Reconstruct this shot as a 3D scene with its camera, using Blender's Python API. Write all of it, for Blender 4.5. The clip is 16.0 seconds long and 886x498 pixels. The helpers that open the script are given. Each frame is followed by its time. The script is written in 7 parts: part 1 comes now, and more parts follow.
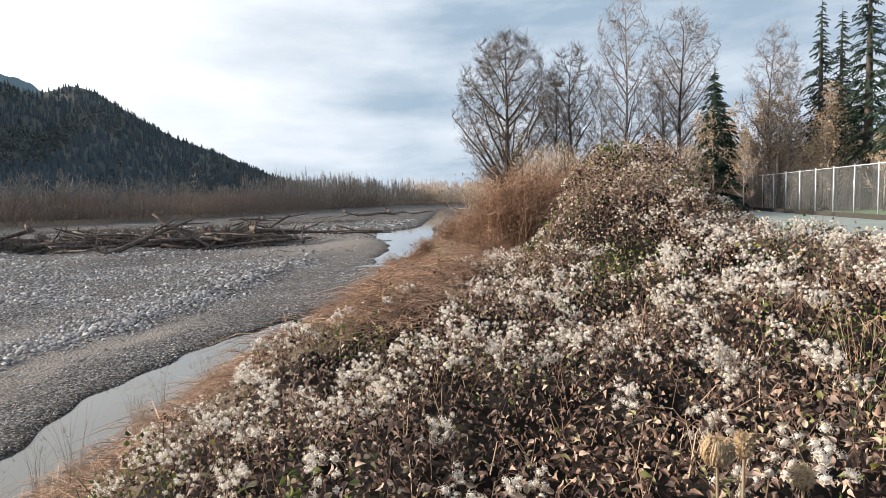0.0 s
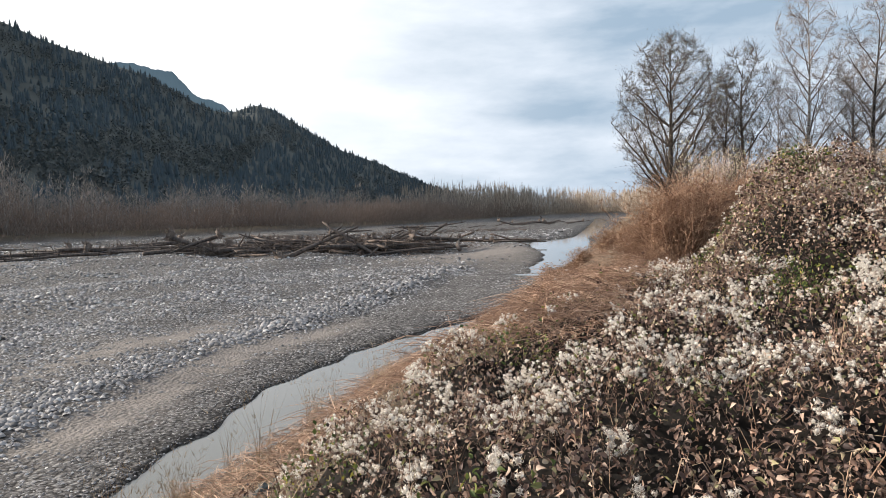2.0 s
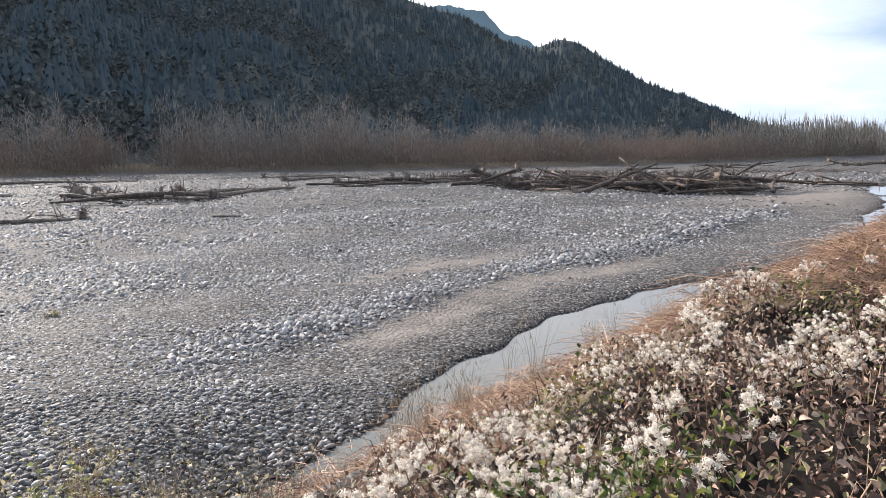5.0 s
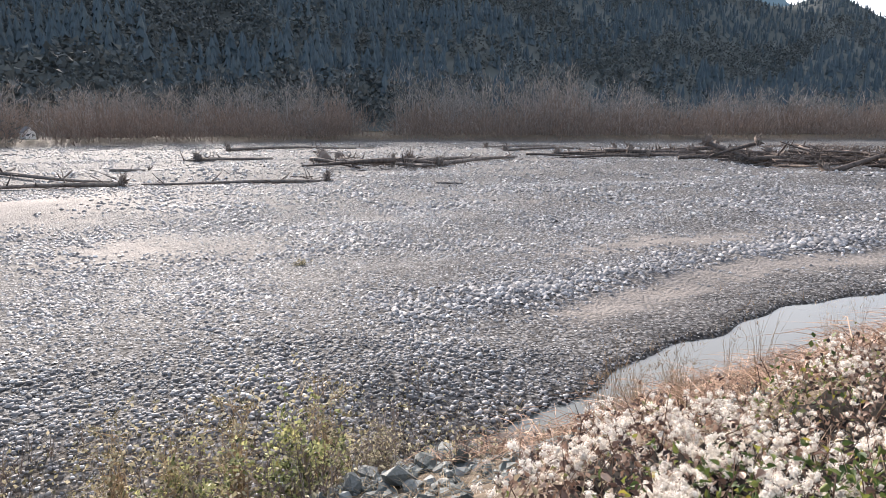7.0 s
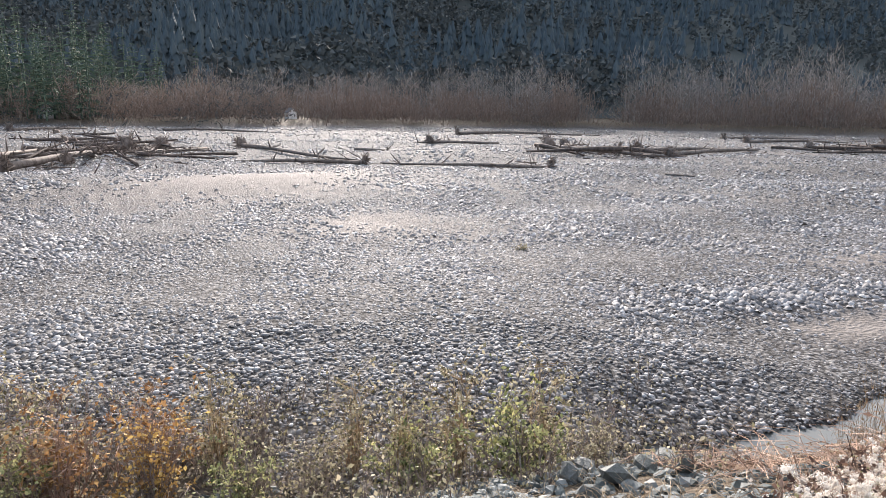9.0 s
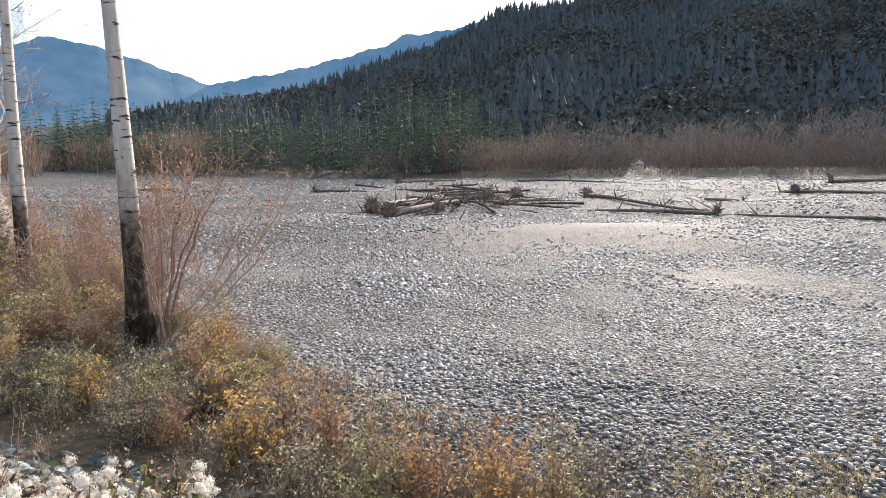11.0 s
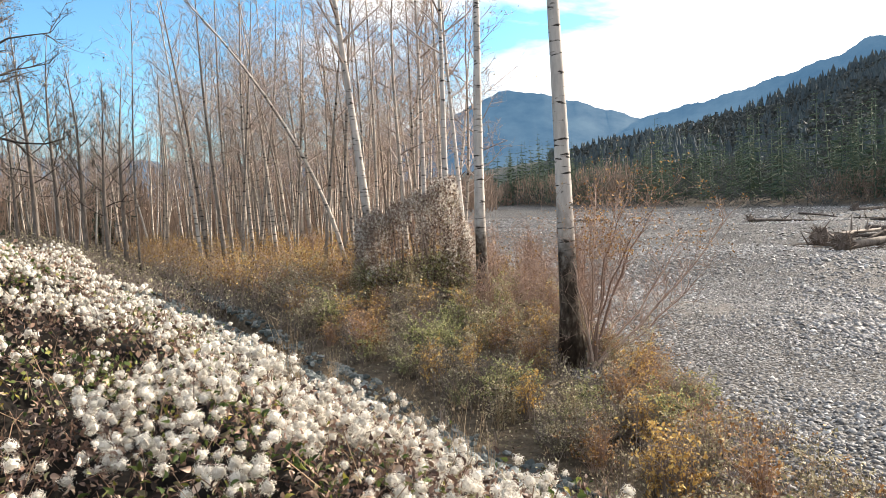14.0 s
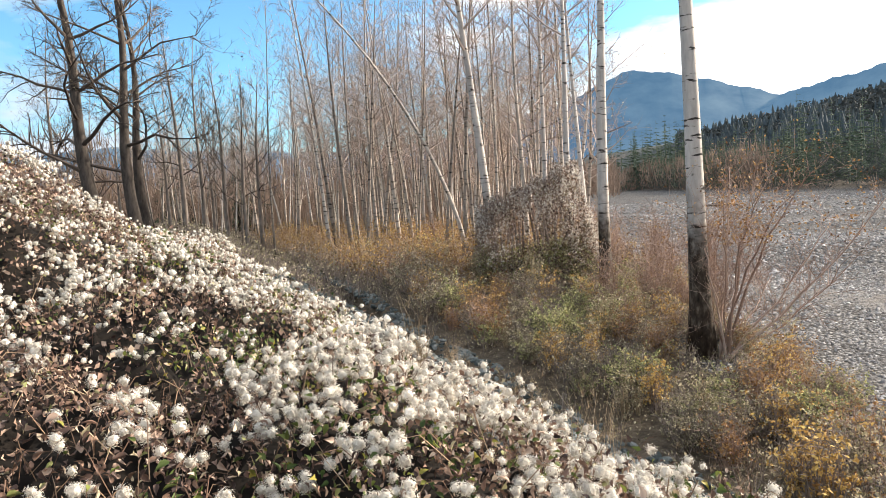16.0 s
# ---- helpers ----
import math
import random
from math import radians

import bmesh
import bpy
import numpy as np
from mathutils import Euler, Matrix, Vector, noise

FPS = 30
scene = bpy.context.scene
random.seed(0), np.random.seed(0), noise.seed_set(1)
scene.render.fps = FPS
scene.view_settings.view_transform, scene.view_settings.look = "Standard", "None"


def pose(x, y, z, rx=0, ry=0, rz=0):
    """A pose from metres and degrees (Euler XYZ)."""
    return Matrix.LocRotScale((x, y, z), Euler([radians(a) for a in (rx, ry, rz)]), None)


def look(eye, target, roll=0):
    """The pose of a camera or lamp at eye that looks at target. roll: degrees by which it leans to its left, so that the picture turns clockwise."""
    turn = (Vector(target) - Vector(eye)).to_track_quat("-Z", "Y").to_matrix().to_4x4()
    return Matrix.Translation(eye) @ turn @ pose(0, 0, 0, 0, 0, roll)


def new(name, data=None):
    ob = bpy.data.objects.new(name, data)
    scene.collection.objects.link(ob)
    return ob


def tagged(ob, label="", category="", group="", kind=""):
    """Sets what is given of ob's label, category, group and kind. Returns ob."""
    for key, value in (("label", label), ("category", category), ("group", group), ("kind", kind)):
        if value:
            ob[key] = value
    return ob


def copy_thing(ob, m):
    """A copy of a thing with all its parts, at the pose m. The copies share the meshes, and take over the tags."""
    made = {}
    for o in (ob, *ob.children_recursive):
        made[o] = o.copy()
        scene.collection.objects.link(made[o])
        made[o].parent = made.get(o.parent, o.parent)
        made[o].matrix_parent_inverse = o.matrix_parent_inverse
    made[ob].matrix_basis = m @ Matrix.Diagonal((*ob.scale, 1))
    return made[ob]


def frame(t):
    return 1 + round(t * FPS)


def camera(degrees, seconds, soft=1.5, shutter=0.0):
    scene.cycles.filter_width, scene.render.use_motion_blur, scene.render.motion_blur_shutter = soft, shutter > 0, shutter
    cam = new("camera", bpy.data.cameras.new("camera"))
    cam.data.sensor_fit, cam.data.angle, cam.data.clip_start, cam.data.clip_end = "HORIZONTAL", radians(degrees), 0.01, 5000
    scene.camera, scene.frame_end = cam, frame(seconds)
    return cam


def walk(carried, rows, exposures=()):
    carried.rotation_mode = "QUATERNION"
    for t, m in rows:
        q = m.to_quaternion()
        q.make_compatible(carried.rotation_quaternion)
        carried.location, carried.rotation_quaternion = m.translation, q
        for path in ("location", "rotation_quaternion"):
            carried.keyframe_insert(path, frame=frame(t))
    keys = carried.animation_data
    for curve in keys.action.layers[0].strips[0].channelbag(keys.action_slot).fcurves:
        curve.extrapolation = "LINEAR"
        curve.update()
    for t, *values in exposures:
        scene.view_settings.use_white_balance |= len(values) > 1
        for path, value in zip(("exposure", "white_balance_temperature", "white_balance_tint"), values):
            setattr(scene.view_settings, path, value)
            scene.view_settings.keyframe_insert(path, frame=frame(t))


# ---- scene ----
PATH = [
    (0, (-0.001, -0.001, 3.799), (-0.102, 1.99, 3.649), -1.3),
    (0.5, (-0.024, -0.01, 3.799), (-0.28, 1.97, 3.677), -1.7),
    (1, (-0.049, -0.022, 3.795), (-0.419, 1.939, 3.672), -1.5),
    (1.5, (-0.07, -0.043, 3.796), (-0.529, 1.901, 3.683), -1.2),
    (2, (-0.09, -0.051, 3.794), (-0.644, 1.867, 3.681), -1.2),
    (2.5, (-0.105, -0.068, 3.791), (-0.763, 1.818, 3.695), -1.6),
    (3, (-0.123, -0.081, 3.784), (-0.928, 1.746, 3.664), -2.1),
    (3.5, (-0.131, -0.043, 3.775), (-1.11, 1.695, 3.628), -1.7),
    (3.7, (-0.127, -0.022, 3.78), (-1.159, 1.686, 3.643), -1.7),
    (5.8, (0.106, -0.049, 3.723), (-1.341, 1.272, 3.324), -0.1),
    (6, (0.104, -0.053, 3.724), (-1.381, 1.225, 3.322), -0.1),
    (6.5, (0.099, -0.06, 3.723), (-1.481, 1.101, 3.331), -0.05),
    (7, (0.084, -0.073, 3.72), (-1.617, 0.912, 3.347), -0.1),
    (7.5, (0.076, -0.111, 3.721), (-1.706, 0.716, 3.349), -0.1),
    (8, (0.076, -0.151, 3.729), (-1.77, 0.512, 3.337), 0.6),
    (8.2, (0.075, -0.17, 3.734), (-1.788, 0.436, 3.334), 0.6),
    (10.3, (-0.018, -0.341, 3.763), (-1.982, -0.513, 3.424), -0.3),
    (10.5, (-0.03, -0.34, 3.764), (-1.984, -0.637, 3.455), -0.8),
    (11, (-0.029, -0.383, 3.749), (-1.916, -0.986, 3.477), -0.8),
    (11.5, (-0.018, -0.372, 3.744), (-1.747, -1.349, 3.506), -1.5),
    (12, (-0.031, -0.378, 3.743), (-1.594, -1.606, 3.515), -1.7),
    (12.5, (-0.025, -0.392, 3.744), (-1.451, -1.778, 3.529), -2.1),
    (13, (-0.02, -0.392, 3.75), (-1.349, -1.876, 3.57), -2.5),
    (13.5, (0.008, -0.376, 3.756), (-1.282, -1.896, 3.599), -2.2),
    (14, (0.018, -0.39, 3.756), (-1.172, -1.991, 3.614), -2.8),
    (14.5, (0.04, -0.382, 3.757), (-1.066, -2.041, 3.601), -2.9),
    (15, (0.048, -0.384, 3.754), (-0.988, -2.087, 3.583), -2.8),
    (15.5, (0.052, -0.382, 3.754), (-0.929, -2.117, 3.588), -3.0),
    (16, (0.058, -0.404, 3.749), (-0.825, -2.191, 3.586), -3.5),
]
cam = camera(67.4, 16.0, 0.7)
walk(cam, [(t, look(eye, target, roll)) for t, eye, target, roll in PATH],
     exposures=[(0.0, 0.97, 6500, 10), (3.7, 1.0, 6350, 11), (6.0, 1.5, 6200, 14), (8.2, 1.52, 6200, 15), (10.3, 1.38, 6250, 13), (12.0, 1.4, 6500, 12), (13.5, 1.42, 6700, 10), (16.0, 1.42, 6650, 10)])

# ---------------------------------------------------------------- world, sun
SUN_YAW, SUN_EL = 85.0, 19.0          # degrees, anticlockwise from +y, and above the horizon


def make_world():
    world = bpy.data.worlds.new("world")
    scene.world = world
    world.use_nodes = True
    nt = world.node_tree
    nt.nodes.clear()
    N, L = nt.nodes.new, nt.links.new
    out, bg = N("ShaderNodeOutputWorld"), N("ShaderNodeBackground")
    sky = N("ShaderNodeTexSky")
    sky.sky_type, sky.sun_disc = "NISHITA", False
    sky.sun_elevation = radians(SUN_EL)
    sky.sun_rotation = radians(-SUN_YAW)
    sky.air_density, sky.dust_density, sky.ozone_density = 1.0, 0.6, 1.6
    tex = N("ShaderNodeTexCoord")
    # cloud sheets: noise over the direction, flattened so that they lie in layers
    mp = N("ShaderNodeMapping")
    mp.inputs["Scale"].default_value = (1.5, 1.5, 5.2)
    L(tex.outputs["Generated"], mp.inputs["Vector"])
    nz = N("ShaderNodeTexNoise")
    nz.inputs["Scale"].default_value, nz.inputs["Detail"].default_value = 1.9, 7.0
    nz.inputs["Roughness"].default_value, nz.inputs["Distortion"].default_value = 0.52, 0.35
    L(mp.outputs[0], nz.inputs["Vector"])
    # cover grows to the north (+y), where the sky is overcast, and breaks to the south
    sep = N("ShaderNodeSeparateXYZ")
    L(tex.outputs["Generated"], sep.inputs[0])
    cov = N("ShaderNodeMapRange")
    cov.inputs["From Min"].default_value, cov.inputs["From Max"].default_value = -0.75, 0.35
    cov.inputs["To Min"].default_value, cov.inputs["To Max"].default_value = -0.005, 0.34
    L(sep.outputs["Y"], cov.inputs["Value"])
    add = N("ShaderNodeMath")
    L(nz.outputs["Fac"], add.inputs[0]), L(cov.outputs[0], add.inputs[1])
    # and thickens towards the ridge in the west
    west = N("ShaderNodeMapRange")
    west.inputs["From Min"].default_value, west.inputs["From Max"].default_value = -0.45, -0.95
    west.inputs["To Min"].default_value, west.inputs["To Max"].default_value = 0.0, 0.14
    L(sep.outputs["X"], west.inputs["Value"])
    add2 = N("ShaderNodeMath")
    L(add.outputs[0], add2.inputs[0]), L(west.outputs[0], add2.inputs[1])
    ramp = N("ShaderNodeValToRGB")
    ramp.color_ramp.elements[0].position, ramp.color_ramp.elements[1].position = 0.47, 0.62
    L(add2.outputs[0], ramp.inputs[0])
    # cloud colour: grey-blue undersides, white tops; brighter near the sun
    sx, sy, sz = -math.sin(radians(SUN_YAW)), math.cos(radians(SUN_YAW)), math.sin(radians(SUN_EL + 6))
    dot = N("ShaderNodeVectorMath")
    dot.operation = "DOT_PRODUCT"
    dot.inputs[1].default_value = Vector((sx, sy, sz)).normalized()
    L(tex.outputs["Generated"], dot.inputs[0])
    near = N("ShaderNodeMapRange")
    near.interpolation_type = "SMOOTHSTEP"
    near.inputs["From Min"].default_value, near.inputs["From Max"].default_value = 0.15, 0.92
    near.inputs["To Min"].default_value, near.inputs["To Max"].default_value = 0.0, 1.0
    L(dot.outputs["Value"], near.inputs["Value"])
    nz2 = N("ShaderNodeTexNoise")
    nz2.inputs["Scale"].default_value, nz2.inputs["Detail"].default_value = 2.6, 6.0
    nz2.inputs["Roughness"].default_value = 0.55
    L(mp.outputs[0], nz2.inputs["Vector"])
    shade = N("ShaderNodeValToRGB")
    e = shade.color_ramp.elements
    e[0].position, e[0].color = 0.34, (0.20, 0.265, 0.335, 1)
    e[1].position, e[1].color = 0.68, (0.42, 0.46, 0.51, 1)
    L(nz2.outputs["Fac"], shade.inputs[0])
    glow = N("ShaderNodeMixRGB")
    glow.inputs[2].default_value = (0.80, 0.79, 0.78, 1)
    L(near.outputs[0], glow.inputs[0]), L(shade.outputs[0], glow.inputs[1])
    skys = N("ShaderNodeMixRGB")
    skys.blend_type = "MULTIPLY"
    skys.inputs[0].default_value = 1.0
    skys.inputs[2].default_value = (SKY * 0.62, SKY * 0.99, SKY * 1.18, 1)
    L(sky.outputs[0], skys.inputs[1])
    mix = N("ShaderNodeMixRGB")
    L(ramp.outputs[0], mix.inputs[0]), L(skys.outputs[0], mix.inputs[1]), L(glow.outputs[0], mix.inputs[2])
    L(mix.outputs[0], bg.inputs["Color"])
    bg.inputs["Strength"].default_value = 1.0
    L(bg.outputs[0], out.inputs["Surface"])


SKY = 0.095
make_world()
sun_data = bpy.data.lights.new("sun", "SUN")
sun_data.energy, sun_data.angle, sun_data.color = 5.0, radians(0.6), (1.0, 0.90, 0.77)
sun = new("sun", sun_data)
sd = Vector((-math.sin(radians(SUN_YAW)) * math.cos(radians(SUN_EL)), math.cos(radians(SUN_YAW)) * math.cos(radians(SUN_EL)), math.sin(radians(SUN_EL))))
sun.matrix_world = look(sd * 100, (0, 0, 0))


# ---------------------------------------------------------------- materials
def mat_base(name, rough=0.8, bump=0.0):
    m = bpy.data.materials.new(name)
    m.use_nodes = True
    nt = m.node_tree
    b = nt.nodes["Principled BSDF"]
    b.inputs["Roughness"].default_value = rough
    b.inputs["Specular IOR Level"].default_value = 0.12
    return m, nt, b


def ramp_of(nt, cols):
    r = nt.nodes.new("ShaderNodeValToRGB")
    while len(r.color_ramp.elements) < len(cols):
        r.color_ramp.elements.new(0.5)
    for el, (p, c) in zip(r.color_ramp.elements, cols):
        el.position, el.color = p, (*c, 1)
    return r


def noise_of(nt, scale, detail=4.0, rough=0.55, coord="Object", stretch=None):
    tc = nt.nodes.new("ShaderNodeTexCoord")
    n = nt.nodes.new("ShaderNodeTexNoise")
    n.inputs["Scale"].default_value, n.inputs["Detail"].default_value, n.inputs["Roughness"].default_value = scale, detail, rough
    if stretch:
        mp = nt.nodes.new("ShaderNodeMapping")
        mp.inputs["Scale"].default_value = stretch
        nt.links.new(tc.outputs[coord], mp.inputs["Vector"])
        nt.links.new(mp.outputs[0], n.inputs["Vector"])
    else:
        nt.links.new(tc.outputs[coord], n.inputs["Vector"])
    return n


def mix_of(nt, fac, a, b, mode="MIX"):
    m = nt.nodes.new("ShaderNodeMixRGB")
    m.blend_type = mode
    for k, v in ((0, fac), (1, a), (2, b)):
        if isinstance(v, (int, float)):
            m.inputs[k].default_value = v
        elif isinstance(v, tuple):
            m.inputs[k].default_value = (*v, 1)
        else:
            nt.links.new(v, m.inputs[k])
    return m


def bump_of(nt, b, height, strength, distance):
    bm_ = nt.nodes.new("ShaderNodeBump")
    bm_.inputs["Strength"].default_value, bm_.inputs["Distance"].default_value = strength, distance
    nt.links.new(height, bm_.inputs["Height"])
    nt.links.new(bm_.outputs[0], b.inputs["Normal"])


def mat_island(name, cols, rough=0.85, translucent=0.0, grain=0.0, per_object=False, fine=0.35):
    """Colours by island (or by object), with a fine mottling; thin leaves let light through."""
    m, nt, b = mat_base(name, rough)
    b.inputs["Specular IOR Level"].default_value = 0.2
    if per_object:
        src = nt.nodes.new("ShaderNodeObjectInfo").outputs["Random"]
    else:
        src = nt.nodes.new("ShaderNodeNewGeometry").outputs["Random Per Island"]
    r = ramp_of(nt, cols)
    nt.links.new(src, r.inputs[0])
    col = r.outputs[0]
    if grain:
        n = noise_of(nt, grain, 5.0, 0.6)
        rr = ramp_of(nt, [(0.3, (1 - fine,) * 3), (0.7, (1 + fine * 0.6,) * 3)])
        nt.links.new(n.outputs["Fac"], rr.inputs[0])
        col = mix_of(nt, 1.0, col, rr.outputs[0], "MULTIPLY").outputs[0]
        bump_of(nt, b, n.outputs["Fac"], 0.4, 0.3 / grain)
    nt.links.new(col, b.inputs["Base Color"])
    if translucent:
        t = nt.nodes.new("ShaderNodeBsdfTranslucent")
        nt.links.new(col, t.inputs["Color"])
        mx = nt.nodes.new("ShaderNodeMixShader")
        mx.inputs[0].default_value = translucent
        nt.links.new(b.outputs[0], mx.inputs[1]), nt.links.new(t.outputs[0], mx.inputs[2])
        nt.links.new(mx.outputs[0], nt.nodes["Material Output"].inputs["Surface"])
    return m


def mat_ground():
    """Gravel, sand, silt and soil, laid out by the attributes sand, soil and wet of the sheet."""
    m, nt, b = mat_base("ground", 0.9)
    L = nt.links.new

    def attr(n):
        a = nt.nodes.new("ShaderNodeAttribute")
        a.attribute_name = n
        return a.outputs["Fac"]
    tc = nt.nodes.new("ShaderNodeTexCoord")
    v = nt.nodes.new("ShaderNodeTexVoronoi")
    v.inputs["Scale"].default_value = 12.5
    L(tc.outputs["Object"], v.inputs["Vector"])
    v2 = nt.nodes.new("ShaderNodeTexVoronoi")
    v2.inputs["Scale"].default_value = 3.1
    L(tc.outputs["Object"], v2.inputs["Vector"])
    sepc = nt.nodes.new("ShaderNodeSeparateColor")
    L(v.outputs["Color"], sepc.inputs[0])
    peb = ramp_of(nt, [(0.0, (0.065, 0.062, 0.063)), (0.35, (0.125, 0.119, 0.119)), (0.7, (0.20, 0.191, 0.19)), (1.0, (0.34, 0.33, 0.32))])
    L(sepc.outputs[0], peb.inputs[0])
    # shade between pebbles, painted by darkening each cell towards its edge
    gap = ramp_of(nt, [(0.15, (1, 1, 1)), (0.75, (0.22, 0.215, 0.21))])
    L(v.outputs["Distance"], gap.inputs[0])
    grav = mix_of(nt, 1.0, peb.outputs[0], gap.outputs[0], "MULTIPLY")
    n1 = noise_of(nt, 0.35, 6.0, 0.6)
    big = ramp_of(nt, [(0.3, (0.74, 0.74, 0.75)), (0.7, (1.15, 1.13, 1.1))])
    L(n1.outputs["Fac"], big.inputs[0])
    grav2 = mix_of(nt, 1.0, grav.outputs[0], big.outputs[0], "MULTIPLY")
    n2 = noise_of(nt, 2.2, 8.0, 0.65)
    sand = ramp_of(nt, [(0.25, (0.15, 0.13, 0.115)), (0.75, (0.24, 0.215, 0.198))])
    L(n2.outputs["Fac"], sand.inputs[0])
    n3 = noise_of(nt, 5.0, 8.0, 0.7)
    soil = ramp_of(nt, [(0.3, (0.045, 0.035, 0.026)), (0.55, (0.11, 0.085, 0.06)), (0.75, (0.19, 0.15, 0.11))])
    L(n3.outputs["Fac"], soil.inputs[0])
    c1 = mix_of(nt, attr("sand"), grav2.outputs[0], sand.outputs[0])
    c2 = mix_of(nt, attr("soil"), c1.outputs[0], soil.outputs[0])
    wet = mix_of(nt, 1.0, c2.outputs[0], (0.6, 0.585, 0.57), "MULTIPLY")
    c3 = mix_of(nt, attr("wet"), c2.outputs[0], wet.outputs[0])
    L(c3.outputs[0], b.inputs["Base Color"])
    hs = nt.nodes.new("ShaderNodeMath")
    hs.operation = "MULTIPLY_ADD"
    L(v.outputs["Distance"], hs.inputs[0])
    hs.inputs[1].default_value = -0.8
    hs3 = nt.nodes.new("ShaderNodeMath")
    hs3.operation = "MULTIPLY"
    hs3.inputs[1].default_value = 0.12
    L(v2.outputs["Distance"], hs3.inputs[0])
    L(hs3.outputs[0], hs.inputs[2])
    hs2 = nt.nodes.new("ShaderNodeMath")
    L(hs.outputs[0], hs2.inputs[0]), L(n3.outputs["Fac"], hs2.inputs[1])
    bump_of(nt, b, hs2.outputs[0], 0.8, 0.05)
    return m


def mat_water():
    m, nt, b = mat_base("water", 0.03)
    b.inputs["Base Color"].default_value = (0.10, 0.105, 0.10, 1)
    b.inputs["Specular IOR Level"].default_value = 0.5
    b.inputs["IOR"].default_value = 1.33
    n = noise_of(nt, 3.5, 3.0, 0.5, stretch=(1.0, 0.6, 1.0))
    bump_of(nt, b, n.outputs["Fac"], 0.05, 0.02)
    return m


def mat_bark(name, light, dark, foot=None, scale=6.0, marks=False, vary=0.0):
    """Bark: streaks along the trunk; birch bark has dark cross marks, and moss and rough bark up to foot metres."""
    m, nt, b = mat_base(name, 0.85)
    L = nt.links.new
    n = noise_of(nt, scale, 7.0, 0.65, stretch=(1, 1, 0.25))
    r = ramp_of(nt, [(0.3, dark), (0.7, light)])
    L(n.outputs["Fac"], r.inputs[0])
    col = r.outputs[0]
    if marks:
        n2 = noise_of(nt, 2.2, 5.0, 0.6, stretch=(1.2, 1.2, 5.5))
        k = ramp_of(nt, [(0.57, (0, 0, 0)), (0.63, (1, 1, 1))])
        L(n2.outputs["Fac"], k.inputs[0])
        col = mix_of(nt, k.outputs[0], col, (0.035, 0.03, 0.027)).outputs[0]
    if foot:
        tc = nt.nodes.new("ShaderNodeTexCoord")
        sep = nt.nodes.new("ShaderNodeSeparateXYZ")
        L(tc.outputs["Object"], sep.inputs[0])
        n3 = noise_of(nt, 3.0, 5.0, 0.6)
        ad = nt.nodes.new("ShaderNodeMath")
        ad.operation = "MULTIPLY_ADD"
        L(n3.outputs["Fac"], ad.inputs[0])
        ad.inputs[1].default_value = 3.0
        L(sep.outputs["Z"], ad.inputs[2])
        mr = nt.nodes.new("ShaderNodeMapRange")
        mr.inputs["From Min"].default_value, mr.inputs["From Max"].default_value = foot + 0.8, foot + 2.3
        L(ad.outputs[0], mr.inputs["Value"])
        n4 = noise_of(nt, 9.0, 5.0, 0.6, stretch=(1, 1, 0.4))
        moss = ramp_of(nt, [(0.32, (0.02, 0.015, 0.012)), (0.52, (0.06, 0.045, 0.034)), (0.64, (0.15, 0.125, 0.10)), (0.75, (0.07, 0.075, 0.03))])
        L(n4.outputs["Fac"], moss.inputs[0])
        col = mix_of(nt, mr.outputs[0], moss.outputs[0], col).outputs[0]
    if vary:
        lo = 1 - vary
        each = ramp_of(nt, [(0.0, (lo * 0.8, lo * 0.76, lo * 0.72)), (0.45, (lo * 1.2, lo * 1.14, lo * 1.08)), (0.7, (0.95, 0.93, 0.9)), (1.0, (1.1, 1.1, 1.1))])
        L(nt.nodes.new("ShaderNodeObjectInfo").outputs["Random"], each.inputs[0])
        col = mix_of(nt, 1.0, col, each.outputs[0], "MULTIPLY").outputs[0]
    L(col, b.inputs["Base Color"])
    bump_of(nt, b, n.outputs["Fac"], 0.6, 0.03)
    return m


def mat_plain(name, col, rough=0.6, metal=0.0, scale=8.0, spread=0.2):
    m, nt, b = mat_base(name, rough)
    b.inputs["Metallic"].default_value = metal
    n = noise_of(nt, scale, 6.0, 0.6)
    r = ramp_of(nt, [(0.3, tuple(c * (1 - spread) for c in col)), (0.7, tuple(min(1, c * (1 + spread)) for c in col))])
    nt.links.new(n.outputs["Fac"], r.inputs[0])
    nt.links.new(r.outputs[0], b.inputs["Base Color"])
    bump_of(nt, b, n.outputs["Fac"], 0.15, 0.02)
    return m


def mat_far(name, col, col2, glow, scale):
    """Mountains kilometres off: dark forest, with blue haze painted on as an even emission."""
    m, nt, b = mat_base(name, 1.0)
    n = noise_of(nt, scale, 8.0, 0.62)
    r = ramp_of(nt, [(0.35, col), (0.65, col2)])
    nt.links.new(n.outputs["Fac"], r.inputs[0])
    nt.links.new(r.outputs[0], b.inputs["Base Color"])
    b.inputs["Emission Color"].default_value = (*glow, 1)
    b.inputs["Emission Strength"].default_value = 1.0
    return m


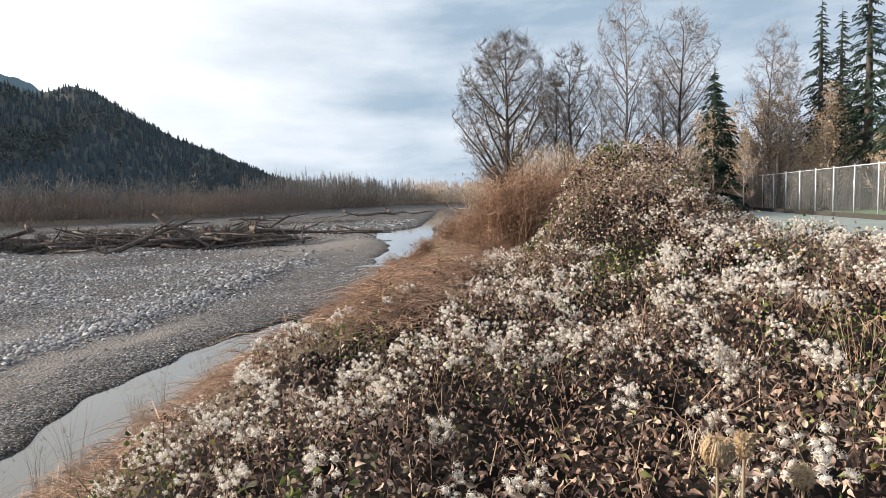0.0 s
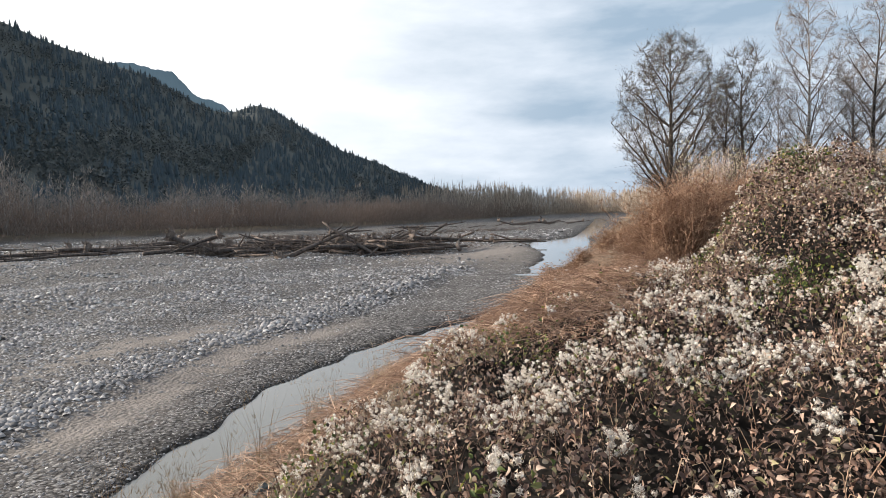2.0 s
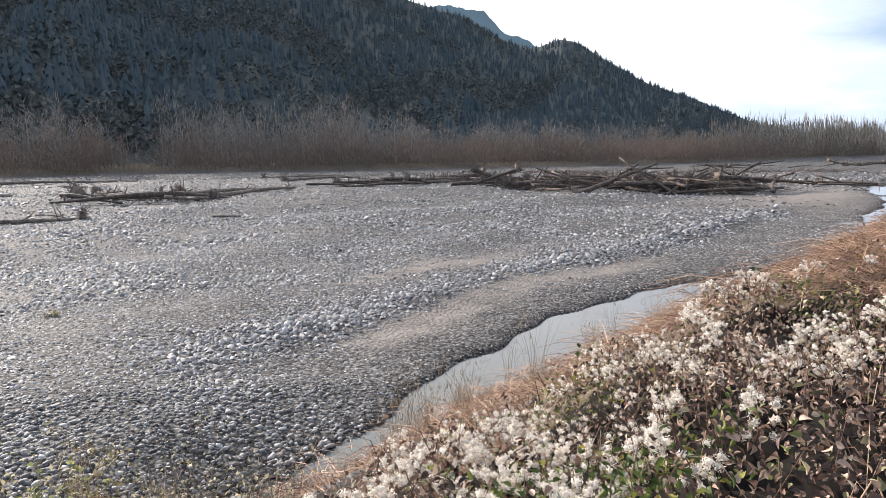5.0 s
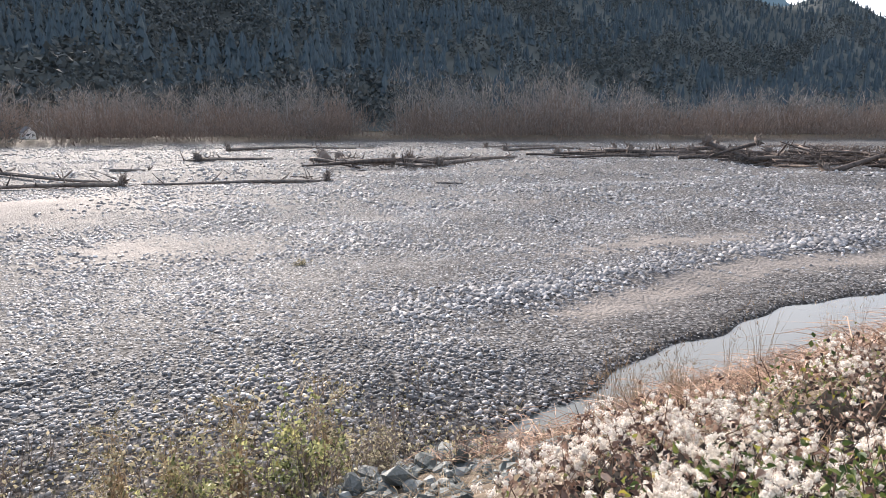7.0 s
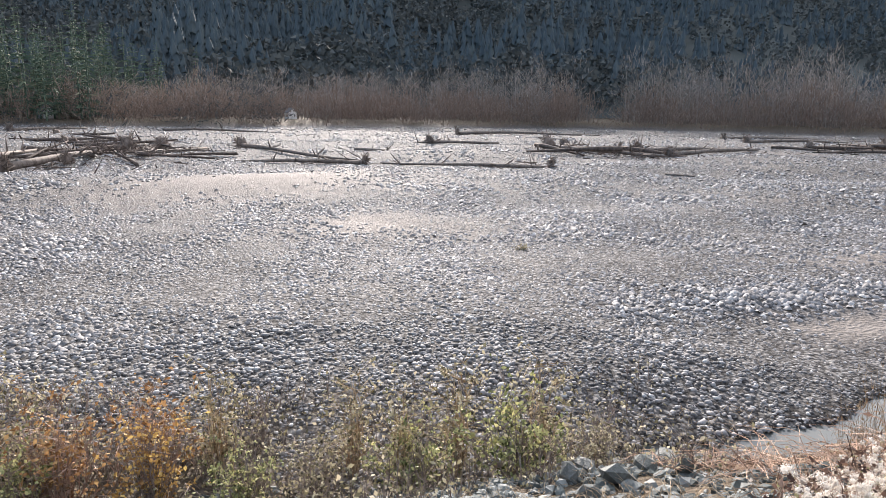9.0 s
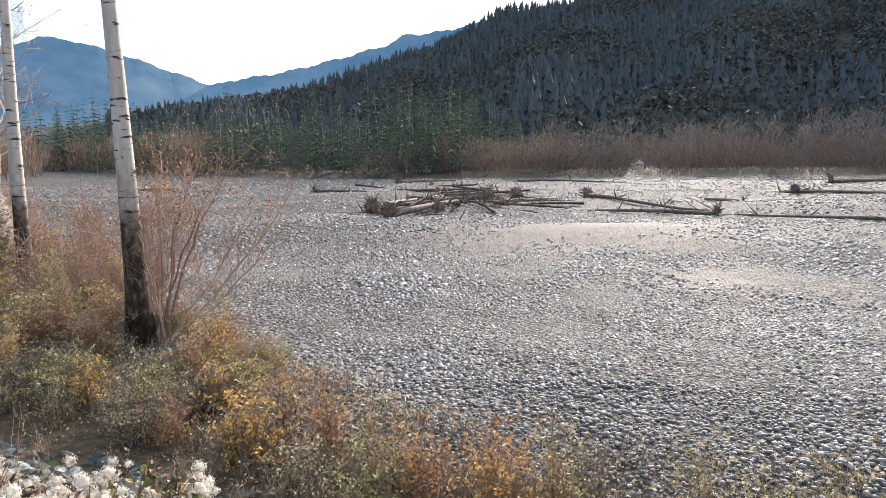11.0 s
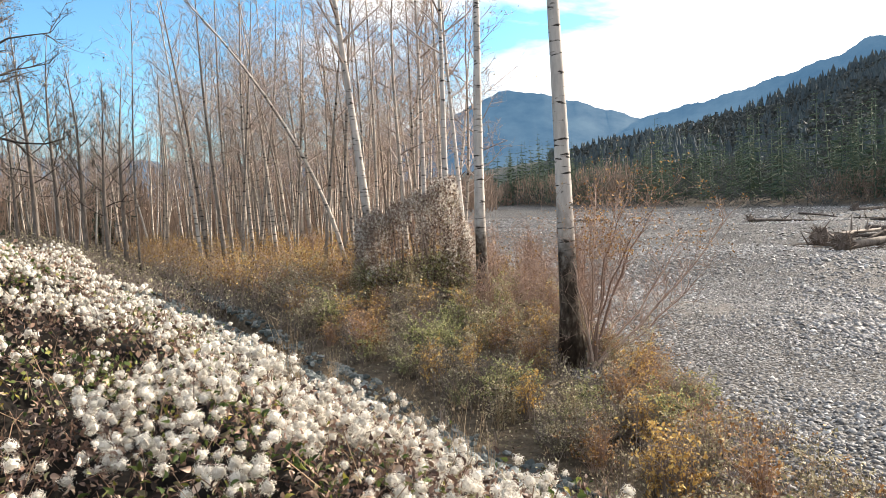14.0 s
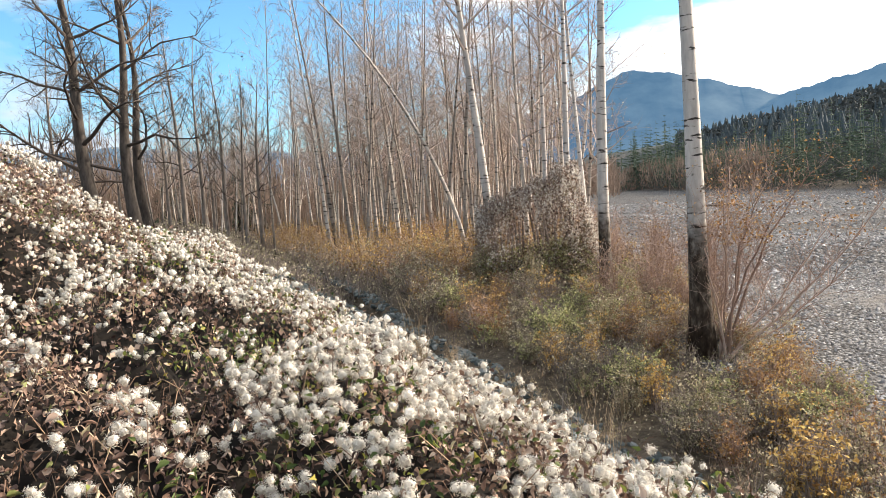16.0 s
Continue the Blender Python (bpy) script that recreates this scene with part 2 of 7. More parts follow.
def mat_chain():
    """Chain link: zinc wire in a diamond weave, open between."""
    m, nt, b = mat_base("chain_link", 0.5)
    L = nt.links.new
    b.inputs["Base Color"].default_value = (0.55, 0.57, 0.58, 1)
    b.inputs["Metallic"].default_value = 0.4
    tc = nt.nodes.new("ShaderNodeTexCoord")
    waves = []
    for ang in (45, -45):
        mp = nt.nodes.new("ShaderNodeMapping")
        mp.inputs["Rotation"].default_value = (0, radians(ang), 0)
        L(tc.outputs["Object"], mp.inputs["Vector"])
        w = nt.nodes.new("ShaderNodeTexWave")
        w.inputs["Scale"].default_value = 5.5
        L(mp.outputs[0], w.inputs["Vector"])
        waves.append(w.outputs["Fac"])
    mx = nt.nodes.new("ShaderNodeMath")
    mx.operation = "MAXIMUM"
    L(waves[0], mx.inputs[0]), L(waves[1], mx.inputs[1])
    th = ramp_of(nt, [(0.80, (0, 0, 0)), (0.97, (0.28, 0.28, 0.28))])
    L(mx.outputs[0], th.inputs[0])
    tr = nt.nodes.new("ShaderNodeBsdfTransparent")
    ms = nt.nodes.new("ShaderNodeMixShader")
    L(th.outputs[0], ms.inputs[0]), L(tr.outputs[0], ms.inputs[1]), L(b.outputs[0], ms.inputs[2])
    L(ms.outputs[0], nt.nodes["Material Output"].inputs["Surface"])
    return m


M_GROUND, M_WATER = mat_ground(), mat_water()
M_STONE = mat_island("river_stone", [(0.0, (0.085, 0.082, 0.084)), (0.3, (0.155, 0.15, 0.151)), (0.65, (0.225, 0.217, 0.218)), (0.9, (0.31, 0.30, 0.298)), (1.0, (0.48, 0.47, 0.46))], 0.75, grain=14.0, fine=0.25)
M_STONE_OB = mat_island("river_stone_single", [(0.0, (0.125, 0.121, 0.121)), (0.4, (0.22, 0.212, 0.21)), (0.9, (0.35, 0.335, 0.33)), (1.0, (0.5, 0.49, 0.475))], 0.75, grain=14.0, per_object=True, fine=0.25)
M_ROCK = mat_island("quarry_rock", [(0.0, (0.05, 0.06, 0.06)), (0.5, (0.115, 0.13, 0.126)), (1.0, (0.24, 0.25, 0.24))], 0.7, grain=7.0)
M_ROCK_OB = mat_island("quarry_rock_single", [(0.0, (0.045, 0.053, 0.05)), (0.5, (0.088, 0.098, 0.093)), (1.0, (0.17, 0.174, 0.164))], 0.7, grain=7.0, per_object=True)
M_FLUFF = mat_island("seed_plume", [(0.0, (0.44, 0.40, 0.345)), (0.4, (0.68, 0.64, 0.575)), (1.0, (0.86, 0.83, 0.78))], 0.9, translucent=0.42)
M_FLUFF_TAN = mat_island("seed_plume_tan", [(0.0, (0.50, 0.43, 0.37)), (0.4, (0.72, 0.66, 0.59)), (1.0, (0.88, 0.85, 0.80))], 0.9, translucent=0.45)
M_ACHENE = mat_plain("achene", (0.12, 0.07, 0.05), 0.8)
M_DEADLEAF = mat_island("withered_leaf", [(0.0, (0.035, 0.024, 0.022)), (0.3, (0.105, 0.066, 0.054)), (0.6, (0.235, 0.145, 0.105)), (0.86, (0.50, 0.38, 0.30)), (1.0, (0.16, 0.175, 0.055))], 0.55, translucent=0.2)
M_GREENLEAF = mat_island("bramble_leaf", [(0.0, (0.035, 0.06, 0.018)), (0.5, (0.08, 0.11, 0.03)), (0.85, (0.16, 0.18, 0.045)), (1.0, (0.32, 0.27, 0.05))], 0.6, translucent=0.3)
# near-black: the shade between the clematis leaves is put into this colour
M_INNER_SHADE = mat_plain("undergrowth", (0.009, 0.007, 0.0055), 0.95, scale=9.0, spread=0.6)
M_VINE = mat_island("dry_vine", [(0.0, (0.07, 0.04, 0.03)), (0.6, (0.18, 0.11, 0.075)), (1.0, (0.40, 0.29, 0.20))], 0.8)
M_RUSSET = mat_island("russet_stems", [(0.0, (0.10, 0.055, 0.036)), (0.5, (0.29, 0.17, 0.11)), (1.0, (0.55, 0.38, 0.27))], 0.8)
M_BUSHTWIG = mat_island("russet_twig", [(0.0, (0.11, 0.055, 0.032)), (0.6, (0.25, 0.145, 0.092)), (1.0, (0.40, 0.26, 0.175))], 0.8)
M_STRAW = mat_island("dry_grass", [(0.0, (0.26, 0.18, 0.11)), (0.6, (0.44, 0.34, 0.22)), (1.0, (0.60, 0.50, 0.36))], 0.85, translucent=0.3)
M_NEST = mat_island("carrot_nest", [(0.0, (0.46, 0.34, 0.21)), (0.5, (0.66, 0.52, 0.35)), (1.0, (0.82, 0.70, 0.52))], 0.8, translucent=0.5)
M_BIRCH = mat_bark("birch_bark", (0.60, 0.55, 0.51), (0.34, 0.31, 0.285), foot=2.8, scale=5.0, marks=True)
M_ALDER = mat_bark("alder_bark", (0.62, 0.57, 0.52), (0.28, 0.25, 0.225), foot=1.0, scale=6.0, marks=True, vary=0.35)
M_GREYBARK = mat_bark("maple_bark", (0.30, 0.255, 0.22), (0.085, 0.07, 0.06), scale=7.0)
M_DARKBARK = mat_bark("cottonwood_bark", (0.12, 0.10, 0.087), (0.036, 0.03, 0.026), scale=7.0)
M_TWIG = mat_island("twig", [(0.0, (0.24, 0.18, 0.15)), (1.0, (0.52, 0.42, 0.36))], 0.85)
M_MIDTWIG = mat_island("grey_twig", [(0.0, (0.14, 0.11, 0.096)), (1.0, (0.33, 0.27, 0.235))], 0.9)
M_DARKTWIG = mat_island("dark_twig", [(0.0, (0.05, 0.04, 0.034)), (1.0, (0.15, 0.115, 0.092))], 0.85)
M_REDTWIG = mat_island("willow_twig", [(0.0, (0.20, 0.13, 0.10)), (0.6, (0.34, 0.235, 0.185)), (1.0, (0.47, 0.36, 0.30))], 0.8)
M_LEAF_GREEN = mat_island("leaf_green", [(0.0, (0.045, 0.056, 0.02)), (0.45, (0.26, 0.275, 0.12)), (0.8, (0.48, 0.47, 0.22)), (1.0, (0.66, 0.60, 0.28))], 0.7, translucent=0.25)
M_LEAF_TAN = mat_island("leaf_tan", [(0.0, (0.18, 0.12, 0.075)), (0.5, (0.40, 0.29, 0.185)), (1.0, (0.60, 0.47, 0.32))], 0.75, translucent=0.25)
M_LEAF_GOLD = mat_island("leaf_gold", [(0.0, (0.16, 0.08, 0.03)), (0.5, (0.48, 0.30, 0.095)), (1.0, (0.68, 0.50, 0.18))], 0.7, translucent=0.28)
M_LEAF_RUST = mat_island("leaf_rust", [(0.0, (0.09, 0.045, 0.022)), (0.5, (0.32, 0.17, 0.07)), (1.0, (0.50, 0.33, 0.15))], 0.7, translucent=0.28)
M_LEAF_OLIVE = mat_island("leaf_olive", [(0.0, (0.045, 0.04, 0.024)), (0.5, (0.31, 0.275, 0.165)), (1.0, (0.66, 0.57, 0.40))], 0.75, translucent=0.22)
M_BROWNBUSH = mat_island("brown_bush", [(0.0, (0.13, 0.07, 0.042)), (0.5, (0.28, 0.165, 0.105)), (1.0, (0.42, 0.28, 0.19))], 0.85, translucent=0.2)
M_CONIFER = mat_island("conifer_needles", [(0.0, (0.012, 0.024, 0.018)), (0.6, (0.028, 0.048, 0.032)), (1.0, (0.05, 0.07, 0.04))], 0.8)
M_WOODS = mat_island("bare_woods", [(0.0, (0.16, 0.114, 0.088)), (0.5, (0.225, 0.162, 0.125)), (1.0, (0.30, 0.222, 0.172))], 0.9)
M_GREYWOODS = mat_island("grey_woods", [(0.0, (0.17, 0.14, 0.118)), (0.5, (0.25, 0.21, 0.178)), (1.0, (0.36, 0.305, 0.26))], 0.9)
M_PALEWOODS = mat_island("pale_woods", [(0.0, (0.20, 0.155, 0.12)), (0.5, (0.30, 0.24, 0.185)), (1.0, (0.42, 0.345, 0.275))], 0.9)
# distance haze is mixed into these two tree colours as blue-grey, with low contrast
M_HAZED_CONIFER = mat_island("hazed_conifer", [(0.0, (0.068, 0.086, 0.096)), (0.7, (0.08, 0.097, 0.104)), (1.0, (0.094, 0.108, 0.108))], 0.95)
M_HAZED_HARDWOOD = mat_island("hazed_hardwood", [(0.0, (0.078, 0.085, 0.085)), (0.6, (0.09, 0.094, 0.088)), (1.0, (0.115, 0.11, 0.095))], 0.95)
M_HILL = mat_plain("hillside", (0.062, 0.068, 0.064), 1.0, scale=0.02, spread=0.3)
# the third colour is the haze, emitted by the slopes themselves
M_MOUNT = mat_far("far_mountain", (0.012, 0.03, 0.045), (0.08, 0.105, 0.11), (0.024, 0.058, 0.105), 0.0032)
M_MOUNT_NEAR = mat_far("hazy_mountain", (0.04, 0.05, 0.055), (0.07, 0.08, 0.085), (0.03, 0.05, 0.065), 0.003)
M_FARCON = mat_island("far_conifers", [(0.0, (0.06, 0.092, 0.066)), (0.6, (0.095, 0.13, 0.086)), (0.9, (0.14, 0.16, 0.10)), (1.0, (0.19, 0.18, 0.12))], 0.9)
M_DRIFT = mat_bark("driftwood", (0.29, 0.24, 0.205), (0.08, 0.064, 0.055), scale=5.0)
# darker copy of the driftwood: the jam's shaded side is put into the colour
M_DRIFT_SHADE = mat_bark("shaded_driftwood", (0.18, 0.14, 0.118), (0.05, 0.039, 0.033), scale=5.0)
M_ROOT = mat_bark("drift_root", (0.27, 0.215, 0.18), (0.09, 0.07, 0.058), scale=6.0)
M_ZINC = mat_plain("galvanised_steel", (0.62, 0.64, 0.65), 0.4, 0.5)
M_CHAIN = mat_chain()
M_COURT = mat_plain("court_paint", (0.22, 0.25, 0.235), 0.7, scale=0.5, spread=0.12)
M_KERB = mat_plain("concrete", (0.48, 0.46, 0.43), 0.85)
M_TAR = mat_plain("dark_timber", (0.05, 0.045, 0.04), 0.85)
M_TURF = mat_plain("turf", (0.09, 0.15, 0.06), 0.9, scale=3.0, spread=0.3)
M_WHITEWALL = mat_plain("white_siding", (0.78, 0.77, 0.74), 0.7)
M_SHINGLE = mat_plain("grey_shingle", (0.16, 0.16, 0.165), 0.85)
M_PANE = mat_plain("dark_pane", (0.16, 0.17, 0.18), 0.1)


# ---------------------------------------------------------------- mesh helpers
RNG = np.random.default_rng(7)


def mesh_of(name, verts, faces, mat, smooth=False, attrs=None):
    """A mesh from an (n, 3) array of corners and a list of (m, k) arrays of faces."""
    me = bpy.data.meshes.new(name)
    faces = [f for f in faces if len(f)]
    verts = np.asarray(verts, np.float32)
    me.vertices.add(len(verts))
    me.vertices.foreach_set("co", verts.ravel())
    total = sum(f.size for f in faces)
    me.loops.add(total)
    me.loops.foreach_set("vertex_index", np.concatenate([f.ravel() for f in faces]).astype(np.int32))
    counts = np.concatenate([np.full(len(f), f.shape[1]) for f in faces])
    me.polygons.add(len(counts))
    me.polygons.foreach_set("loop_start", np.r_[0, np.cumsum(counts)[:-1]].astype(np.int32))
    me.update(calc_edges=True)
    me.polygons.foreach_set("use_smooth", np.full(len(counts), smooth))
    for key, vals in (attrs or {}).items():
        a = me.attributes.new(key, "FLOAT", "POINT")
        a.data.foreach_set("value", np.asarray(vals, np.float32))
    me.materials.append(mat)
    me.validate()
    return me


class Pile:
    """Gathers corners and faces of many pieces for one mesh."""

    def __init__(self):
        self.v, self.f, self.n = [], {3: [], 4: []}, 0

    def add(self, v, *faces):
        for f in faces:
            if len(f):
                f = np.asarray(f)
                self.f[f.shape[1]].append(f + self.n)
        self.v.append(np.asarray(v, float))
        self.n += len(v)

    def scatter(self, v, f, turn, place):
        """One piece (v, f) at many poses: turn (n, 3, 3) includes the scale."""
        out = np.einsum("nij,vj->nvi", turn, v) + place[:, None]
        idx = f[None] + (np.arange(len(place)) * len(v))[:, None, None]
        self.add(out.reshape(-1, 3), idx.reshape(-1, f.shape[1]))

    def mesh(self, name, mat, smooth=False):
        return mesh_of(name, np.concatenate(self.v), [np.concatenate(x) for x in self.f.values() if x], mat, smooth)


def part(name, me, parent=None, label=""):
    ob = new(name, me)
    if parent is not None:
        ob.parent = parent
    if label:
        ob["label"] = label
    return ob


def turns(n, rng=RNG, tilt=0.0):
    """Random turns about z, and tilts by up to so many radians."""
    a, b, c = rng.uniform(0, 2 * np.pi, n), rng.normal(0, tilt, n), rng.normal(0, tilt, n)
    z, o = np.zeros(n), np.ones(n)
    rz = np.stack([np.cos(a), -np.sin(a), z, np.sin(a), np.cos(a), z, z, z, o], -1).reshape(-1, 3, 3)
    rx = np.stack([o, z, z, z, np.cos(b), -np.sin(b), z, np.sin(b), np.cos(b)], -1).reshape(-1, 3, 3)
    ry = np.stack([np.cos(c), z, np.sin(c), z, o, z, -np.sin(c), z, np.cos(c)], -1).reshape(-1, 3, 3)
    return rx @ ry @ rz


def frames_of(d):
    """Turns whose z axis points along each row of d."""
    d = d / np.linalg.norm(d, axis=1, keepdims=True)
    ref = np.where(np.abs(d[:, 2:]) < 0.9, [[0, 0, 1.0]], [[1.0, 0, 0]])
    x = np.cross(ref, d)
    x /= np.linalg.norm(x, axis=1, keepdims=True)
    y = np.cross(d, x)
    return np.stack([x, y, d], -1)


def lumps(x, y, size, seed=0.0):
    """Smooth noise from a few crossing waves, about -1 to 1."""
    out, rng = 0, np.random.default_rng(int(seed) + 11)
    for k in range(7):
        a, p, s = rng.uniform(0, 6.28), rng.uniform(0, 6.28), size * rng.uniform(0.6, 1.7)
        out = out + np.sin((x * np.cos(a) + y * np.sin(a)) / s * 6.28 + p)
    return out / 3.2


def smooth01(v, a, b):
    t = np.clip((v - a) / (b - a), 0, 1)
    return t * t * (3 - 2 * t)


def tube(pile, pts, radii, sides=6, cap=True):
    """A tapering tube along a line of points."""
    pts, radii = np.asarray(pts, float), np.asarray(radii, float)
    d = np.gradient(pts, axis=0)
    fr = frames_of(d)
    # carry the first side along, so that the tube does not twist
    x = fr[0][:, 0]
    xs = []
    for k in range(len(pts)):
        z = fr[k][:, 2]
        x = x - z * (x @ z)
        x /= np.linalg.norm(x) + 1e-9
        xs.append(x)
    xs = np.array(xs)
    ys = np.cross(fr[:, :, 2], xs)
    a = np.arange(sides) * 2 * np.pi / sides
    v = pts[:, None] + radii[:, None, None] * (np.cos(a)[None, :, None] * xs[:, None] + np.sin(a)[None, :, None] * ys[:, None])
    n, k = len(pts), np.arange(sides)
    q = [np.stack([r * sides + k, r * sides + (k + 1) % sides, (r + 1) * sides + (k + 1) % sides, (r + 1) * sides + k], 1) for r in range(n - 1)]
    v = v.reshape(-1, 3)
    tri = np.zeros((0, 3), int)
    if cap:
        v = np.concatenate([v, pts[-1:], pts[:1]])
        e = len(v) - 2
        tri = np.concatenate([np.stack([(n - 1) * sides + k, (n - 1) * sides + (k + 1) % sides, np.full(sides, e)], 1), np.stack([(k + 1) % sides, k, np.full(sides, e + 1)], 1)])
    pile.add(v, np.concatenate(q), tri)


def spikes(pile, starts, ends, widths, bend=None):
    """Many thin three-sided twigs, each tapering to a point."""
    d = ends - starts
    fr = frames_of(d)
    a = np.arange(3) * 2 * np.pi / 3
    ring = np.cos(a)[None, :, None] * fr[:, None, :, 0] + np.sin(a)[None, :, None] * fr[:, None, :, 1]
    v = np.concatenate([starts[:, None] + ring * widths[:, None, None], ends[:, None]], 1)
    f = np.array([[0, 1, 3], [1, 2, 3], [2, 0, 3]])
    idx = f[None] + (np.arange(len(d)) * 4)[:, None, None]
    pile.add(v.reshape(-1, 3), idx.reshape(-1, 3))


def arcs(pile, starts, mids, ends, widths):
    """Many thin bent twigs of two links, three-sided."""
    fr = frames_of(ends - starts)
    a = np.arange(3) * 2 * np.pi / 3
    ring = np.cos(a)[None, :, None] * fr[:, None, :, 0] + np.sin(a)[None, :, None] * fr[:, None, :, 1]
    v = np.concatenate([starts[:, None] + ring * widths[:, None, None], mids[:, None] + ring * widths[:, None, None] * 0.75, ends[:, None]], 1)
    q = np.array([[0, 1, 4, 3], [1, 2, 5, 4], [2, 0, 3, 5]])
    t = np.array([[3, 4, 6], [4, 5, 6], [5, 3, 6]])
    off = (np.arange(len(starts)) * 7)[:, None, None]
    pile.add(v.reshape(-1, 3), (q[None] + off).reshape(-1, 4), (t[None] + off).reshape(-1, 3))


# small pieces that are repeated
P = (1 + 5 ** 0.5) / 2
ICO_V = np.array([(-1, P, 0), (1, P, 0), (-1, -P, 0), (1, -P, 0), (0, -1, P), (0, 1, P), (0, -1, -P), (0, 1, -P), (P, 0, -1), (P, 0, 1), (-P, 0, -1), (-P, 0, 1)], float) / math.hypot(1, P)
ICO_F = np.array([(0, 11, 5), (0, 5, 1), (0, 1, 7), (0, 7, 10), (0, 10, 11), (1, 5, 9), (5, 11, 4), (11, 10, 2), (10, 7, 6), (7, 1, 8), (3, 9, 4), (3, 4, 2), (3, 2, 6), (3, 6, 8), (3, 8, 9), (4, 9, 5), (2, 4, 11), (6, 2, 10), (8, 6, 7), (9, 8, 1)])
OCT_V = np.array([(1, 0, 0), (0.5, 0.87, 0), (-0.5, 0.87, 0), (-1, 0, 0), (-0.5, -0.87, 0), (0.5, -0.87, 0), (0.35, 0.2, 0.8), (-0.4, -0.1, 0.85)], float)
OCT_F = np.array([(0, 1, 6), (1, 2, 6), (2, 7, 6), (2, 3, 7), (3, 4, 7), (4, 5, 7), (5, 6, 7), (5, 0, 6)])
LEAF_V = np.array([(0, 0, 0), (0.27, 0.35, 0.16), (0, 0.5, -0.02), (-0.27, 0.35, 0.16), (0, 1.0, -0.25)], float)
LEAF_F = np.array([(0, 1, 2), (0, 2, 3), (1, 4, 2), (2, 4, 3)])
FULL_V = np.array([(0, 0, 0), (0.22, 0.16, 0.12), (0.27, 0.45, 0.13), (0.12, 0.78, -0.05), (0, 1.0, -0.32), (-0.12, 0.78, -0.05), (-0.27, 0.45, 0.13), (-0.22, 0.16, 0.12), (0, 0.4, -0.03)], float)
FULL_F = np.array([(0, 1, 8), (1, 2, 8), (2, 3, 8), (3, 4, 8), (4, 5, 8), (5, 6, 8), (6, 7, 8), (7, 0, 8)])
BLADE_V = np.array([(0, 0, 0), (0.3, 0.5, 0.06), (-0.3, 0.5, 0.06), (0, 1.0, 0)], float)
BLADE_F = np.array([(0, 1, 2), (1, 3, 2)])

# ---------------------------------------------------------------- the lie of the land
CREST = 2.2        # height of the dike over the gravel bar
POOL_Z = -0.3      # water level in the side channel


def toe(y):
    """x of the dike's foot on the river side."""
    return np.interp(y, [-400, -100, -31, -16, -5, 8, 15, 22, 48, 80, 400], [-34, -12, -8, -6.8, -6.0, -6.2, -5.7, -4.9, -4.6, -4.3, -3])


def channel(y):
    """Middle and half width of the side channel along the dike's foot."""
    mid = np.interp(y, [4, 7, 9, 12, 15, 20, 25, 28, 43, 48, 53, 60, 70, 80, 88, 100, 190, 260], [-6.4, -6.8, -7.1, -7.2, -7.2, -6.4, -5.2, -5.0, -6.3, -5.9, -5.7, -6.2, -7.4, -9.2, -8.8, -7.0, -9.5, -13])
    half = np.interp(y, [3, 5, 7, 9, 12, 15, 20, 24, 28, 29, 43, 45, 48, 53, 60, 70, 80, 88, 95, 190, 260, 270], [0, 0.25, 0.4, 0.65, 1.0, 1.2, 1.15, 0.45, 0.1, 0, 0, 0.9, 1.4, 1.5, 1.8, 3.0, 4.2, 3.2, 1.4, 2.0, 1.6, 0])
    return mid, half


BANK = np.array([(-300, -345), (-205, -216), (-172, -160), (-142, -110), (-121, -72), (-113, -40), (-118, -15), (-124, 5), (-128, 26), (-126, 58), (-113, 77), (-100, 93), (-90, 117), (-77, 144), (-66, 194), (-62, 296), (-48, 411), (10, 505), (90, 560)], float)
RIVER = np.array([(-113, 8), (-110, 30), (-102, 52), (-90, 72), (-76, 86), (-64, 104), (-57, 130)], float)


def to_line(x, y, line):
    """Distance to a line of points, and which side: positive on its left."""
    best, side = np.full(np.shape(x), 1e9), np.zeros(np.shape(x))
    for (ax, ay), (bx, by) in zip(line[:-1], line[1:]):
        dx, dy = bx - ax, by - ay
        t = np.clip(((x - ax) * dx + (y - ay) * dy) / (dx * dx + dy * dy), 0, 1)
        px, py = x - ax - t * dx, y - ay - t * dy
        d = np.hypot(px, py)
        s = np.sign(dx * (y - ay) - dy * (x - ax))
        side = np.where(d < best, s, side)
        best = np.minimum(d, best)
    return best, side


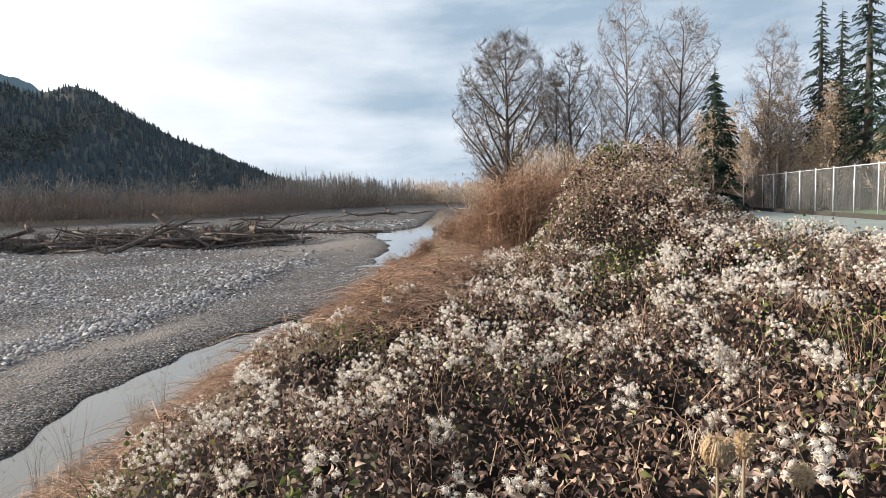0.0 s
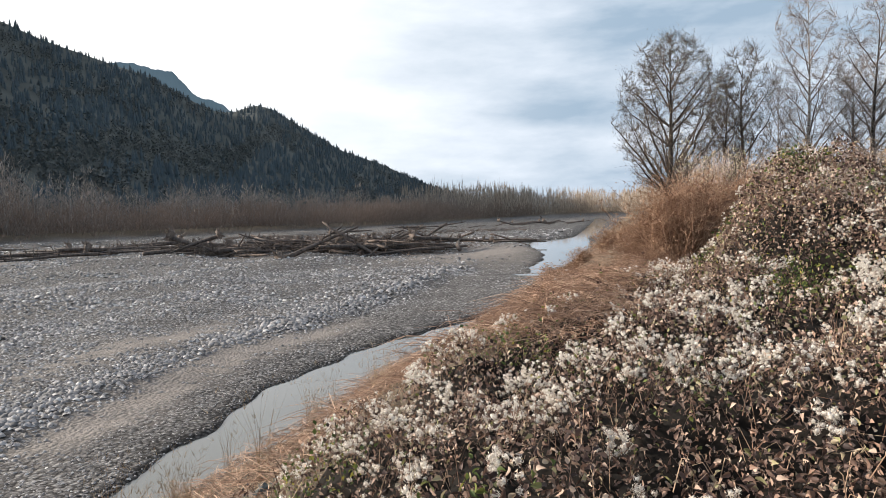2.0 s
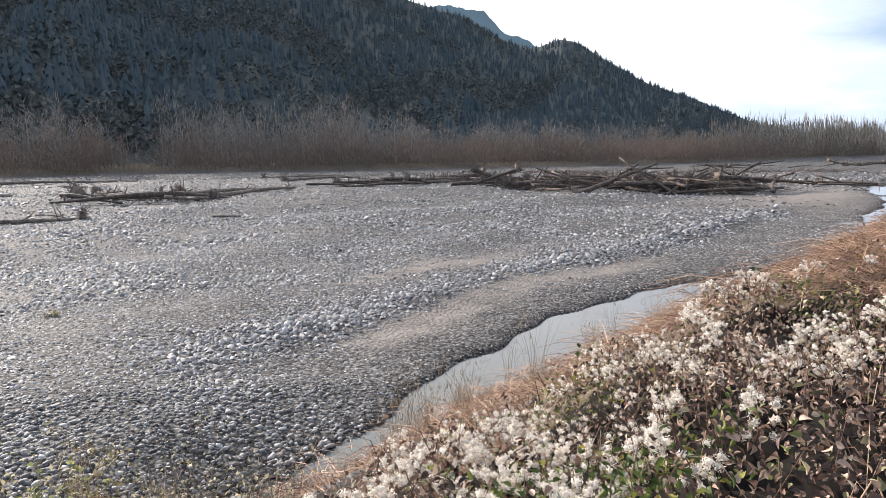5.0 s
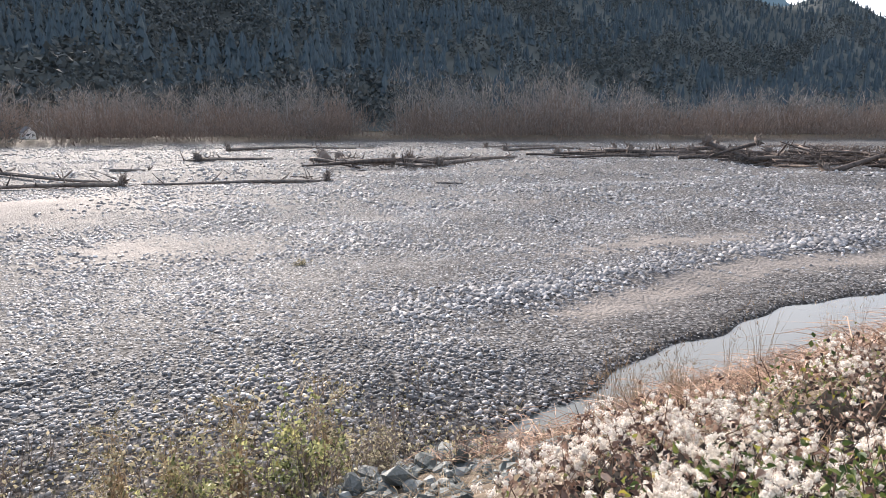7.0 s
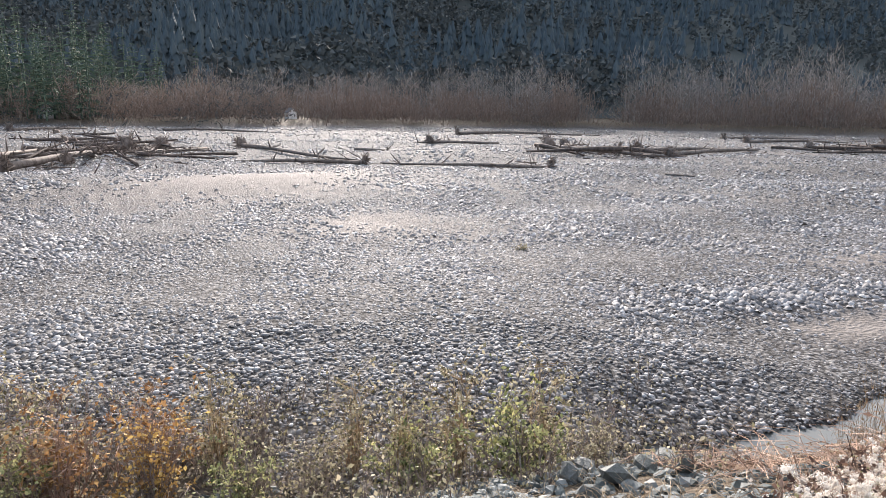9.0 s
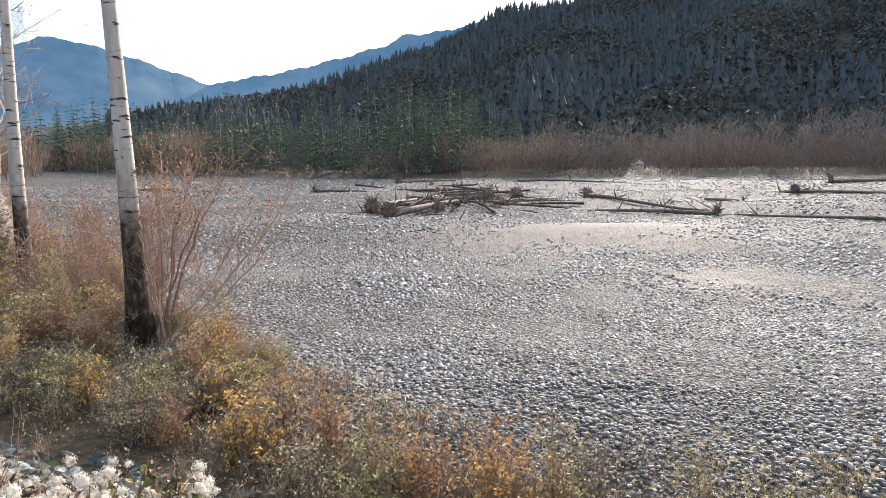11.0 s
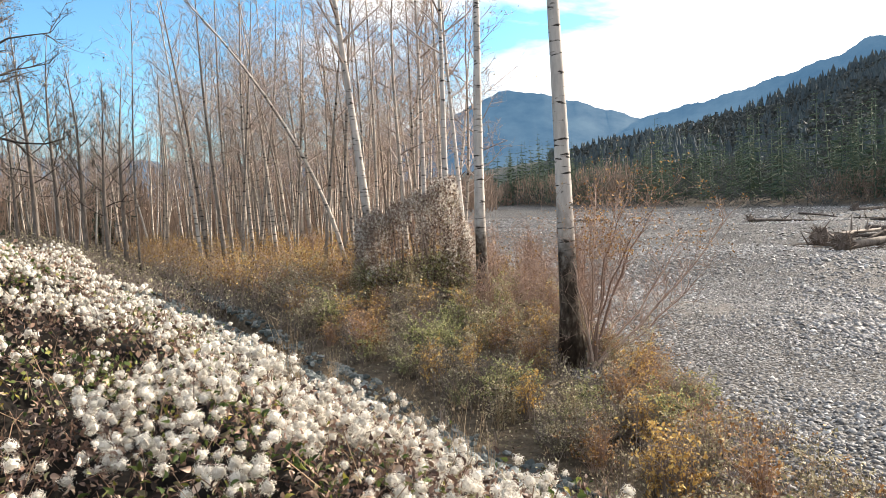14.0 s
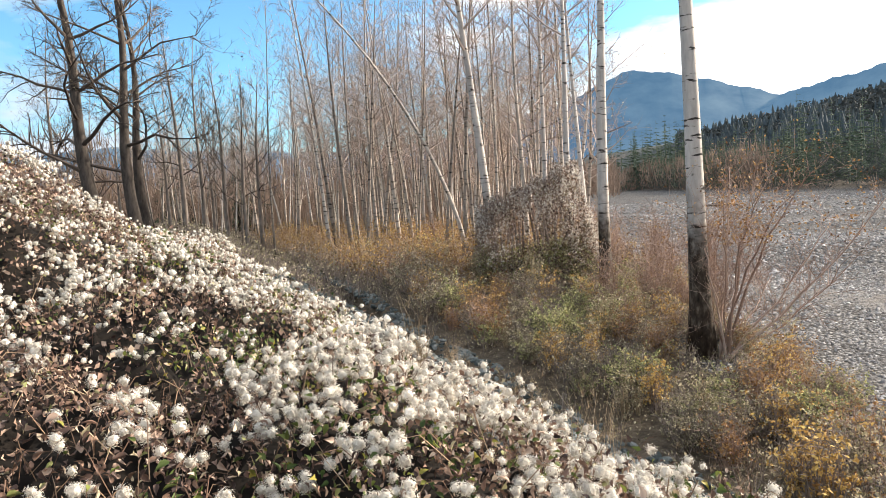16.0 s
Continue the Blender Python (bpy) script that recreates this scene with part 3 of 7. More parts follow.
def land(x, y):
    """Height of the ground, and how sandy, earthy and wet it is."""
    x, y = np.asarray(x, float), np.asarray(y, float)
    r = np.hypot(x, y)
    near = np.clip(1 - r / 220, 0, 1)
    bar = 0.07 * lumps(x, y, 9.0, 1) + 0.035 * lumps(x, y, 2.6, 2) * np.clip(1 - r / 60, 0, 1) + 0.10 * lumps(x, y, 40.0, 3) * near
    # long low ridges of cobbles lie along the bar
    bar += 0.08 * np.sin((x + 0.35 * y) / 2.1 + 1.5 * lumps(x, y, 20, 8)) * np.clip(1 - r / 80, 0, 1) * smooth01(-x, 11, 16)
    bar += 0.19 * np.sin((x + 0.28 * y) / 3.1 + 1.8 * lumps(x, y, 34, 18)) * smooth01(-x, 18, 26) * (1 - smooth01(r, 60, 95))
    # the low terrace along the side channel, and its edge
    terr = smooth01(-x, 10.0, 11.9) * smooth01(y, 4, 9) + (1 - smooth01(y, 4, 9)) * smooth01(-x, 6.5, 9)
    bar -= 0.20 * (1 - terr) * smooth01(60 - y, 0, 20)
    mid, half = channel(y)
    mid = mid + 0.12 * np.sin(y * 1.3) + 0.08 * np.sin(y * 3.1)
    d = np.abs(x - mid)
    inside = np.where(half > 0.02, np.clip(1 - (d / np.maximum(half, 0.02)) ** 2, 0, 1), 0)
    shore = np.clip((d - half) / 2.3, 0, 1)
    bar = np.where(half > 0.02, np.minimum(bar, POOL_Z + 0.02 + (bar - POOL_Z) * np.sqrt(shore)), bar)
    bar = bar - 0.35 * inside
    rv, _ = to_line(x, y, RIVER)
    bar = bar - 0.55 * (1 - smooth01(rv, 3.0, 8.5))
    # the far bank rises behind its edge
    bd, bs = to_line(x, y, BANK)
    over = np.where(bs > 0, bd, 0)
    bar = bar + smooth01(over, 0, 6) * 1.0 + np.clip(over - 20, 0, 400) * 0.012
    # the dike
    up = np.clip((x - toe(y)) / 4.4, 0, 1)
    dike = CREST * up + 0.10 * lumps(x, y, 3.0, 5) * up * (1 - up) * 4
    land_side = np.where(x > toe(y), 1.0, 0.0)
    # flat wooded ground at the foot of the dike in the south
    wood = smooth01(-y, 8, 26) * smooth01(x, toe(y) - 16 - 0.3 * np.clip(-y - 20, 0, 80), toe(y) - 7)
    z = np.where(land_side > 0, np.maximum(bar, -0.2) * (1 - up) + dike, bar + 0.5 * wood)
    sandy = np.exp(-((x + 10.4 + 0.35 * np.sin(y / 2.0)) / 0.75) ** 2) * smooth01(y, 7, 10) * (1 - smooth01(y, 19, 24))
    sandy = np.maximum(sandy, np.exp(-(((x + 14.3) / 0.9) ** 2 + ((y - 17.0) / 4.5) ** 2)) * 0.9)
    sandy = np.maximum(sandy, np.exp(-(((x + 33.5 + 0.4 * (y + 3)) / 5.5) ** 2 + ((y + 3.0) / 6.5) ** 2)) * 1.2)
    sandy = np.maximum(sandy, np.exp(-(((x + 22.0) / 2.4) ** 2 + ((y - 1.5) / 2.0) ** 2)) * 0.9)
    sandy = np.maximum(sandy, np.exp(-(((x + 12.5) / 4.8) ** 2 + ((y - 60.0) / 14.0) ** 2)) * 1.1)
    sandy = np.maximum(sandy, 0.35 * smooth01(lumps(x, y, 14, 6), 0.65, 1.1) * smooth01(-x, 14, 20))
    sandy = np.clip(sandy + 0.25 * lumps(x, y, 1.1, 9) * (sandy > 0.08), 0, 1)
    earthy = np.clip(np.maximum(smooth01(x - toe(y), -0.7, 0.6), np.maximum(wood, smooth01(over, 0, 3))), 0, 1)
    reach = 2.4 + np.clip(-y - 4, 0, 14) * 0.42 + 0.5 * lumps(x, y, 2.0, 14)
    earthy = np.maximum(earthy, smooth01(-y, -3, 4) * smooth01(x - toe(y), -reach, -reach + 1.4))
    wetness = np.clip(np.where(half > 0.02, 1 - smooth01(d - half, 0.0, 0.7), 0), 0, 1) * (1 - up)
    return z, np.clip(sandy, 0, 1) * (1 - earthy), earthy, np.clip(wetness, 0, 1)


def height(x, y):
    return land(x, y)[0]


def make_ground():
    az = np.radians(np.r_[np.linspace(-36, 186, 620), np.linspace(188, 322, 44)])
    rad = np.r_[0.0, np.geomspace(0.5, 4.0, 14)[:-1], np.linspace(4, 30, 96)[:-1], np.geomspace(30, 300, 84)[:-1], np.geomspace(300, 4600, 24)]
    A, R = np.meshgrid(az, rad)
    x, y = -np.sin(A) * R, np.cos(A) * R
    z, sandy, earthy, wetness = land(x, y)
    n, k = len(az), np.arange(len(az))
    q = np.concatenate([np.stack([i * n + k, (i + 1) * n + k, (i + 1) * n + (k + 1) % n, i * n + (k + 1) % n], 1) for i in range(len(rad) - 1)])
    me = mesh_of("ground", np.stack([x, y, z], -1).reshape(-1, 3), [q[:, ::-1]], M_GROUND, True, {"sand": sandy.ravel(), "soil": earthy.ravel(), "wet": wetness.ravel()})
    return tagged(new("ground", me), "grey cobble river bar with sandy stretches and an earthen dike", "ground", kind="structure")


GROUND = make_ground()


def make_water():
    y = np.linspace(3, 268, 400)
    mid, half = channel(y)
    half = np.minimum(half + 1.6, np.maximum(mid - toe(y), -50) * 0 + half + 1.6)
    right = np.minimum(mid + half, toe(y) + 0.55)
    left = mid - half
    v = np.concatenate([np.stack([left, y, np.full_like(y, POOL_Z)], 1), np.stack([right, y, np.full_like(y, POOL_Z)], 1)])
    n, k = len(y), np.arange(len(y) - 1)
    me = mesh_of("side_channel", v, [np.stack([k, n + k, n + k + 1, k + 1], 1)], M_WATER, True)
    tagged(new("side_channel_water", me), "still grey water in a narrow side channel", "water", kind="structure")
    d = np.gradient(RIVER, axis=0)
    d /= np.linalg.norm(d, axis=1, keepdims=True)
    nrm = np.stack([-d[:, 1], d[:, 0]], 1) * 9
    v = np.concatenate([np.c_[RIVER + nrm, np.full(len(RIVER), -0.28)], np.c_[RIVER - nrm, np.full(len(RIVER), -0.28)]])
    n, k = len(RIVER), np.arange(len(RIVER) - 1)
    me = mesh_of("river", v, [np.stack([k, k + 1, n + k + 1, n + k], 1)[:, ::-1]], M_WATER, True)
    tagged(new("river_water", me), "pale strip of river water along the far bank", "water", kind="structure")
    # seepage puddle on the bar
    a = np.linspace(0, 2 * np.pi, 24, endpoint=False)
    for cx, cy, sx, sy in ((-16.9, -9.6, 0.30, 0.12), (-15.2, -7.2, 0.14, 0.08)):
        rr = 1 + 0.25 * np.sin(3 * a + cx)
        zz = height(cx, cy) + 0.012
        v = np.concatenate([[[cx, cy, zz]], np.stack([cx + np.cos(a) * rr * sx - 0.4 * np.sin(a) * sy, cy + np.sin(a) * rr * sy + 0.5 * np.cos(a) * sx, np.full_like(a, zz)], 1)])
        k = np.arange(24)
        me = mesh_of("puddle", v, [np.stack([0 * k, 1 + k, 1 + (k + 1) % 24], 1)], M_WATER, True)
        tagged(new("puddle", me), "small puddle reflecting the sky between cobbles", "puddle", kind="structure")


make_water()

# ---------------------------------------------------------------- hills and far mountains
RIDGE = [(8, 0.0), (12, 0.6), (15.8, 1.7), (18.5, 2.8), (21.3, 4.1), (24.5, 5.2), (28.5, 7.6), (30.2, 8.7), (31.6, 8.9), (33.6, 8.2), (35.2, 8.5), (39.5, 10.8), (42.2, 11.6), (46.6, 12.9), (51, 14.6), (56, 15.4), (66, 16.0), (80, 15.2), (90, 13.2), (98, 11.8), (102, 11.6), (104, 10.9), (108.6, 8.5), (111.5, 7.9), (116.4, 6.3), (120, 5.0), (124, 4.3), (129, 3.9), (134, 3.0), (142, 2.2), (156, 1.2), (175, 0.8)]


def hill_at(yaw, u):
    """Place on the hill: yaw in degrees, u from 0 at its foot to 1 on the ridge."""
    el = np.interp(yaw, [r[0] for r in RIDGE], [r[1] for r in RIDGE])
    foot = np.interp(yaw, [8, 20, 35, 60, 90, 110, 125, 140, 175], [520, 360, 250, 190, 175, 210, 260, 420, 500])
    top = foot + np.interp(yaw, [8, 20, 35, 60, 90, 110, 125, 175], [500, 620, 620, 520, 480, 420, 300, 260])
    rad = foot + (top - foot) * u
    zz = 1.5 + (top * np.tan(np.radians(el)) + 3) * (0.72 * u + 0.28 * u ** 2.2)
    zz = zz + 7 * np.sin(np.radians(yaw) * 26 + 3 * u) * np.sin(u * 3.14) * np.minimum(1, el / 8)
    a = np.radians(yaw)
    return np.stack([-np.sin(a) * rad, np.cos(a) * rad, zz], -1)


def hill_trees():
    """Thousands of conifers and bare hardwoods over the hillside, too many and too far to tell apart."""
    rng = np.random.default_rng(21)
    conifers, woods = Pile(), Pile()
    k = np.arange(6)
    # ragged spire of three skirts
    rings = [(0.16, 0.0), (0.05, 0.42), (0.115, 0.34), (0.035, 0.72), (0.075, 0.62), (0.0, 1.0)]
    sv, sf = [], []
    for j in range(0, 6, 2):
        b = len(sv)
        for i in k:
            w = rings[j][0] * (1.0 if i % 2 else 0.72)
            sv.append((w * math.cos(i * 1.047), w * math.sin(i * 1.047), rings[j][1] + (0.07 if i % 2 == 0 else -0.03)))
        sv.append((0, 0, rings[j + 1][1] + 0.12 * (j < 4)))
        sf += [(b + i, b + (i + 1) % 6, b + 6) for i in k]
    spire_v, spire_f = np.array(sv), np.array(sf)
    n = 17000
    yaw, u = rng.uniform(9, 134, n), rng.uniform(0, 1, n) ** 0.85
    ridge_n = 900
    yaw, u = np.r_[yaw, rng.uniform(11, 134, ridge_n)], np.r_[u, rng.uniform(0.96, 1.0, ridge_n)]
    place = hill_at(yaw, u)
    patch = lumps(place[:, 0], place[:, 1], 160, 4) + 0.5 * lumps(place[:, 0], place[:, 1], 60, 5) + 0.9 * (0.35 - u)
    is_con = (patch + rng.normal(0, 0.35, len(u)) < 0.05) | (u > 0.97)
    s = rng.uniform(6, 15, len(u)) * np.where(u > 0.95, rng.uniform(0.5, 1.0, len(u)), 1.0) * np.interp(yaw, [20, 55, 100], [0.62, 0.75, 1.0])
    t = turns(len(u), rng, 0.03) * s[:, None, None]
    t[:, :, :2] *= rng.uniform(1.1, 2.0, (len(u), 1, 1))
    conifers.scatter(spire_v, spire_f, t[is_con], place[is_con] - [0, 0, 1])
    # hardwoods: a rounded crown of many small tufts, open between
    m = np.flatnonzero(~is_con)
    tuft_v, tuft_f = np.array([(-1, -0.5, 0), (0.9, -0.6, 0.15), (0.1, 1.0, -0.1)]), np.array([(0, 1, 2)])
    for _ in range(34):
        d = rng.normal(0, 1, (len(m), 3))
        d /= np.linalg.norm(d, axis=1, keepdims=True)
        d *= rng.uniform(0.35, 1.0, (len(m), 1)) ** 0.5
        c = place[m] + d * np.c_[s[m] * 0.30, s[m] * 0.30, s[m] * 0.40] + np.c_[np.zeros((len(m), 2)), s[m] * 0.42]
        tt = turns(len(m), rng, 1.2) * (s[m] * rng.uniform(0.05, 0.10, len(m)))[:, None, None]
        woods.scatter(tuft_v, tuft_f, tt, c)
    hill = bpy.data.objects["hill"]
    tagged(part("conifer_cover", conifers.mesh("conifer_cover", M_HAZED_CONIFER), hill, "dark conifers tinted with blue haze"), kind="stuff")
    tagged(part("hardwood_cover", woods.mesh("hardwood_cover", M_HAZED_HARDWOOD), hill, "bare brown hardwoods greyed with painted haze"), kind="stuff")


def make_hills():
    yaw, u = np.meshgrid(np.linspace(8, 175, 200), np.r_[np.linspace(0, 1, 26), 1.25])
    v = hill_at(yaw, np.minimum(u, 1.0))
    back = (u > 1)
    v[back] = v[back] * [1.25, 1.25, 0.3]
    n, k = 200, np.arange(199)
    q = np.concatenate([np.stack([i * n + k, i * n + k + 1, (i + 1) * n + k + 1, (i + 1) * n + k], 1) for i in range(26)])
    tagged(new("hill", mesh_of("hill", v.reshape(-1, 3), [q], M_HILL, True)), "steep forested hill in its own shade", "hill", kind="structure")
    hill_trees()

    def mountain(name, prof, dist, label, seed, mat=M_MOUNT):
        ya = np.linspace(prof[0][0], prof[-1][0], 220)
        el = np.interp(ya, [p[0] for p in prof], [p[1] for p in prof])
        rough = 0.08 * np.sin(ya * 2.1 + seed) + 0.035 * np.sin(ya * 6.7) + 0.015 * np.sin(ya * 19)
        rows = []
        for uu in (0.0, 0.25, 0.5, 0.75, 1.0):
            rr = dist * (0.72 + 0.28 * uu) + 10 * np.sin(ya * 0.9 + seed + 4 * uu) * (uu < 1)
            zz = rr * np.tan(np.radians(el + rough * (uu > 0.9))) * uu ** 1.15
            a = np.radians(ya)
            rows.append(np.stack([-np.sin(a) * rr, np.cos(a) * rr, zz], 1))
        m_, kk = len(ya), np.arange(len(ya) - 1)
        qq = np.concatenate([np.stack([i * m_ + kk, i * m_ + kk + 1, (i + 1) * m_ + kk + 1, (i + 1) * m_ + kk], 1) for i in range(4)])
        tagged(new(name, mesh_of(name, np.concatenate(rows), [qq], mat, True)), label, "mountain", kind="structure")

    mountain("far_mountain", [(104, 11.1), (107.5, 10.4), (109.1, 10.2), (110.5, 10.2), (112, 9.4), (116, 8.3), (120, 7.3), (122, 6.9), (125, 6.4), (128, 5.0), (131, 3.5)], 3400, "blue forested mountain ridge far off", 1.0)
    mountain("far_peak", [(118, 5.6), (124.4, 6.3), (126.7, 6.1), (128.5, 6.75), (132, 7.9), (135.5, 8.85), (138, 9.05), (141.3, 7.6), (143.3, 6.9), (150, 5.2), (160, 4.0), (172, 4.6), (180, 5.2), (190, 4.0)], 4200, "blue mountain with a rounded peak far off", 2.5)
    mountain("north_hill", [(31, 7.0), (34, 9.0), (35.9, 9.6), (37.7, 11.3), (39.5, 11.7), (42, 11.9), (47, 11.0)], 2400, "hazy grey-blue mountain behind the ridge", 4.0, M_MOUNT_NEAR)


make_hills()


def far_woods():
    """Bare riverside thickets and woods on the far bank, as slivers of stems and twigs."""
    rng = np.random.default_rng(31)
    seg = np.linalg.norm(np.diff(BANK, axis=0), axis=1)
    cum = np.r_[0, np.cumsum(seg)]

    def along(s, off):
        i = np.clip(np.searchsorted(cum, s) - 1, 0, len(seg) - 1)
        f = (s - cum[i]) / seg[i]
        a, b = BANK[i], BANK[i + 1]
        d = (b - a) / seg[i][:, None]
        p = a + (b - a) * f[:, None] + np.stack([-d[:, 1], d[:, 0]], 1) * off[:, None]
        return np.c_[p, height(p[:, 0], p[:, 1])]

    def brush(pile, base, h, per, spread, width, tip=(0.10, 0.30), fan=0.16):
        # two clearings in front of the cabins
        way, far = np.degrees(np.arctan2(-base[:, 0], base[:, 1])), np.hypot(base[:, 0], base[:, 1])
        keep = (np.minimum(np.abs(way - 91.4), np.abs(way - 109.1)) > 0.8) | (far > 142)
        base, h = base[keep], h[keep]
        for _ in range(per):
            n = len(base)
            low = rng.uniform(0.0, 0.8, n)
            # crowns widest above the middle, twigs short and upright
            o = rng.normal(0, spread * 0.8, (n, 2)) * (0.35 + np.sin(np.minimum(low * 1.15 + 0.1, 1) * 3.1))[:, None]
            st = base + np.c_[o, h * low]
            en = st + np.c_[o * 0.28 + rng.normal(0, spread * fan, (n, 2)), h * rng.uniform(*tip, n)]
            spikes(pile, st, en, width * rng.uniform(0.6, 1.4, n))
    low, tall, pale = Pile(), Pile(), Pile()
    s = rng.uniform(345, cum[-1] - 230, 2600)
    b = along(s, rng.uniform(1, 26, len(s)))
    brush(low, b, rng.uniform(3.0, 7.5, len(b)) * (1 + 0.25 * lumps(b[:, 0], b[:, 1], 16, 3)), 36, 1.4, 0.055)
    s = np.r_[rng.uniform(362, cum[-1] - 260, 900), rng.uniform(362, 580, 700)]
    b = along(s, rng.uniform(8, 52, len(s)))
    stand = lumps(b[:, 0], b[:, 1], 14, 12)
    b, s = b[stand > -0.35], s[stand > -0.35]
    tall_h = rng.uniform(10.0, 20.0, len(b)) * (1 + 0.22 * lumps(b[:, 0], b[:, 1], 11, 13)) * (0.62 + 0.38 * smooth01(135 - b[:, 1], 0, 60)) * np.interp(s, [362, 500], [0.4, 1.0])
    spikes(tall, b, b + np.c_[rng.normal(0, 0.5, (len(b), 2)), tall_h * 0.9], np.full(len(b), 0.10))
    brush(tall, b, tall_h, 58, 1.75, 0.055, (0.04, 0.14), 0.36)
    s = rng.uniform(cum[-1] - 330, cum[-1], 900)
    b = along(s, rng.uniform(1, 50, len(s)))
    brush(pale, b, rng.uniform(9, 19, len(b)), 34, 1.7, 0.13)
    x = np.c_[rng.uniform(-6, 60, 260), rng.uniform(380, 520, 260)]
    b = np.c_[x, height(x[:, 0], x[:, 1])]
    brush(pale, b, rng.uniform(10, 19, len(b)), 30, 1.7, 0.15)
    tagged(new("riverside_thicket", low.mesh("riverside_thicket", M_WOODS)), "brown leafless willow thicket along the far bank", "thicket", kind="stuff")
    tagged(new("bare_woodland", tall.mesh("bare_woodland", M_GREYWOODS)), "grey-brown leafless woodland below the hill", "woods", kind="stuff")
    tagged(new("pale_woodland", pale.mesh("pale_woodland", M_PALEWOODS)), "pale sunlit leafless cottonwoods upriver", "woods", kind="stuff")
    # dark conifer wood on the far bank in the south
    con, hard = Pile(), Pile()
    n = 860
    s = rng.uniform(0, 368, n)
    b = along(s, 3 + rng.uniform(0, 1, n) ** 1.3 * 75)
    h = rng.uniform(9, 24, n) * rng.uniform(0.7, 1.0, n)
    yaw, r = np.radians(rng.uniform(131.5, 139.5, 46)), rng.uniform(330, 380, 46)
    x, y = -np.sin(yaw) * r, np.cos(yaw) * r
    b = np.concatenate([b, np.stack([x, y, height(x, y)], 1)])
    h = np.r_[h, rng.uniform(22, 36, 46)]
    n = len(b)
    stems_s, stems_e = b, b + np.c_[rng.normal(0, 0.3, (n, 2)), h]
    spikes(con, stems_s, stems_e, h * 0.012)
    for lev in range(15):
        f = 0.08 + 0.90 * lev / 15 + rng.uniform(-0.02, 0.02, n)
        for j in range(12):
            a = rng.uniform(0, 6.28, n)
            ln = h * 0.115 * np.clip(1 - f, 0.01, 1) ** 0.75 * rng.uniform(0.5, 1.25, n) + 0.25
            st = b + np.c_[np.cos(a) * ln * 0.15, np.sin(a) * ln * 0.15, h * f]
            en = st + np.c_[np.cos(a) * ln, np.sin(a) * ln, ln * rng.uniform(-0.5, 0.12, n)]
            spikes(con, st, en, ln * rng.uniform(0.06, 0.11, n))
    tagged(new("conifer_wood", con.mesh("conifer_wood", M_FARCON)), "dark green conifer wood on the far bank", "woods", kind="stuff")
    # bare woods and a clump of firs that close the view down the valley
    yaw, r = np.radians(rng.uniform(127, 150, 900)), rng.uniform(190, 400, 900)
    x, y = -np.sin(yaw) * r, np.cos(yaw) * r
    keep = (to_line(x, y, BANK)[1] > 0) | (r > 300) | (np.degrees(yaw) > 139)
    b = np.stack([x, y, height(x, y)], 1)[keep]
    valley = Pile()
    brush(valley, b, rng.uniform(8, 15, len(b)), 26, 1.8, 0.16)
    tagged(new("valley_woodland", valley.mesh("valley_woodland", M_WOODS)), "grey-brown leafless woodland down the valley", "woods", kind="stuff")
    # woods that close the view behind the grove
    yaw, r = np.radians(rng.uniform(147, 200, 1000)), rng.uniform(85, 170, 1000)
    x, y = -np.sin(yaw) * r, np.cos(yaw) * r
    b = np.stack([x, y, height(x, y)], 1)
    back = Pile()
    spikes(back, b, b + np.c_[rng.normal(0, 0.6, (len(b), 2)), rng.uniform(6, 13, len(b))], np.full(len(b), 0.09))
    brush(back, b, rng.uniform(6, 14, len(b)), 34, 1.9, 0.06)
    tagged(new("back_woodland", back.mesh("back_woodland", M_WOODS)), "leafless brown woodland behind the birch grove", "woods", kind="stuff")
    s = rng.uniform(0, 400, 900)
    b = along(s, rng.uniform(-3, 46, len(s)))
    brush(hard, b, rng.uniform(2, 12, len(b)), 34, 1.6, 0.07, (0.04, 0.14), 0.36)
    tagged(new("bank_scrub", hard.mesh("bank_scrub", M_HAZED_HARDWOOD)), "leafless scrub before the conifers", "scrub", kind="stuff")


far_woods()


# ---------------------------------------------------------------- trees
def limb(pile, start, direction, length, radius, rng, depth, twig_pile, sides=5, droop=0.0, kids=5, kid_len=0.5, spread=0.7, up=0.25, wander=0.12, twig_n=7):
    """A branch with its side branches; the last level is thin twigs."""
    n = 5
    pts, d = [np.array(start, float)], np.array(direction, float)
    for i in range(n):
        d = d + rng.normal(0, wander, 3) + np.array([0, 0, up * 0.25 - droop * 0.25])
        d /= np.linalg.norm(d)
        pts.append(pts[-1] + d * length / n)
    pts = np.array(pts)
    tube(pile, pts, np.linspace(radius, radius * 0.25, n + 1), sides, False)
    for k in range(kids):
        f = rng.uniform(0.25, 1.0)
        i = min(int(f * n), n - 1)
        p = pts[i] + (pts[i + 1] - pts[i]) * (f * n - i)
        side = rng.normal(0, 1, 3)
        axis = pts[i + 1] - pts[i]
        axis /= np.linalg.norm(axis)
        side -= axis * (side @ axis)
        side /= np.linalg.norm(side)
        nd = axis * (1 - spread * 0.5) + side * spread + np.array([0, 0, up])
        nd /= np.linalg.norm(nd)
        ln = length * kid_len * rng.uniform(0.6, 1.15) * (1.15 - 0.5 * f)
        if depth > 0:
            limb(pile, p, nd, ln, radius * 0.45 * (1.1 - 0.5 * f), rng, depth - 1, twig_pile, 3, droop, max(3, kids - 1), kid_len, spread, up, wander, twig_n)
        else:
            twig_pile.append((p, nd, ln))


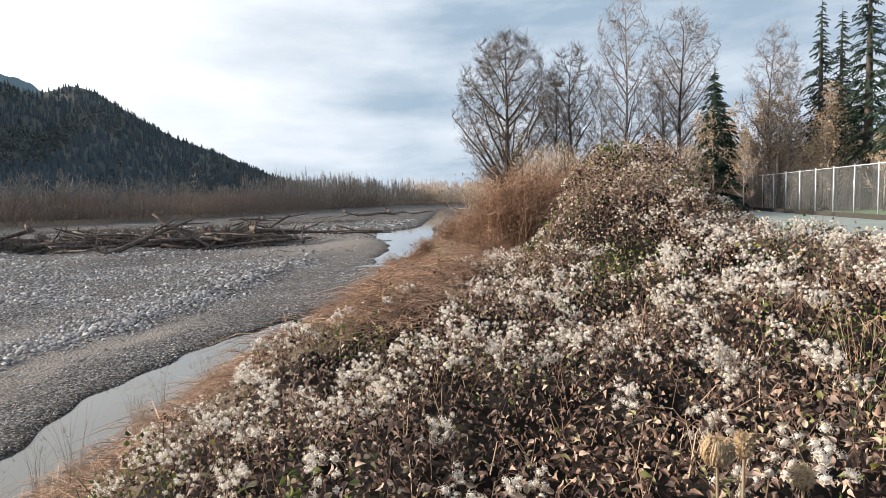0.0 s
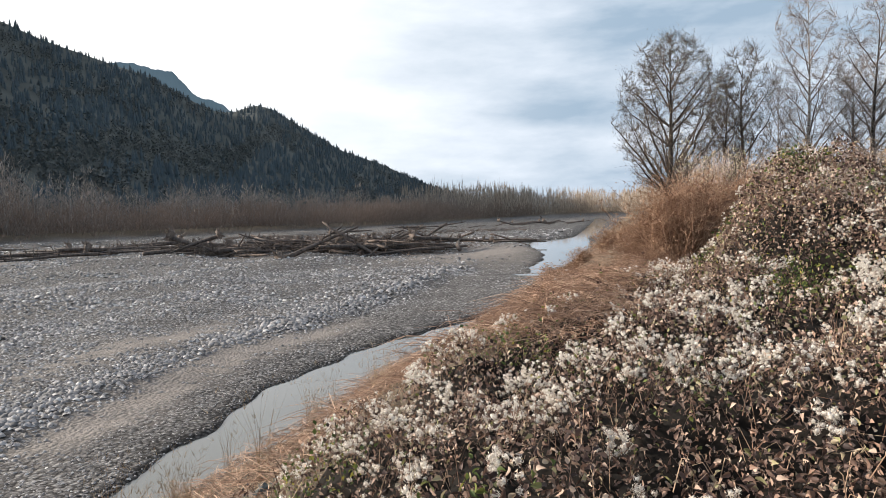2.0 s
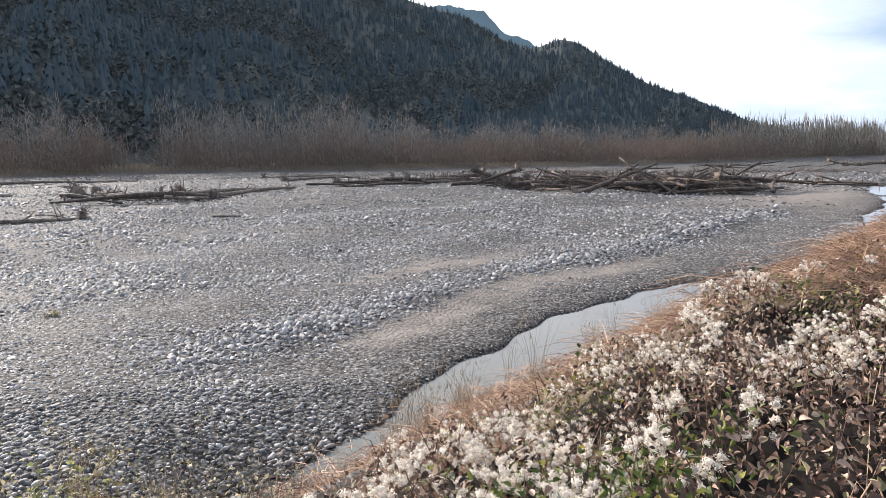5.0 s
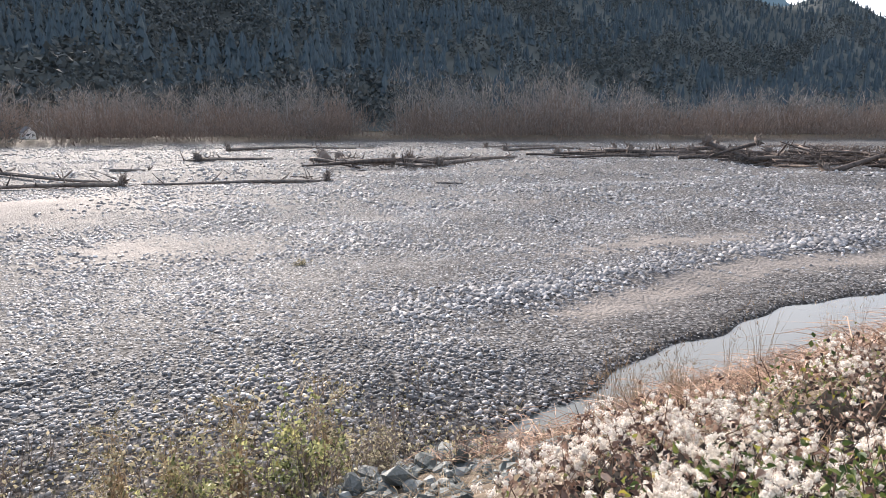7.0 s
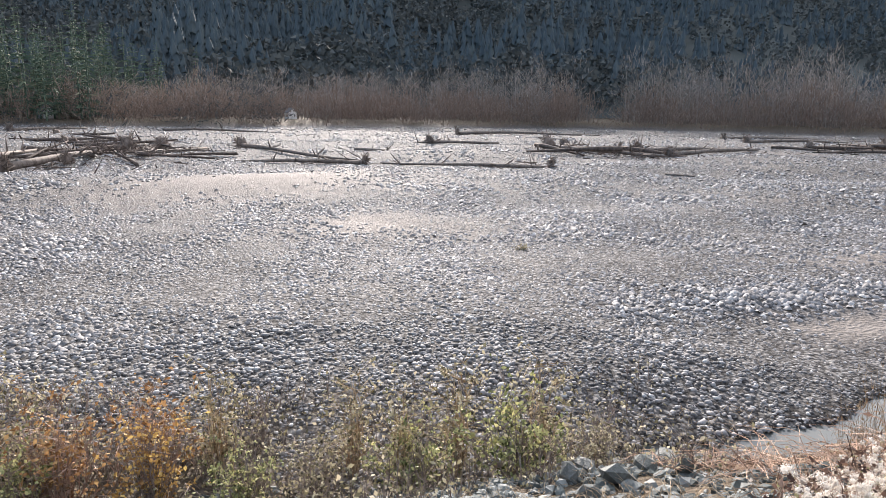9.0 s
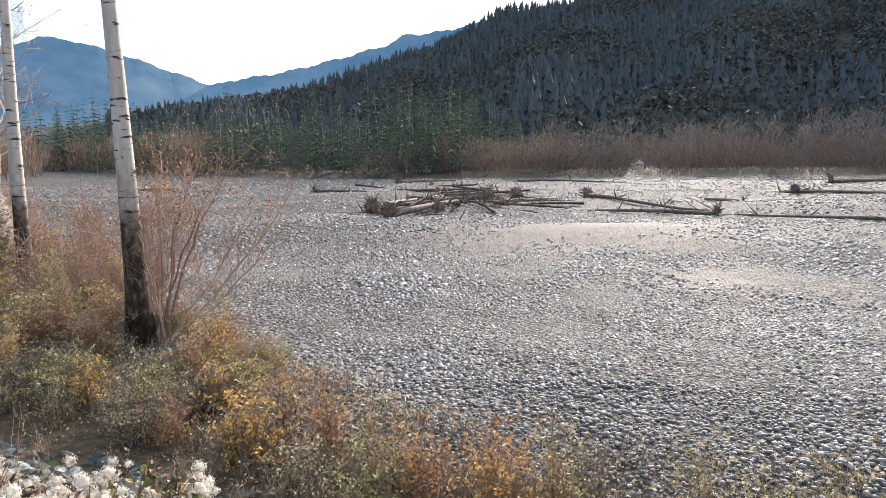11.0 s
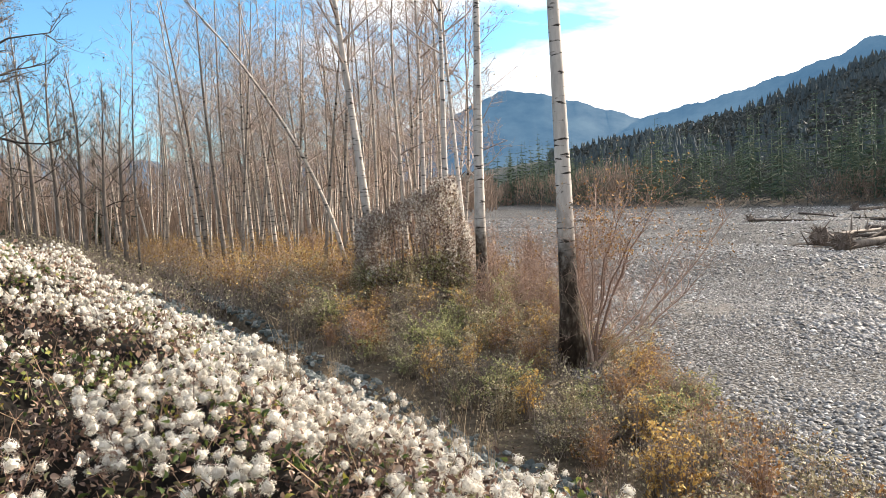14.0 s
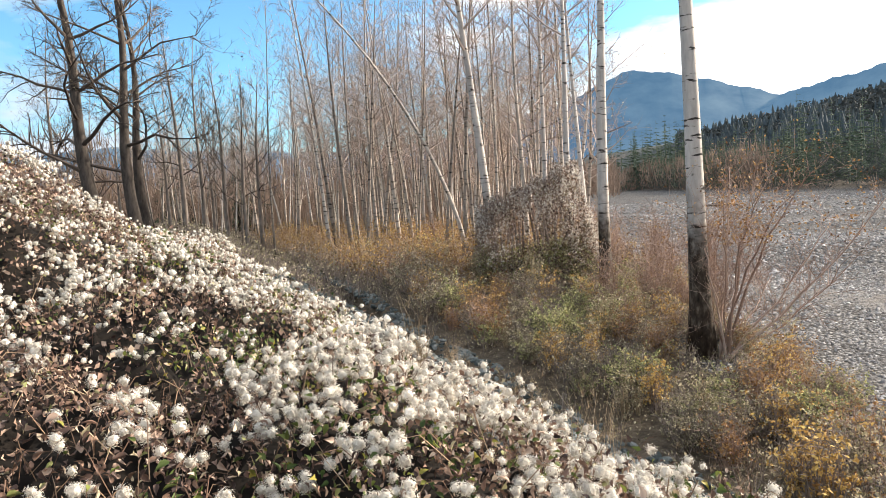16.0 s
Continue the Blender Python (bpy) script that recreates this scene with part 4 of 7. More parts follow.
def twigs(pile, rows, rng, per, width):
    """Fine sprays of twigs along the last branches."""
    p = np.array([r[0] for r in rows])
    d = np.array([r[1] for r in rows])
    ln = np.array([r[2] for r in rows])
    mid = p + d * ln[:, None] * 0.5 + rng.normal(0, 0.05, p.shape) * ln[:, None]
    end = p + d * ln[:, None] + np.c_[rng.normal(0, 0.1, (len(p), 2)), rng.uniform(0, 0.15, len(p))] * ln[:, None]
    arcs(pile, p, mid, end, np.full(len(p), width))
    tips = [end]
    for _ in range(per):
        f = rng.uniform(0.2, 1.0, len(p))[:, None]
        s = p + (end - p) * f
        e = s + (d * 0.5 + rng.normal(0, 0.55, p.shape) + [0, 0, 0.15]) * ln[:, None] * rng.uniform(0.25, 0.55, len(p))[:, None]
        spikes(pile, s, e, np.full(len(p), width * 0.65))
        tips.append(e)
    return np.concatenate(tips)


def leaves_at(pile, pts, rng, size, v=BLADE_V, f=BLADE_F, jitter=0.05):
    n = len(pts)
    t = turns(n, rng, 0.9) * (size * rng.uniform(0.6, 1.3, n))[:, None, None]
    pile.scatter(v, f, t, pts + rng.normal(0, jitter, (n, 3)))


def fill_crown(pile, pts, h, radius, rng, low, prof, limbs, tips_n, per, width):
    """A crown that fills its outline: rising limbs from the trunk, and branches from the limbs to points all through the crown."""
    n = len(pts)
    zs = pts[:, 2]

    def on_trunk(z):
        return np.array([np.interp(z, zs, pts[:, 0]), np.interp(z, zs, pts[:, 1]), z])
    nodes, marks = [], []
    for k in range(limbs):
        q = (k + rng.uniform(0.1, 0.9)) / limbs
        z = h * (low + (1 - low) * (0.08 + 0.9 * q))
        a = k * 2.4 + rng.uniform(-0.5, 0.5)
        r = prof(min(1, 0.08 + 0.9 * q)) * rng.uniform(0.75, 1.0)
        z0 = max(h * low * rng.uniform(0.75, 1.1), z - r * rng.uniform(0.75, 1.35) - 0.6)
        s0 = on_trunk(z0)
        e = on_trunk(z) * [1, 1, 0] + [math.cos(a) * r, math.sin(a) * r, z]
        f = np.linspace(0, 1, 7)[:, None]
        ctrl = s0 * 0.45 + e * 0.55 + [0, 0, -0.12 * r]
        line = (1 - f) ** 2 * s0 + 2 * f * (1 - f) * ctrl + f ** 2 * e + rng.normal(0, 0.03, (7, 3)) * r * f
        rad = radius * 0.34 * (1.1 - 0.85 * (z0 / h))
        tube(pile, line, np.linspace(rad, rad * 0.2, 7), 5, False)
        g = np.linspace(0.2, 1, 16)
        nodes.append(np.stack([np.interp(g, f[:, 0], line[:, c]) for c in range(3)], 1))
    nodes = np.concatenate(nodes)
    q = rng.uniform(0.0, 1.0, tips_n * 2)
    r = np.array([prof(v) for v in q])
    keep = rng.uniform(0, r.max(), len(q)) < r
    q, r = q[keep][:tips_n], r[keep][:tips_n]
    a, rr = rng.uniform(0, 6.28, len(q)), np.sqrt(rng.uniform(0.05, 1.0, len(q))) * r
    z = h * (low + (1 - low) * q)
    t = np.stack([np.cos(a) * rr + np.interp(z, zs, pts[:, 0]), np.sin(a) * rr + np.interp(z, zs, pts[:, 1]), z], 1)
    out = []
    for c in range(0, len(t), 500):
        d = t[c:c + 500, None] - nodes[None]
        cost = np.linalg.norm(d, axis=2) + 1.2 * np.clip(-d[:, :, 2] + 0.1, 0, None)
        out.append(nodes[cost.argmin(1)])
    src = np.concatenate(out)
    arcs(pile, src, (src + t) / 2 + rng.normal(0, 0.06, t.shape) - [0, 0, 0.08], t, np.full(len(t), width * 1.5))
    ends = [t]
    for _ in range(per):
        s1 = src + (t - src) * rng.uniform(0.4, 1.0, (len(t), 1))
        way = (t - src) / (np.linalg.norm(t - src, axis=1, keepdims=True) + 0.01) * 0.6 + rng.normal(0, 0.5, t.shape) + [0, 0, 0.5]
        e1 = s1 + way * rng.uniform(0.25, 0.75, (len(t), 1))
        spikes(pile, s1, e1, np.full(len(t), width))
        ends.append(e1)
    return np.concatenate(ends)


def tree(name, label, h, radius, bark, twig_mat, rng, crown_from=0.3, limbs=16, limb_len=0.3, depth=1, spread=0.7, up=0.25, lean=(0, 0), twig_w=0.012, per=4, rise=0.9, leaf=None, leaf_n=0, bend=0.02, kids=5, leaf_size=0.09, crown_len=None, fill=None):
    """A bare tree at the origin: trunk, branches with twigs, and what leaves it still has."""
    top = new(name)
    top.empty_display_size = 0.3
    trunk, crown, rows = Pile(), Pile(), []
    n = 14
    z = np.linspace(0, 1, n)
    pts = np.stack([lean[0] * h * z + bend * h * np.sin(z * 4 + rng.uniform(0, 6)) * z, lean[1] * h * z + bend * h * np.sin(z * 5 + rng.uniform(0, 6)) * z, h * z - 0.15], 1)
    rad = radius * (1 - 0.93 * z) ** (1.6 if fill else 1.0) * (1 + 0.55 * np.exp(-z * 26))
    tube(trunk, pts, rad, 9)
    for k in range(0 if fill else limbs):
        f = crown_from + (0.96 - crown_from) * (k + rng.uniform(0, 1)) / limbs
        i = min(int(f * (n - 1)), n - 2)
        p = pts[i] + (pts[i + 1] - pts[i]) * (f * (n - 1) - i)
        a = k * 2.4 + rng.uniform(-0.6, 0.6)
        q = (f - crown_from) / (1 - crown_from)
        prof = (1 - q) ** 0.6 * (0.5 + 0.5 * min(1, q * 5)) if crown_len is None else crown_len(q)
        ln = h * limb_len * max(prof, 0.12) * rng.uniform(0.75, 1.2)
        el = rise * (0.55 + 0.6 * q)
        d = np.array([math.cos(a) * math.cos(el), math.sin(a) * math.cos(el), math.sin(el)])
        limb(crown, p, d, ln, radius * 0.27 * (1.05 - 0.8 * q), rng, depth, rows, 5, 0, max(3, round(kids * min(1, prof * 1.25))), 0.52, spread, up)
    if fill:
        tips = fill_crown(crown, pts, h, radius, rng, crown_from, fill[1], limbs, fill[0], per, twig_w)
    else:
        tips = twigs(crown, rows, rng, per, twig_w)
    part("trunk", trunk.mesh("trunk", bark, True), top)
    part("crown", crown.mesh("crown", twig_mat), top)
    if leaf is not None and leaf_n:
        lp = Pile()
        leaves_at(lp, tips[rng.integers(0, len(tips), leaf_n)], rng, leaf_size, jitter=0.12)
        part("foliage", lp.mesh("foliage", leaf), top)
    tagged(top, label, "tree")
    return top


def put(ob, x, y, z=None, turn=0.0, size=1.0):
    zz = height(x, y) if z is None else z
    ob.matrix_basis = pose(x, y, float(zz), 0, 0, turn) @ Matrix.Diagonal((size, size, size, 1))
    return ob


def again(ob, x, y, turn, size=1.0, z=None, lean=0.0):
    zz = height(x, y) if z is None else z
    o = copy_thing(ob, pose(x, y, float(zz), lean, 0, turn))
    o.scale = (size, size, size)
    return o


def conifer(name, label, h, width, rng, bare=0.1, dense=9):
    """A spruce or fir: trunk, and boughs in uneven tiers."""
    top = new(name)
    trunk, crown = Pile(), Pile()
    tube(trunk, [(0, 0, -0.2), (0.05, 0, h * 0.4), (0, 0.05, h * 0.8), (0, 0, h)], [h * 0.02, h * 0.015, h * 0.006, 0.01], 8)
    for lev in range(26):
        f = bare + (0.985 - bare) * lev / 26
        for j in range(dense):
            a = rng.uniform(0, 6.28)
            ln = width * (1 - f) ** 0.8 * rng.uniform(0.55, 1.15) + 0.12
            sag = rng.uniform(0.1, 0.5)
            s = np.array([0, 0, h * f + rng.uniform(-0.3, 0.3)])
            e = s + np.array([math.cos(a) * ln, math.sin(a) * ln, -ln * sag])
            m = (s + e) / 2 + [0, 0, ln * 0.08]
            arcs(crown, s[None], m[None], e[None], np.array([0.05]))
            k = 11
            t = rng.uniform(0.15, 1.0, k)[:, None]
            b = s + (e - s) * t
            side = np.array([-math.sin(a), math.cos(a), 0])
            o = side * (rng.choice([-1, 1], k) * rng.uniform(0.12, 0.34, k) * ln)[:, None] * (1.1 - t * 0.7)
            spikes(crown, b, b + o + (e - s) * 0.16 + np.c_[np.zeros((k, 2)), -rng.uniform(0.02, 0.22, k) * ln], np.full(k, 0.028 + 0.02 * ln))
    part("trunk", trunk.mesh("trunk", M_DARKBARK, True), top)
    part("crown", crown.mesh("crown", M_CONIFER), top)
    tagged(top, label, "conifer")
    return top


def polar(yaw, r):
    return -math.sin(radians(yaw)) * r, math.cos(radians(yaw)) * r


def north_trees():
    rng = np.random.default_rng(41)
    g = "trees along the dike"

    def oval(wide, low=0.45, top=0.35):
        """Outline of a crown: widest at the height low, closing to the top."""
        return lambda q: wide * ((0.55 + 0.45 * q / low) if q < low else max(0.0, 1 - ((q - low) / (1 - low)) ** 2.4) ** 0.6 * (1 - top * 0.2) + 0.03)
    a = tree("cottonwood", "tall broad-crowned cottonwood with few brown leaves", 16.2, 0.42, M_DARKBARK, M_DARKTWIG, rng, 0.20, 42, per=7, twig_w=0.011, leaf=M_LEAF_OLIVE, leaf_n=5200, leaf_size=0.10, fill=(1900, oval(5.2, 0.36)))
    tagged(put(a, *polar(-2.7, 60), turn=20), group=g)
    b = tree("cottonwood", "leafless dark cottonwood with upswept limbs", 15.0, 0.30, M_DARKBARK, M_DARKTWIG, rng, 0.18, 26, per=6, twig_w=0.011, lean=(0.03, 0), leaf=M_LEAF_OLIVE, leaf_n=1200, leaf_size=0.09, fill=(850, oval(3.0, 0.5)))
    put(b, *polar(-6.6, 62), turn=10, size=0.85)
    again(b, *polar(-8.4, 64), 130, 1.05)
    c = tree("birch", "tall slender leafless birch with a pale trunk", 19.5, 0.26, M_ALDER, M_MIDTWIG, rng, 0.2, 30, per=5, twig_w=0.010, leaf=M_LEAF_OLIVE, leaf_n=300, leaf_size=0.09, fill=(900, oval(3.2, 0.4)))
    put(c, *polar(-12.6, 61), turn=40)
    again(c, *polar(-10.6, 66), 200, 0.68)
    again(c, *polar(-23.3, 66), 300, 0.85)
    again(c, *polar(-24.6, 70), 70, 0.75)
    d = tree("cottonwood", "leafless forked cottonwood with pale upright branches", 17.5, 0.34, M_DARKBARK, M_MIDTWIG, rng, 0.2, 28, per=6, twig_w=0.011, lean=(0.02, 0.01), leaf=M_LEAF_OLIVE, leaf_n=900, leaf_size=0.09, fill=(850, oval(3.4, 0.6)))
    put(d, *polar(-16.9, 62), turn=90)
    again(d, *polar(-15.6, 65), 210, 0.78)
    for yaw, r, h, w in ((-19.3, 58, 11.5, 2.9), (-26.6, 68, 18.5, 2.9), (-27.9, 66, 17.0, 2.8), (-29.6, 62, 20.5, 3.4), (-31.6, 56, 19.0, 3.4), (-33.2, 58, 17.0, 3.0)):
        t = conifer("fir", "dark green fir with drooping boughs behind the fence", h, w, rng, 0.08 if yaw > -22 else 0.24, 15 if yaw > -22 else 7)
        tagged(put(t, *polar(yaw, r)), group=g)
    # understorey saplings and bushes behind the fence and along the dike
    s1 = tree("sapling", "thin pale leafless sapling with tan leaves", 6.5, 0.07, M_ALDER, M_TWIG, rng, 0.15, 16, 0.3, 0, 0.6, 0.4, twig_w=0.011, per=5, rise=1.0, leaf=M_LEAF_TAN, leaf_n=800, leaf_size=0.14, kids=6)
    put(s1, *polar(-21.5, 56))
    for k in range(34):
        yaw = rng.uniform(-36, -9)
        again(s1, *polar(yaw, rng.uniform(57, 74)), rng.uniform(0, 360), rng.uniform(0.55, 1.25))
    for k in range(44):
        yaw = rng.uniform(-36, -18)
        again(s1, *polar(yaw, rng.uniform(-yaw * -1.1 + 90, -yaw * -1.1 + 104)), rng.uniform(0, 360), rng.uniform(0.9, 1.7))
    p, lv = Pile(), Pile()
    m = 700
    yaw, r = np.radians(rng.uniform(-38, -4, m)), rng.uniform(47, 78, m)
    c = np.stack([-np.sin(yaw) * r, np.cos(yaw) * r, np.full(m, CREST)], 1)
    ok = (np.degrees(yaw) > -17) | (r > 62)
    c = c[ok]
    for j in range(26):
        h = rng.uniform(1.5, 6.0, len(c))
        e = c + np.c_[rng.normal(0, 0.9, (len(c), 2)), h]
        arcs(p, c + rng.normal(0, 0.4, c.shape) * [1, 1, 0], c + (e - c) * [0.4, 0.4, 0.55], e, np.full(len(c), 0.022))
        leaves_at(lv, c + (e - c) * rng.uniform(0.3, 1.0, (len(c), 1)), rng, 0.19, jitter=0.3)
    brush = tagged(new("hedge_brush", p.mesh("hedge_brush", M_TWIG)), "tangled tan brush behind the fence and along the dike", "brush", kind="stuff")
    tagged(part("tan_foliage", lv.mesh("tan_foliage", M_LEAF_TAN), brush), kind="stuff")
    s2 = tree("sapling", "dark leafless sapling among brush", 5.0, 0.06, M_DARKBARK, M_DARKTWIG, rng, 0.1, 16, 0.34, 0, 0.7, 0.3, twig_w=0.011, per=6, rise=0.9, leaf=M_LEAF_OLIVE, leaf_n=240, leaf_size=0.12, kids=6)
    put(s2, *polar(-5.2, 48))
    for k in range(18):
        yaw = rng.uniform(-17, -3.0)
        again(s2, *polar(yaw, rng.uniform(42, 64)), rng.uniform(0, 360), rng.uniform(0.6, 1.15))


def south_trees():
    rng = np.random.default_rng(43)
    g = "birch grove"
    # the two white trunks at the edge of the bar
    one = tree("birch", "white-barked birch with black marks and a dark mossy foot", 17, 0.225, M_BIRCH, M_TWIG, rng, 0.56, 20, 0.22, 1, 0.7, 0.3, lean=(0.0175, -0.016), twig_w=0.010, per=4, rise=0.8, leaf=M_LEAF_OLIVE, leaf_n=120, bend=0.006)
    tagged(put(one, -10.75, -10.3, turn=0), group=g)
    two = tree("birch", "slim white-barked birch with a dark split foot", 17, 0.195, M_BIRCH, M_TWIG, rng, 0.58, 20, 0.22, 1, 0.7, 0.3, lean=(-0.006, 0.005), twig_w=0.010, per=4, rise=0.8, leaf=M_LEAF_OLIVE, leaf_n=80, bend=0.008)
    tagged(put(two, -13.1, -16.07), group=g)
    kinds = []
    for k in range(7):
        h = rng.uniform(13, 18)
        kinds.append(tree("alder", ("slender grey-white alder with a leafless crown", "thin leaning grey alder with fine bare twigs")[k % 2], h, rng.uniform(0.07, 0.125), M_ALDER, M_TWIG, rng, rng.uniform(0.22, 0.38), 26, 0.18, 0, 0.9, 0.22, lean=(rng.uniform(-0.09, 0.09), rng.uniform(-0.08, 0.10)), twig_w=0.0080, per=7, rise=0.85, bend=rng.uniform(0.006, 0.024), kids=7, leaf=M_LEAF_OLIVE, leaf_n=90))
        tagged(kinds[-1], group=g)
    # single stems that stand out before the grove, then the grove itself
    spots = [polar(160.6, 33), polar(157.6, 36), polar(168.1, 40), polar(147.0, 27), polar(143.6, 27), polar(142.4, 30), polar(145.6, 29), polar(154.0, 31), polar(163.5, 38), polar(150.4, 29), polar(141.3, 27)]
    rows = [(*s, 1.0) for s in spots]
    while len(rows) < 185:
        yaw, r = 143 + 28 * rng.uniform(0, 1) ** 1.15, rng.uniform(31, 78)
        x, y = polar(yaw, r)
        if yaw < 147 and r > 50 or x > toe(y) - 3.0 or min(math.hypot(x - a, y - b) for a, b, _ in rows) < 0.8:
            continue
        rows.append((x, y, rng.uniform(0.8, 1.2)))
    # thinner stems on the land behind the dike's bend
    while len(rows) < 222:
        rows.append((*polar(rng.uniform(168, 178), rng.uniform(48, 88)), rng.uniform(0.6, 1.0)))
    for k, (x, y, s) in enumerate(rows):
        if k < len(kinds):
            put(kinds[k], x, y, turn=rng.uniform(-40, 40), size=s)
        else:
            again(kinds[k % 7], x, y, rng.uniform(-110, 110), s, lean=rng.normal(0, 4.0))
    # a thick white stem behind the overgrown bush, and stems that lean far over
    stout = tree("birch", "stout white-barked birch leaning over a bush", 17, 0.20, M_BIRCH, M_TWIG, rng, 0.5, 16, 0.2, 0, 0.7, 0.35, lean=(0.13, 0.05), twig_w=0.010, per=4, bend=0.006)
    tagged(put(stout, *polar(149.6, 25.5), turn=0), group=g)
    slim = tree("birch", "slim dark-marked birch behind the bush", 17, 0.14, M_BIRCH, M_TWIG, rng, 0.5, 16, 0.2, 0, 0.7, 0.35, lean=(0.006, 0.01), twig_w=0.010, per=4, bend=0.007)
    tagged(put(slim, *polar(143.5, 24.5)), group=g)
    again(slim, *polar(145.4, 26.5), 100, 0.9)
    again(slim, *polar(141.9, 25.5), 190, 0.85, lean=-3)
    bow = new("alder")
    bow_trunk, bow_crown, bow_rows = Pile(), Pile(), []
    f = np.linspace(0, 1, 12)
    bow_pts = np.stack([7.2 * f ** 1.55, 2.0 * f ** 1.6, 12.5 * f - 1.6 * f ** 3 - 0.15], 1)
    tube(bow_trunk, bow_pts, 0.105 * (1 - 0.8 * f), 8)
    for i in range(5, 12):
        limb(bow_crown, bow_pts[i], np.array([0.5, rng.normal(0, 0.6), 0.6]), rng.uniform(1.0, 2.2), 0.02, rng, 0, bow_rows, kids=6)
    twigs(bow_crown, bow_rows, rng, 5, 0.008)
    part("trunk", bow_trunk.mesh("trunk", M_ALDER, True), bow)
    part("crown", bow_crown.mesh("crown", M_TWIG), bow)
    tagged(put(bow, *polar(151.9, 28)), "grey alder stem bowed far over in an arch", "tree", group=g)
    again(bow, *polar(156.5, 37), 40, 0.8)
    # dark trunks beside the dike, farther back
    def maple(label, h, radius, drift, forks):
        """A dark trunk that sways, with long limbs that reach out and droop."""
        top = new("maple")
        tr, cr, ends = Pile(), Pile(), []
        f = np.linspace(0, 1, 14)
        pts = np.stack([drift[0] * f + 0.25 * np.sin(f * 7), drift[1] * f + 0.2 * np.sin(f * 5 + 1), h * f - 0.15], 1)
        tube(tr, pts, radius * (1 - 0.82 * f) * (1 + 0.5 * np.exp(-f * 22)), 10)
        for k in range(forks):
            q = 0.26 + 0.7 * (k + rng.uniform(0, 0.8)) / forks
            i = int(q * 13)
            a = k * 2.4 + rng.uniform(-0.5, 0.5)
            el = rng.uniform(-0.1, 0.4) + 0.6 * q
            ln = h * rng.uniform(0.26, 0.42) * (1.15 - 0.55 * q)
            limb(cr, pts[i], np.array([math.cos(a) * math.cos(el), math.sin(a) * math.cos(el), math.sin(el)]), ln, radius * 0.30 * (1.2 - 0.7 * q), rng, 1, ends, 6, 0.1, 8, 0.48, 0.75, 0.08, 0.16)
        tips = twigs(cr, ends, rng, 6, 0.008)
        part("trunk", tr.mesh("trunk", M_DARKBARK, True), top)
        part("crown", cr.mesh("crown", M_DARKTWIG), top)
        lv = Pile()
        leaves_at(lv, tips[rng.integers(0, len(tips), 700)], rng, 0.09, jitter=0.1)
        part("foliage", lv.mesh("foliage", M_LEAF_OLIVE), top)
        return tagged(top, label, "tree")
    put(maple("dark thick-limbed leafless maple beside the dike", 16, 0.36, (1.6, 0.5), 15), *polar(180.5, 36))
    put(maple("dark leafless maple with a forked swaying trunk", 16, 0.31, (0.3, -0.6), 14), *polar(178.2, 36))
    put(maple("grey leafless maple stem behind its neighbour", 14, 0.27, (0.5, 0.4), 10), *polar(177.4, 38))
    mid = tree("alder", "grey leafless alder standing apart by the dike", 13, 0.16, M_GREYBARK, M_DARKTWIG, rng, 0.25, 18, 0.26, 1, 0.7, 0.3, twig_w=0.011, per=4, rise=0.8, lean=(0.02, 0.02), leaf=M_LEAF_OLIVE, leaf_n=160)
    put(mid, *polar(174.8, 44), turn=10)
    for yaw, r, s in ((173.4, 46, 1.0), (171.6, 42, 0.9), (175.9, 52, 0.85), (170.2, 38, 0.8), (169.0, 48, 1.0), (172.6, 56, 1.0), (-176.5, 47, 1.0), (179.4, 55, 0.8), (-179.0, 60, 0.9)):
        again(mid, *polar(yaw, r), rng.uniform(0, 360), s)
    for yaw, r, h, w in ((170.6, 95, 14, 2.6), (169.2, 100, 12, 2.4), (174.6, 110, 13, 2.4), (176, 105, 11, 2.2)):
        put(conifer("fir", "dark fir behind the bare grove", h, w, rng, 0.05, 6), *polar(yaw, r))


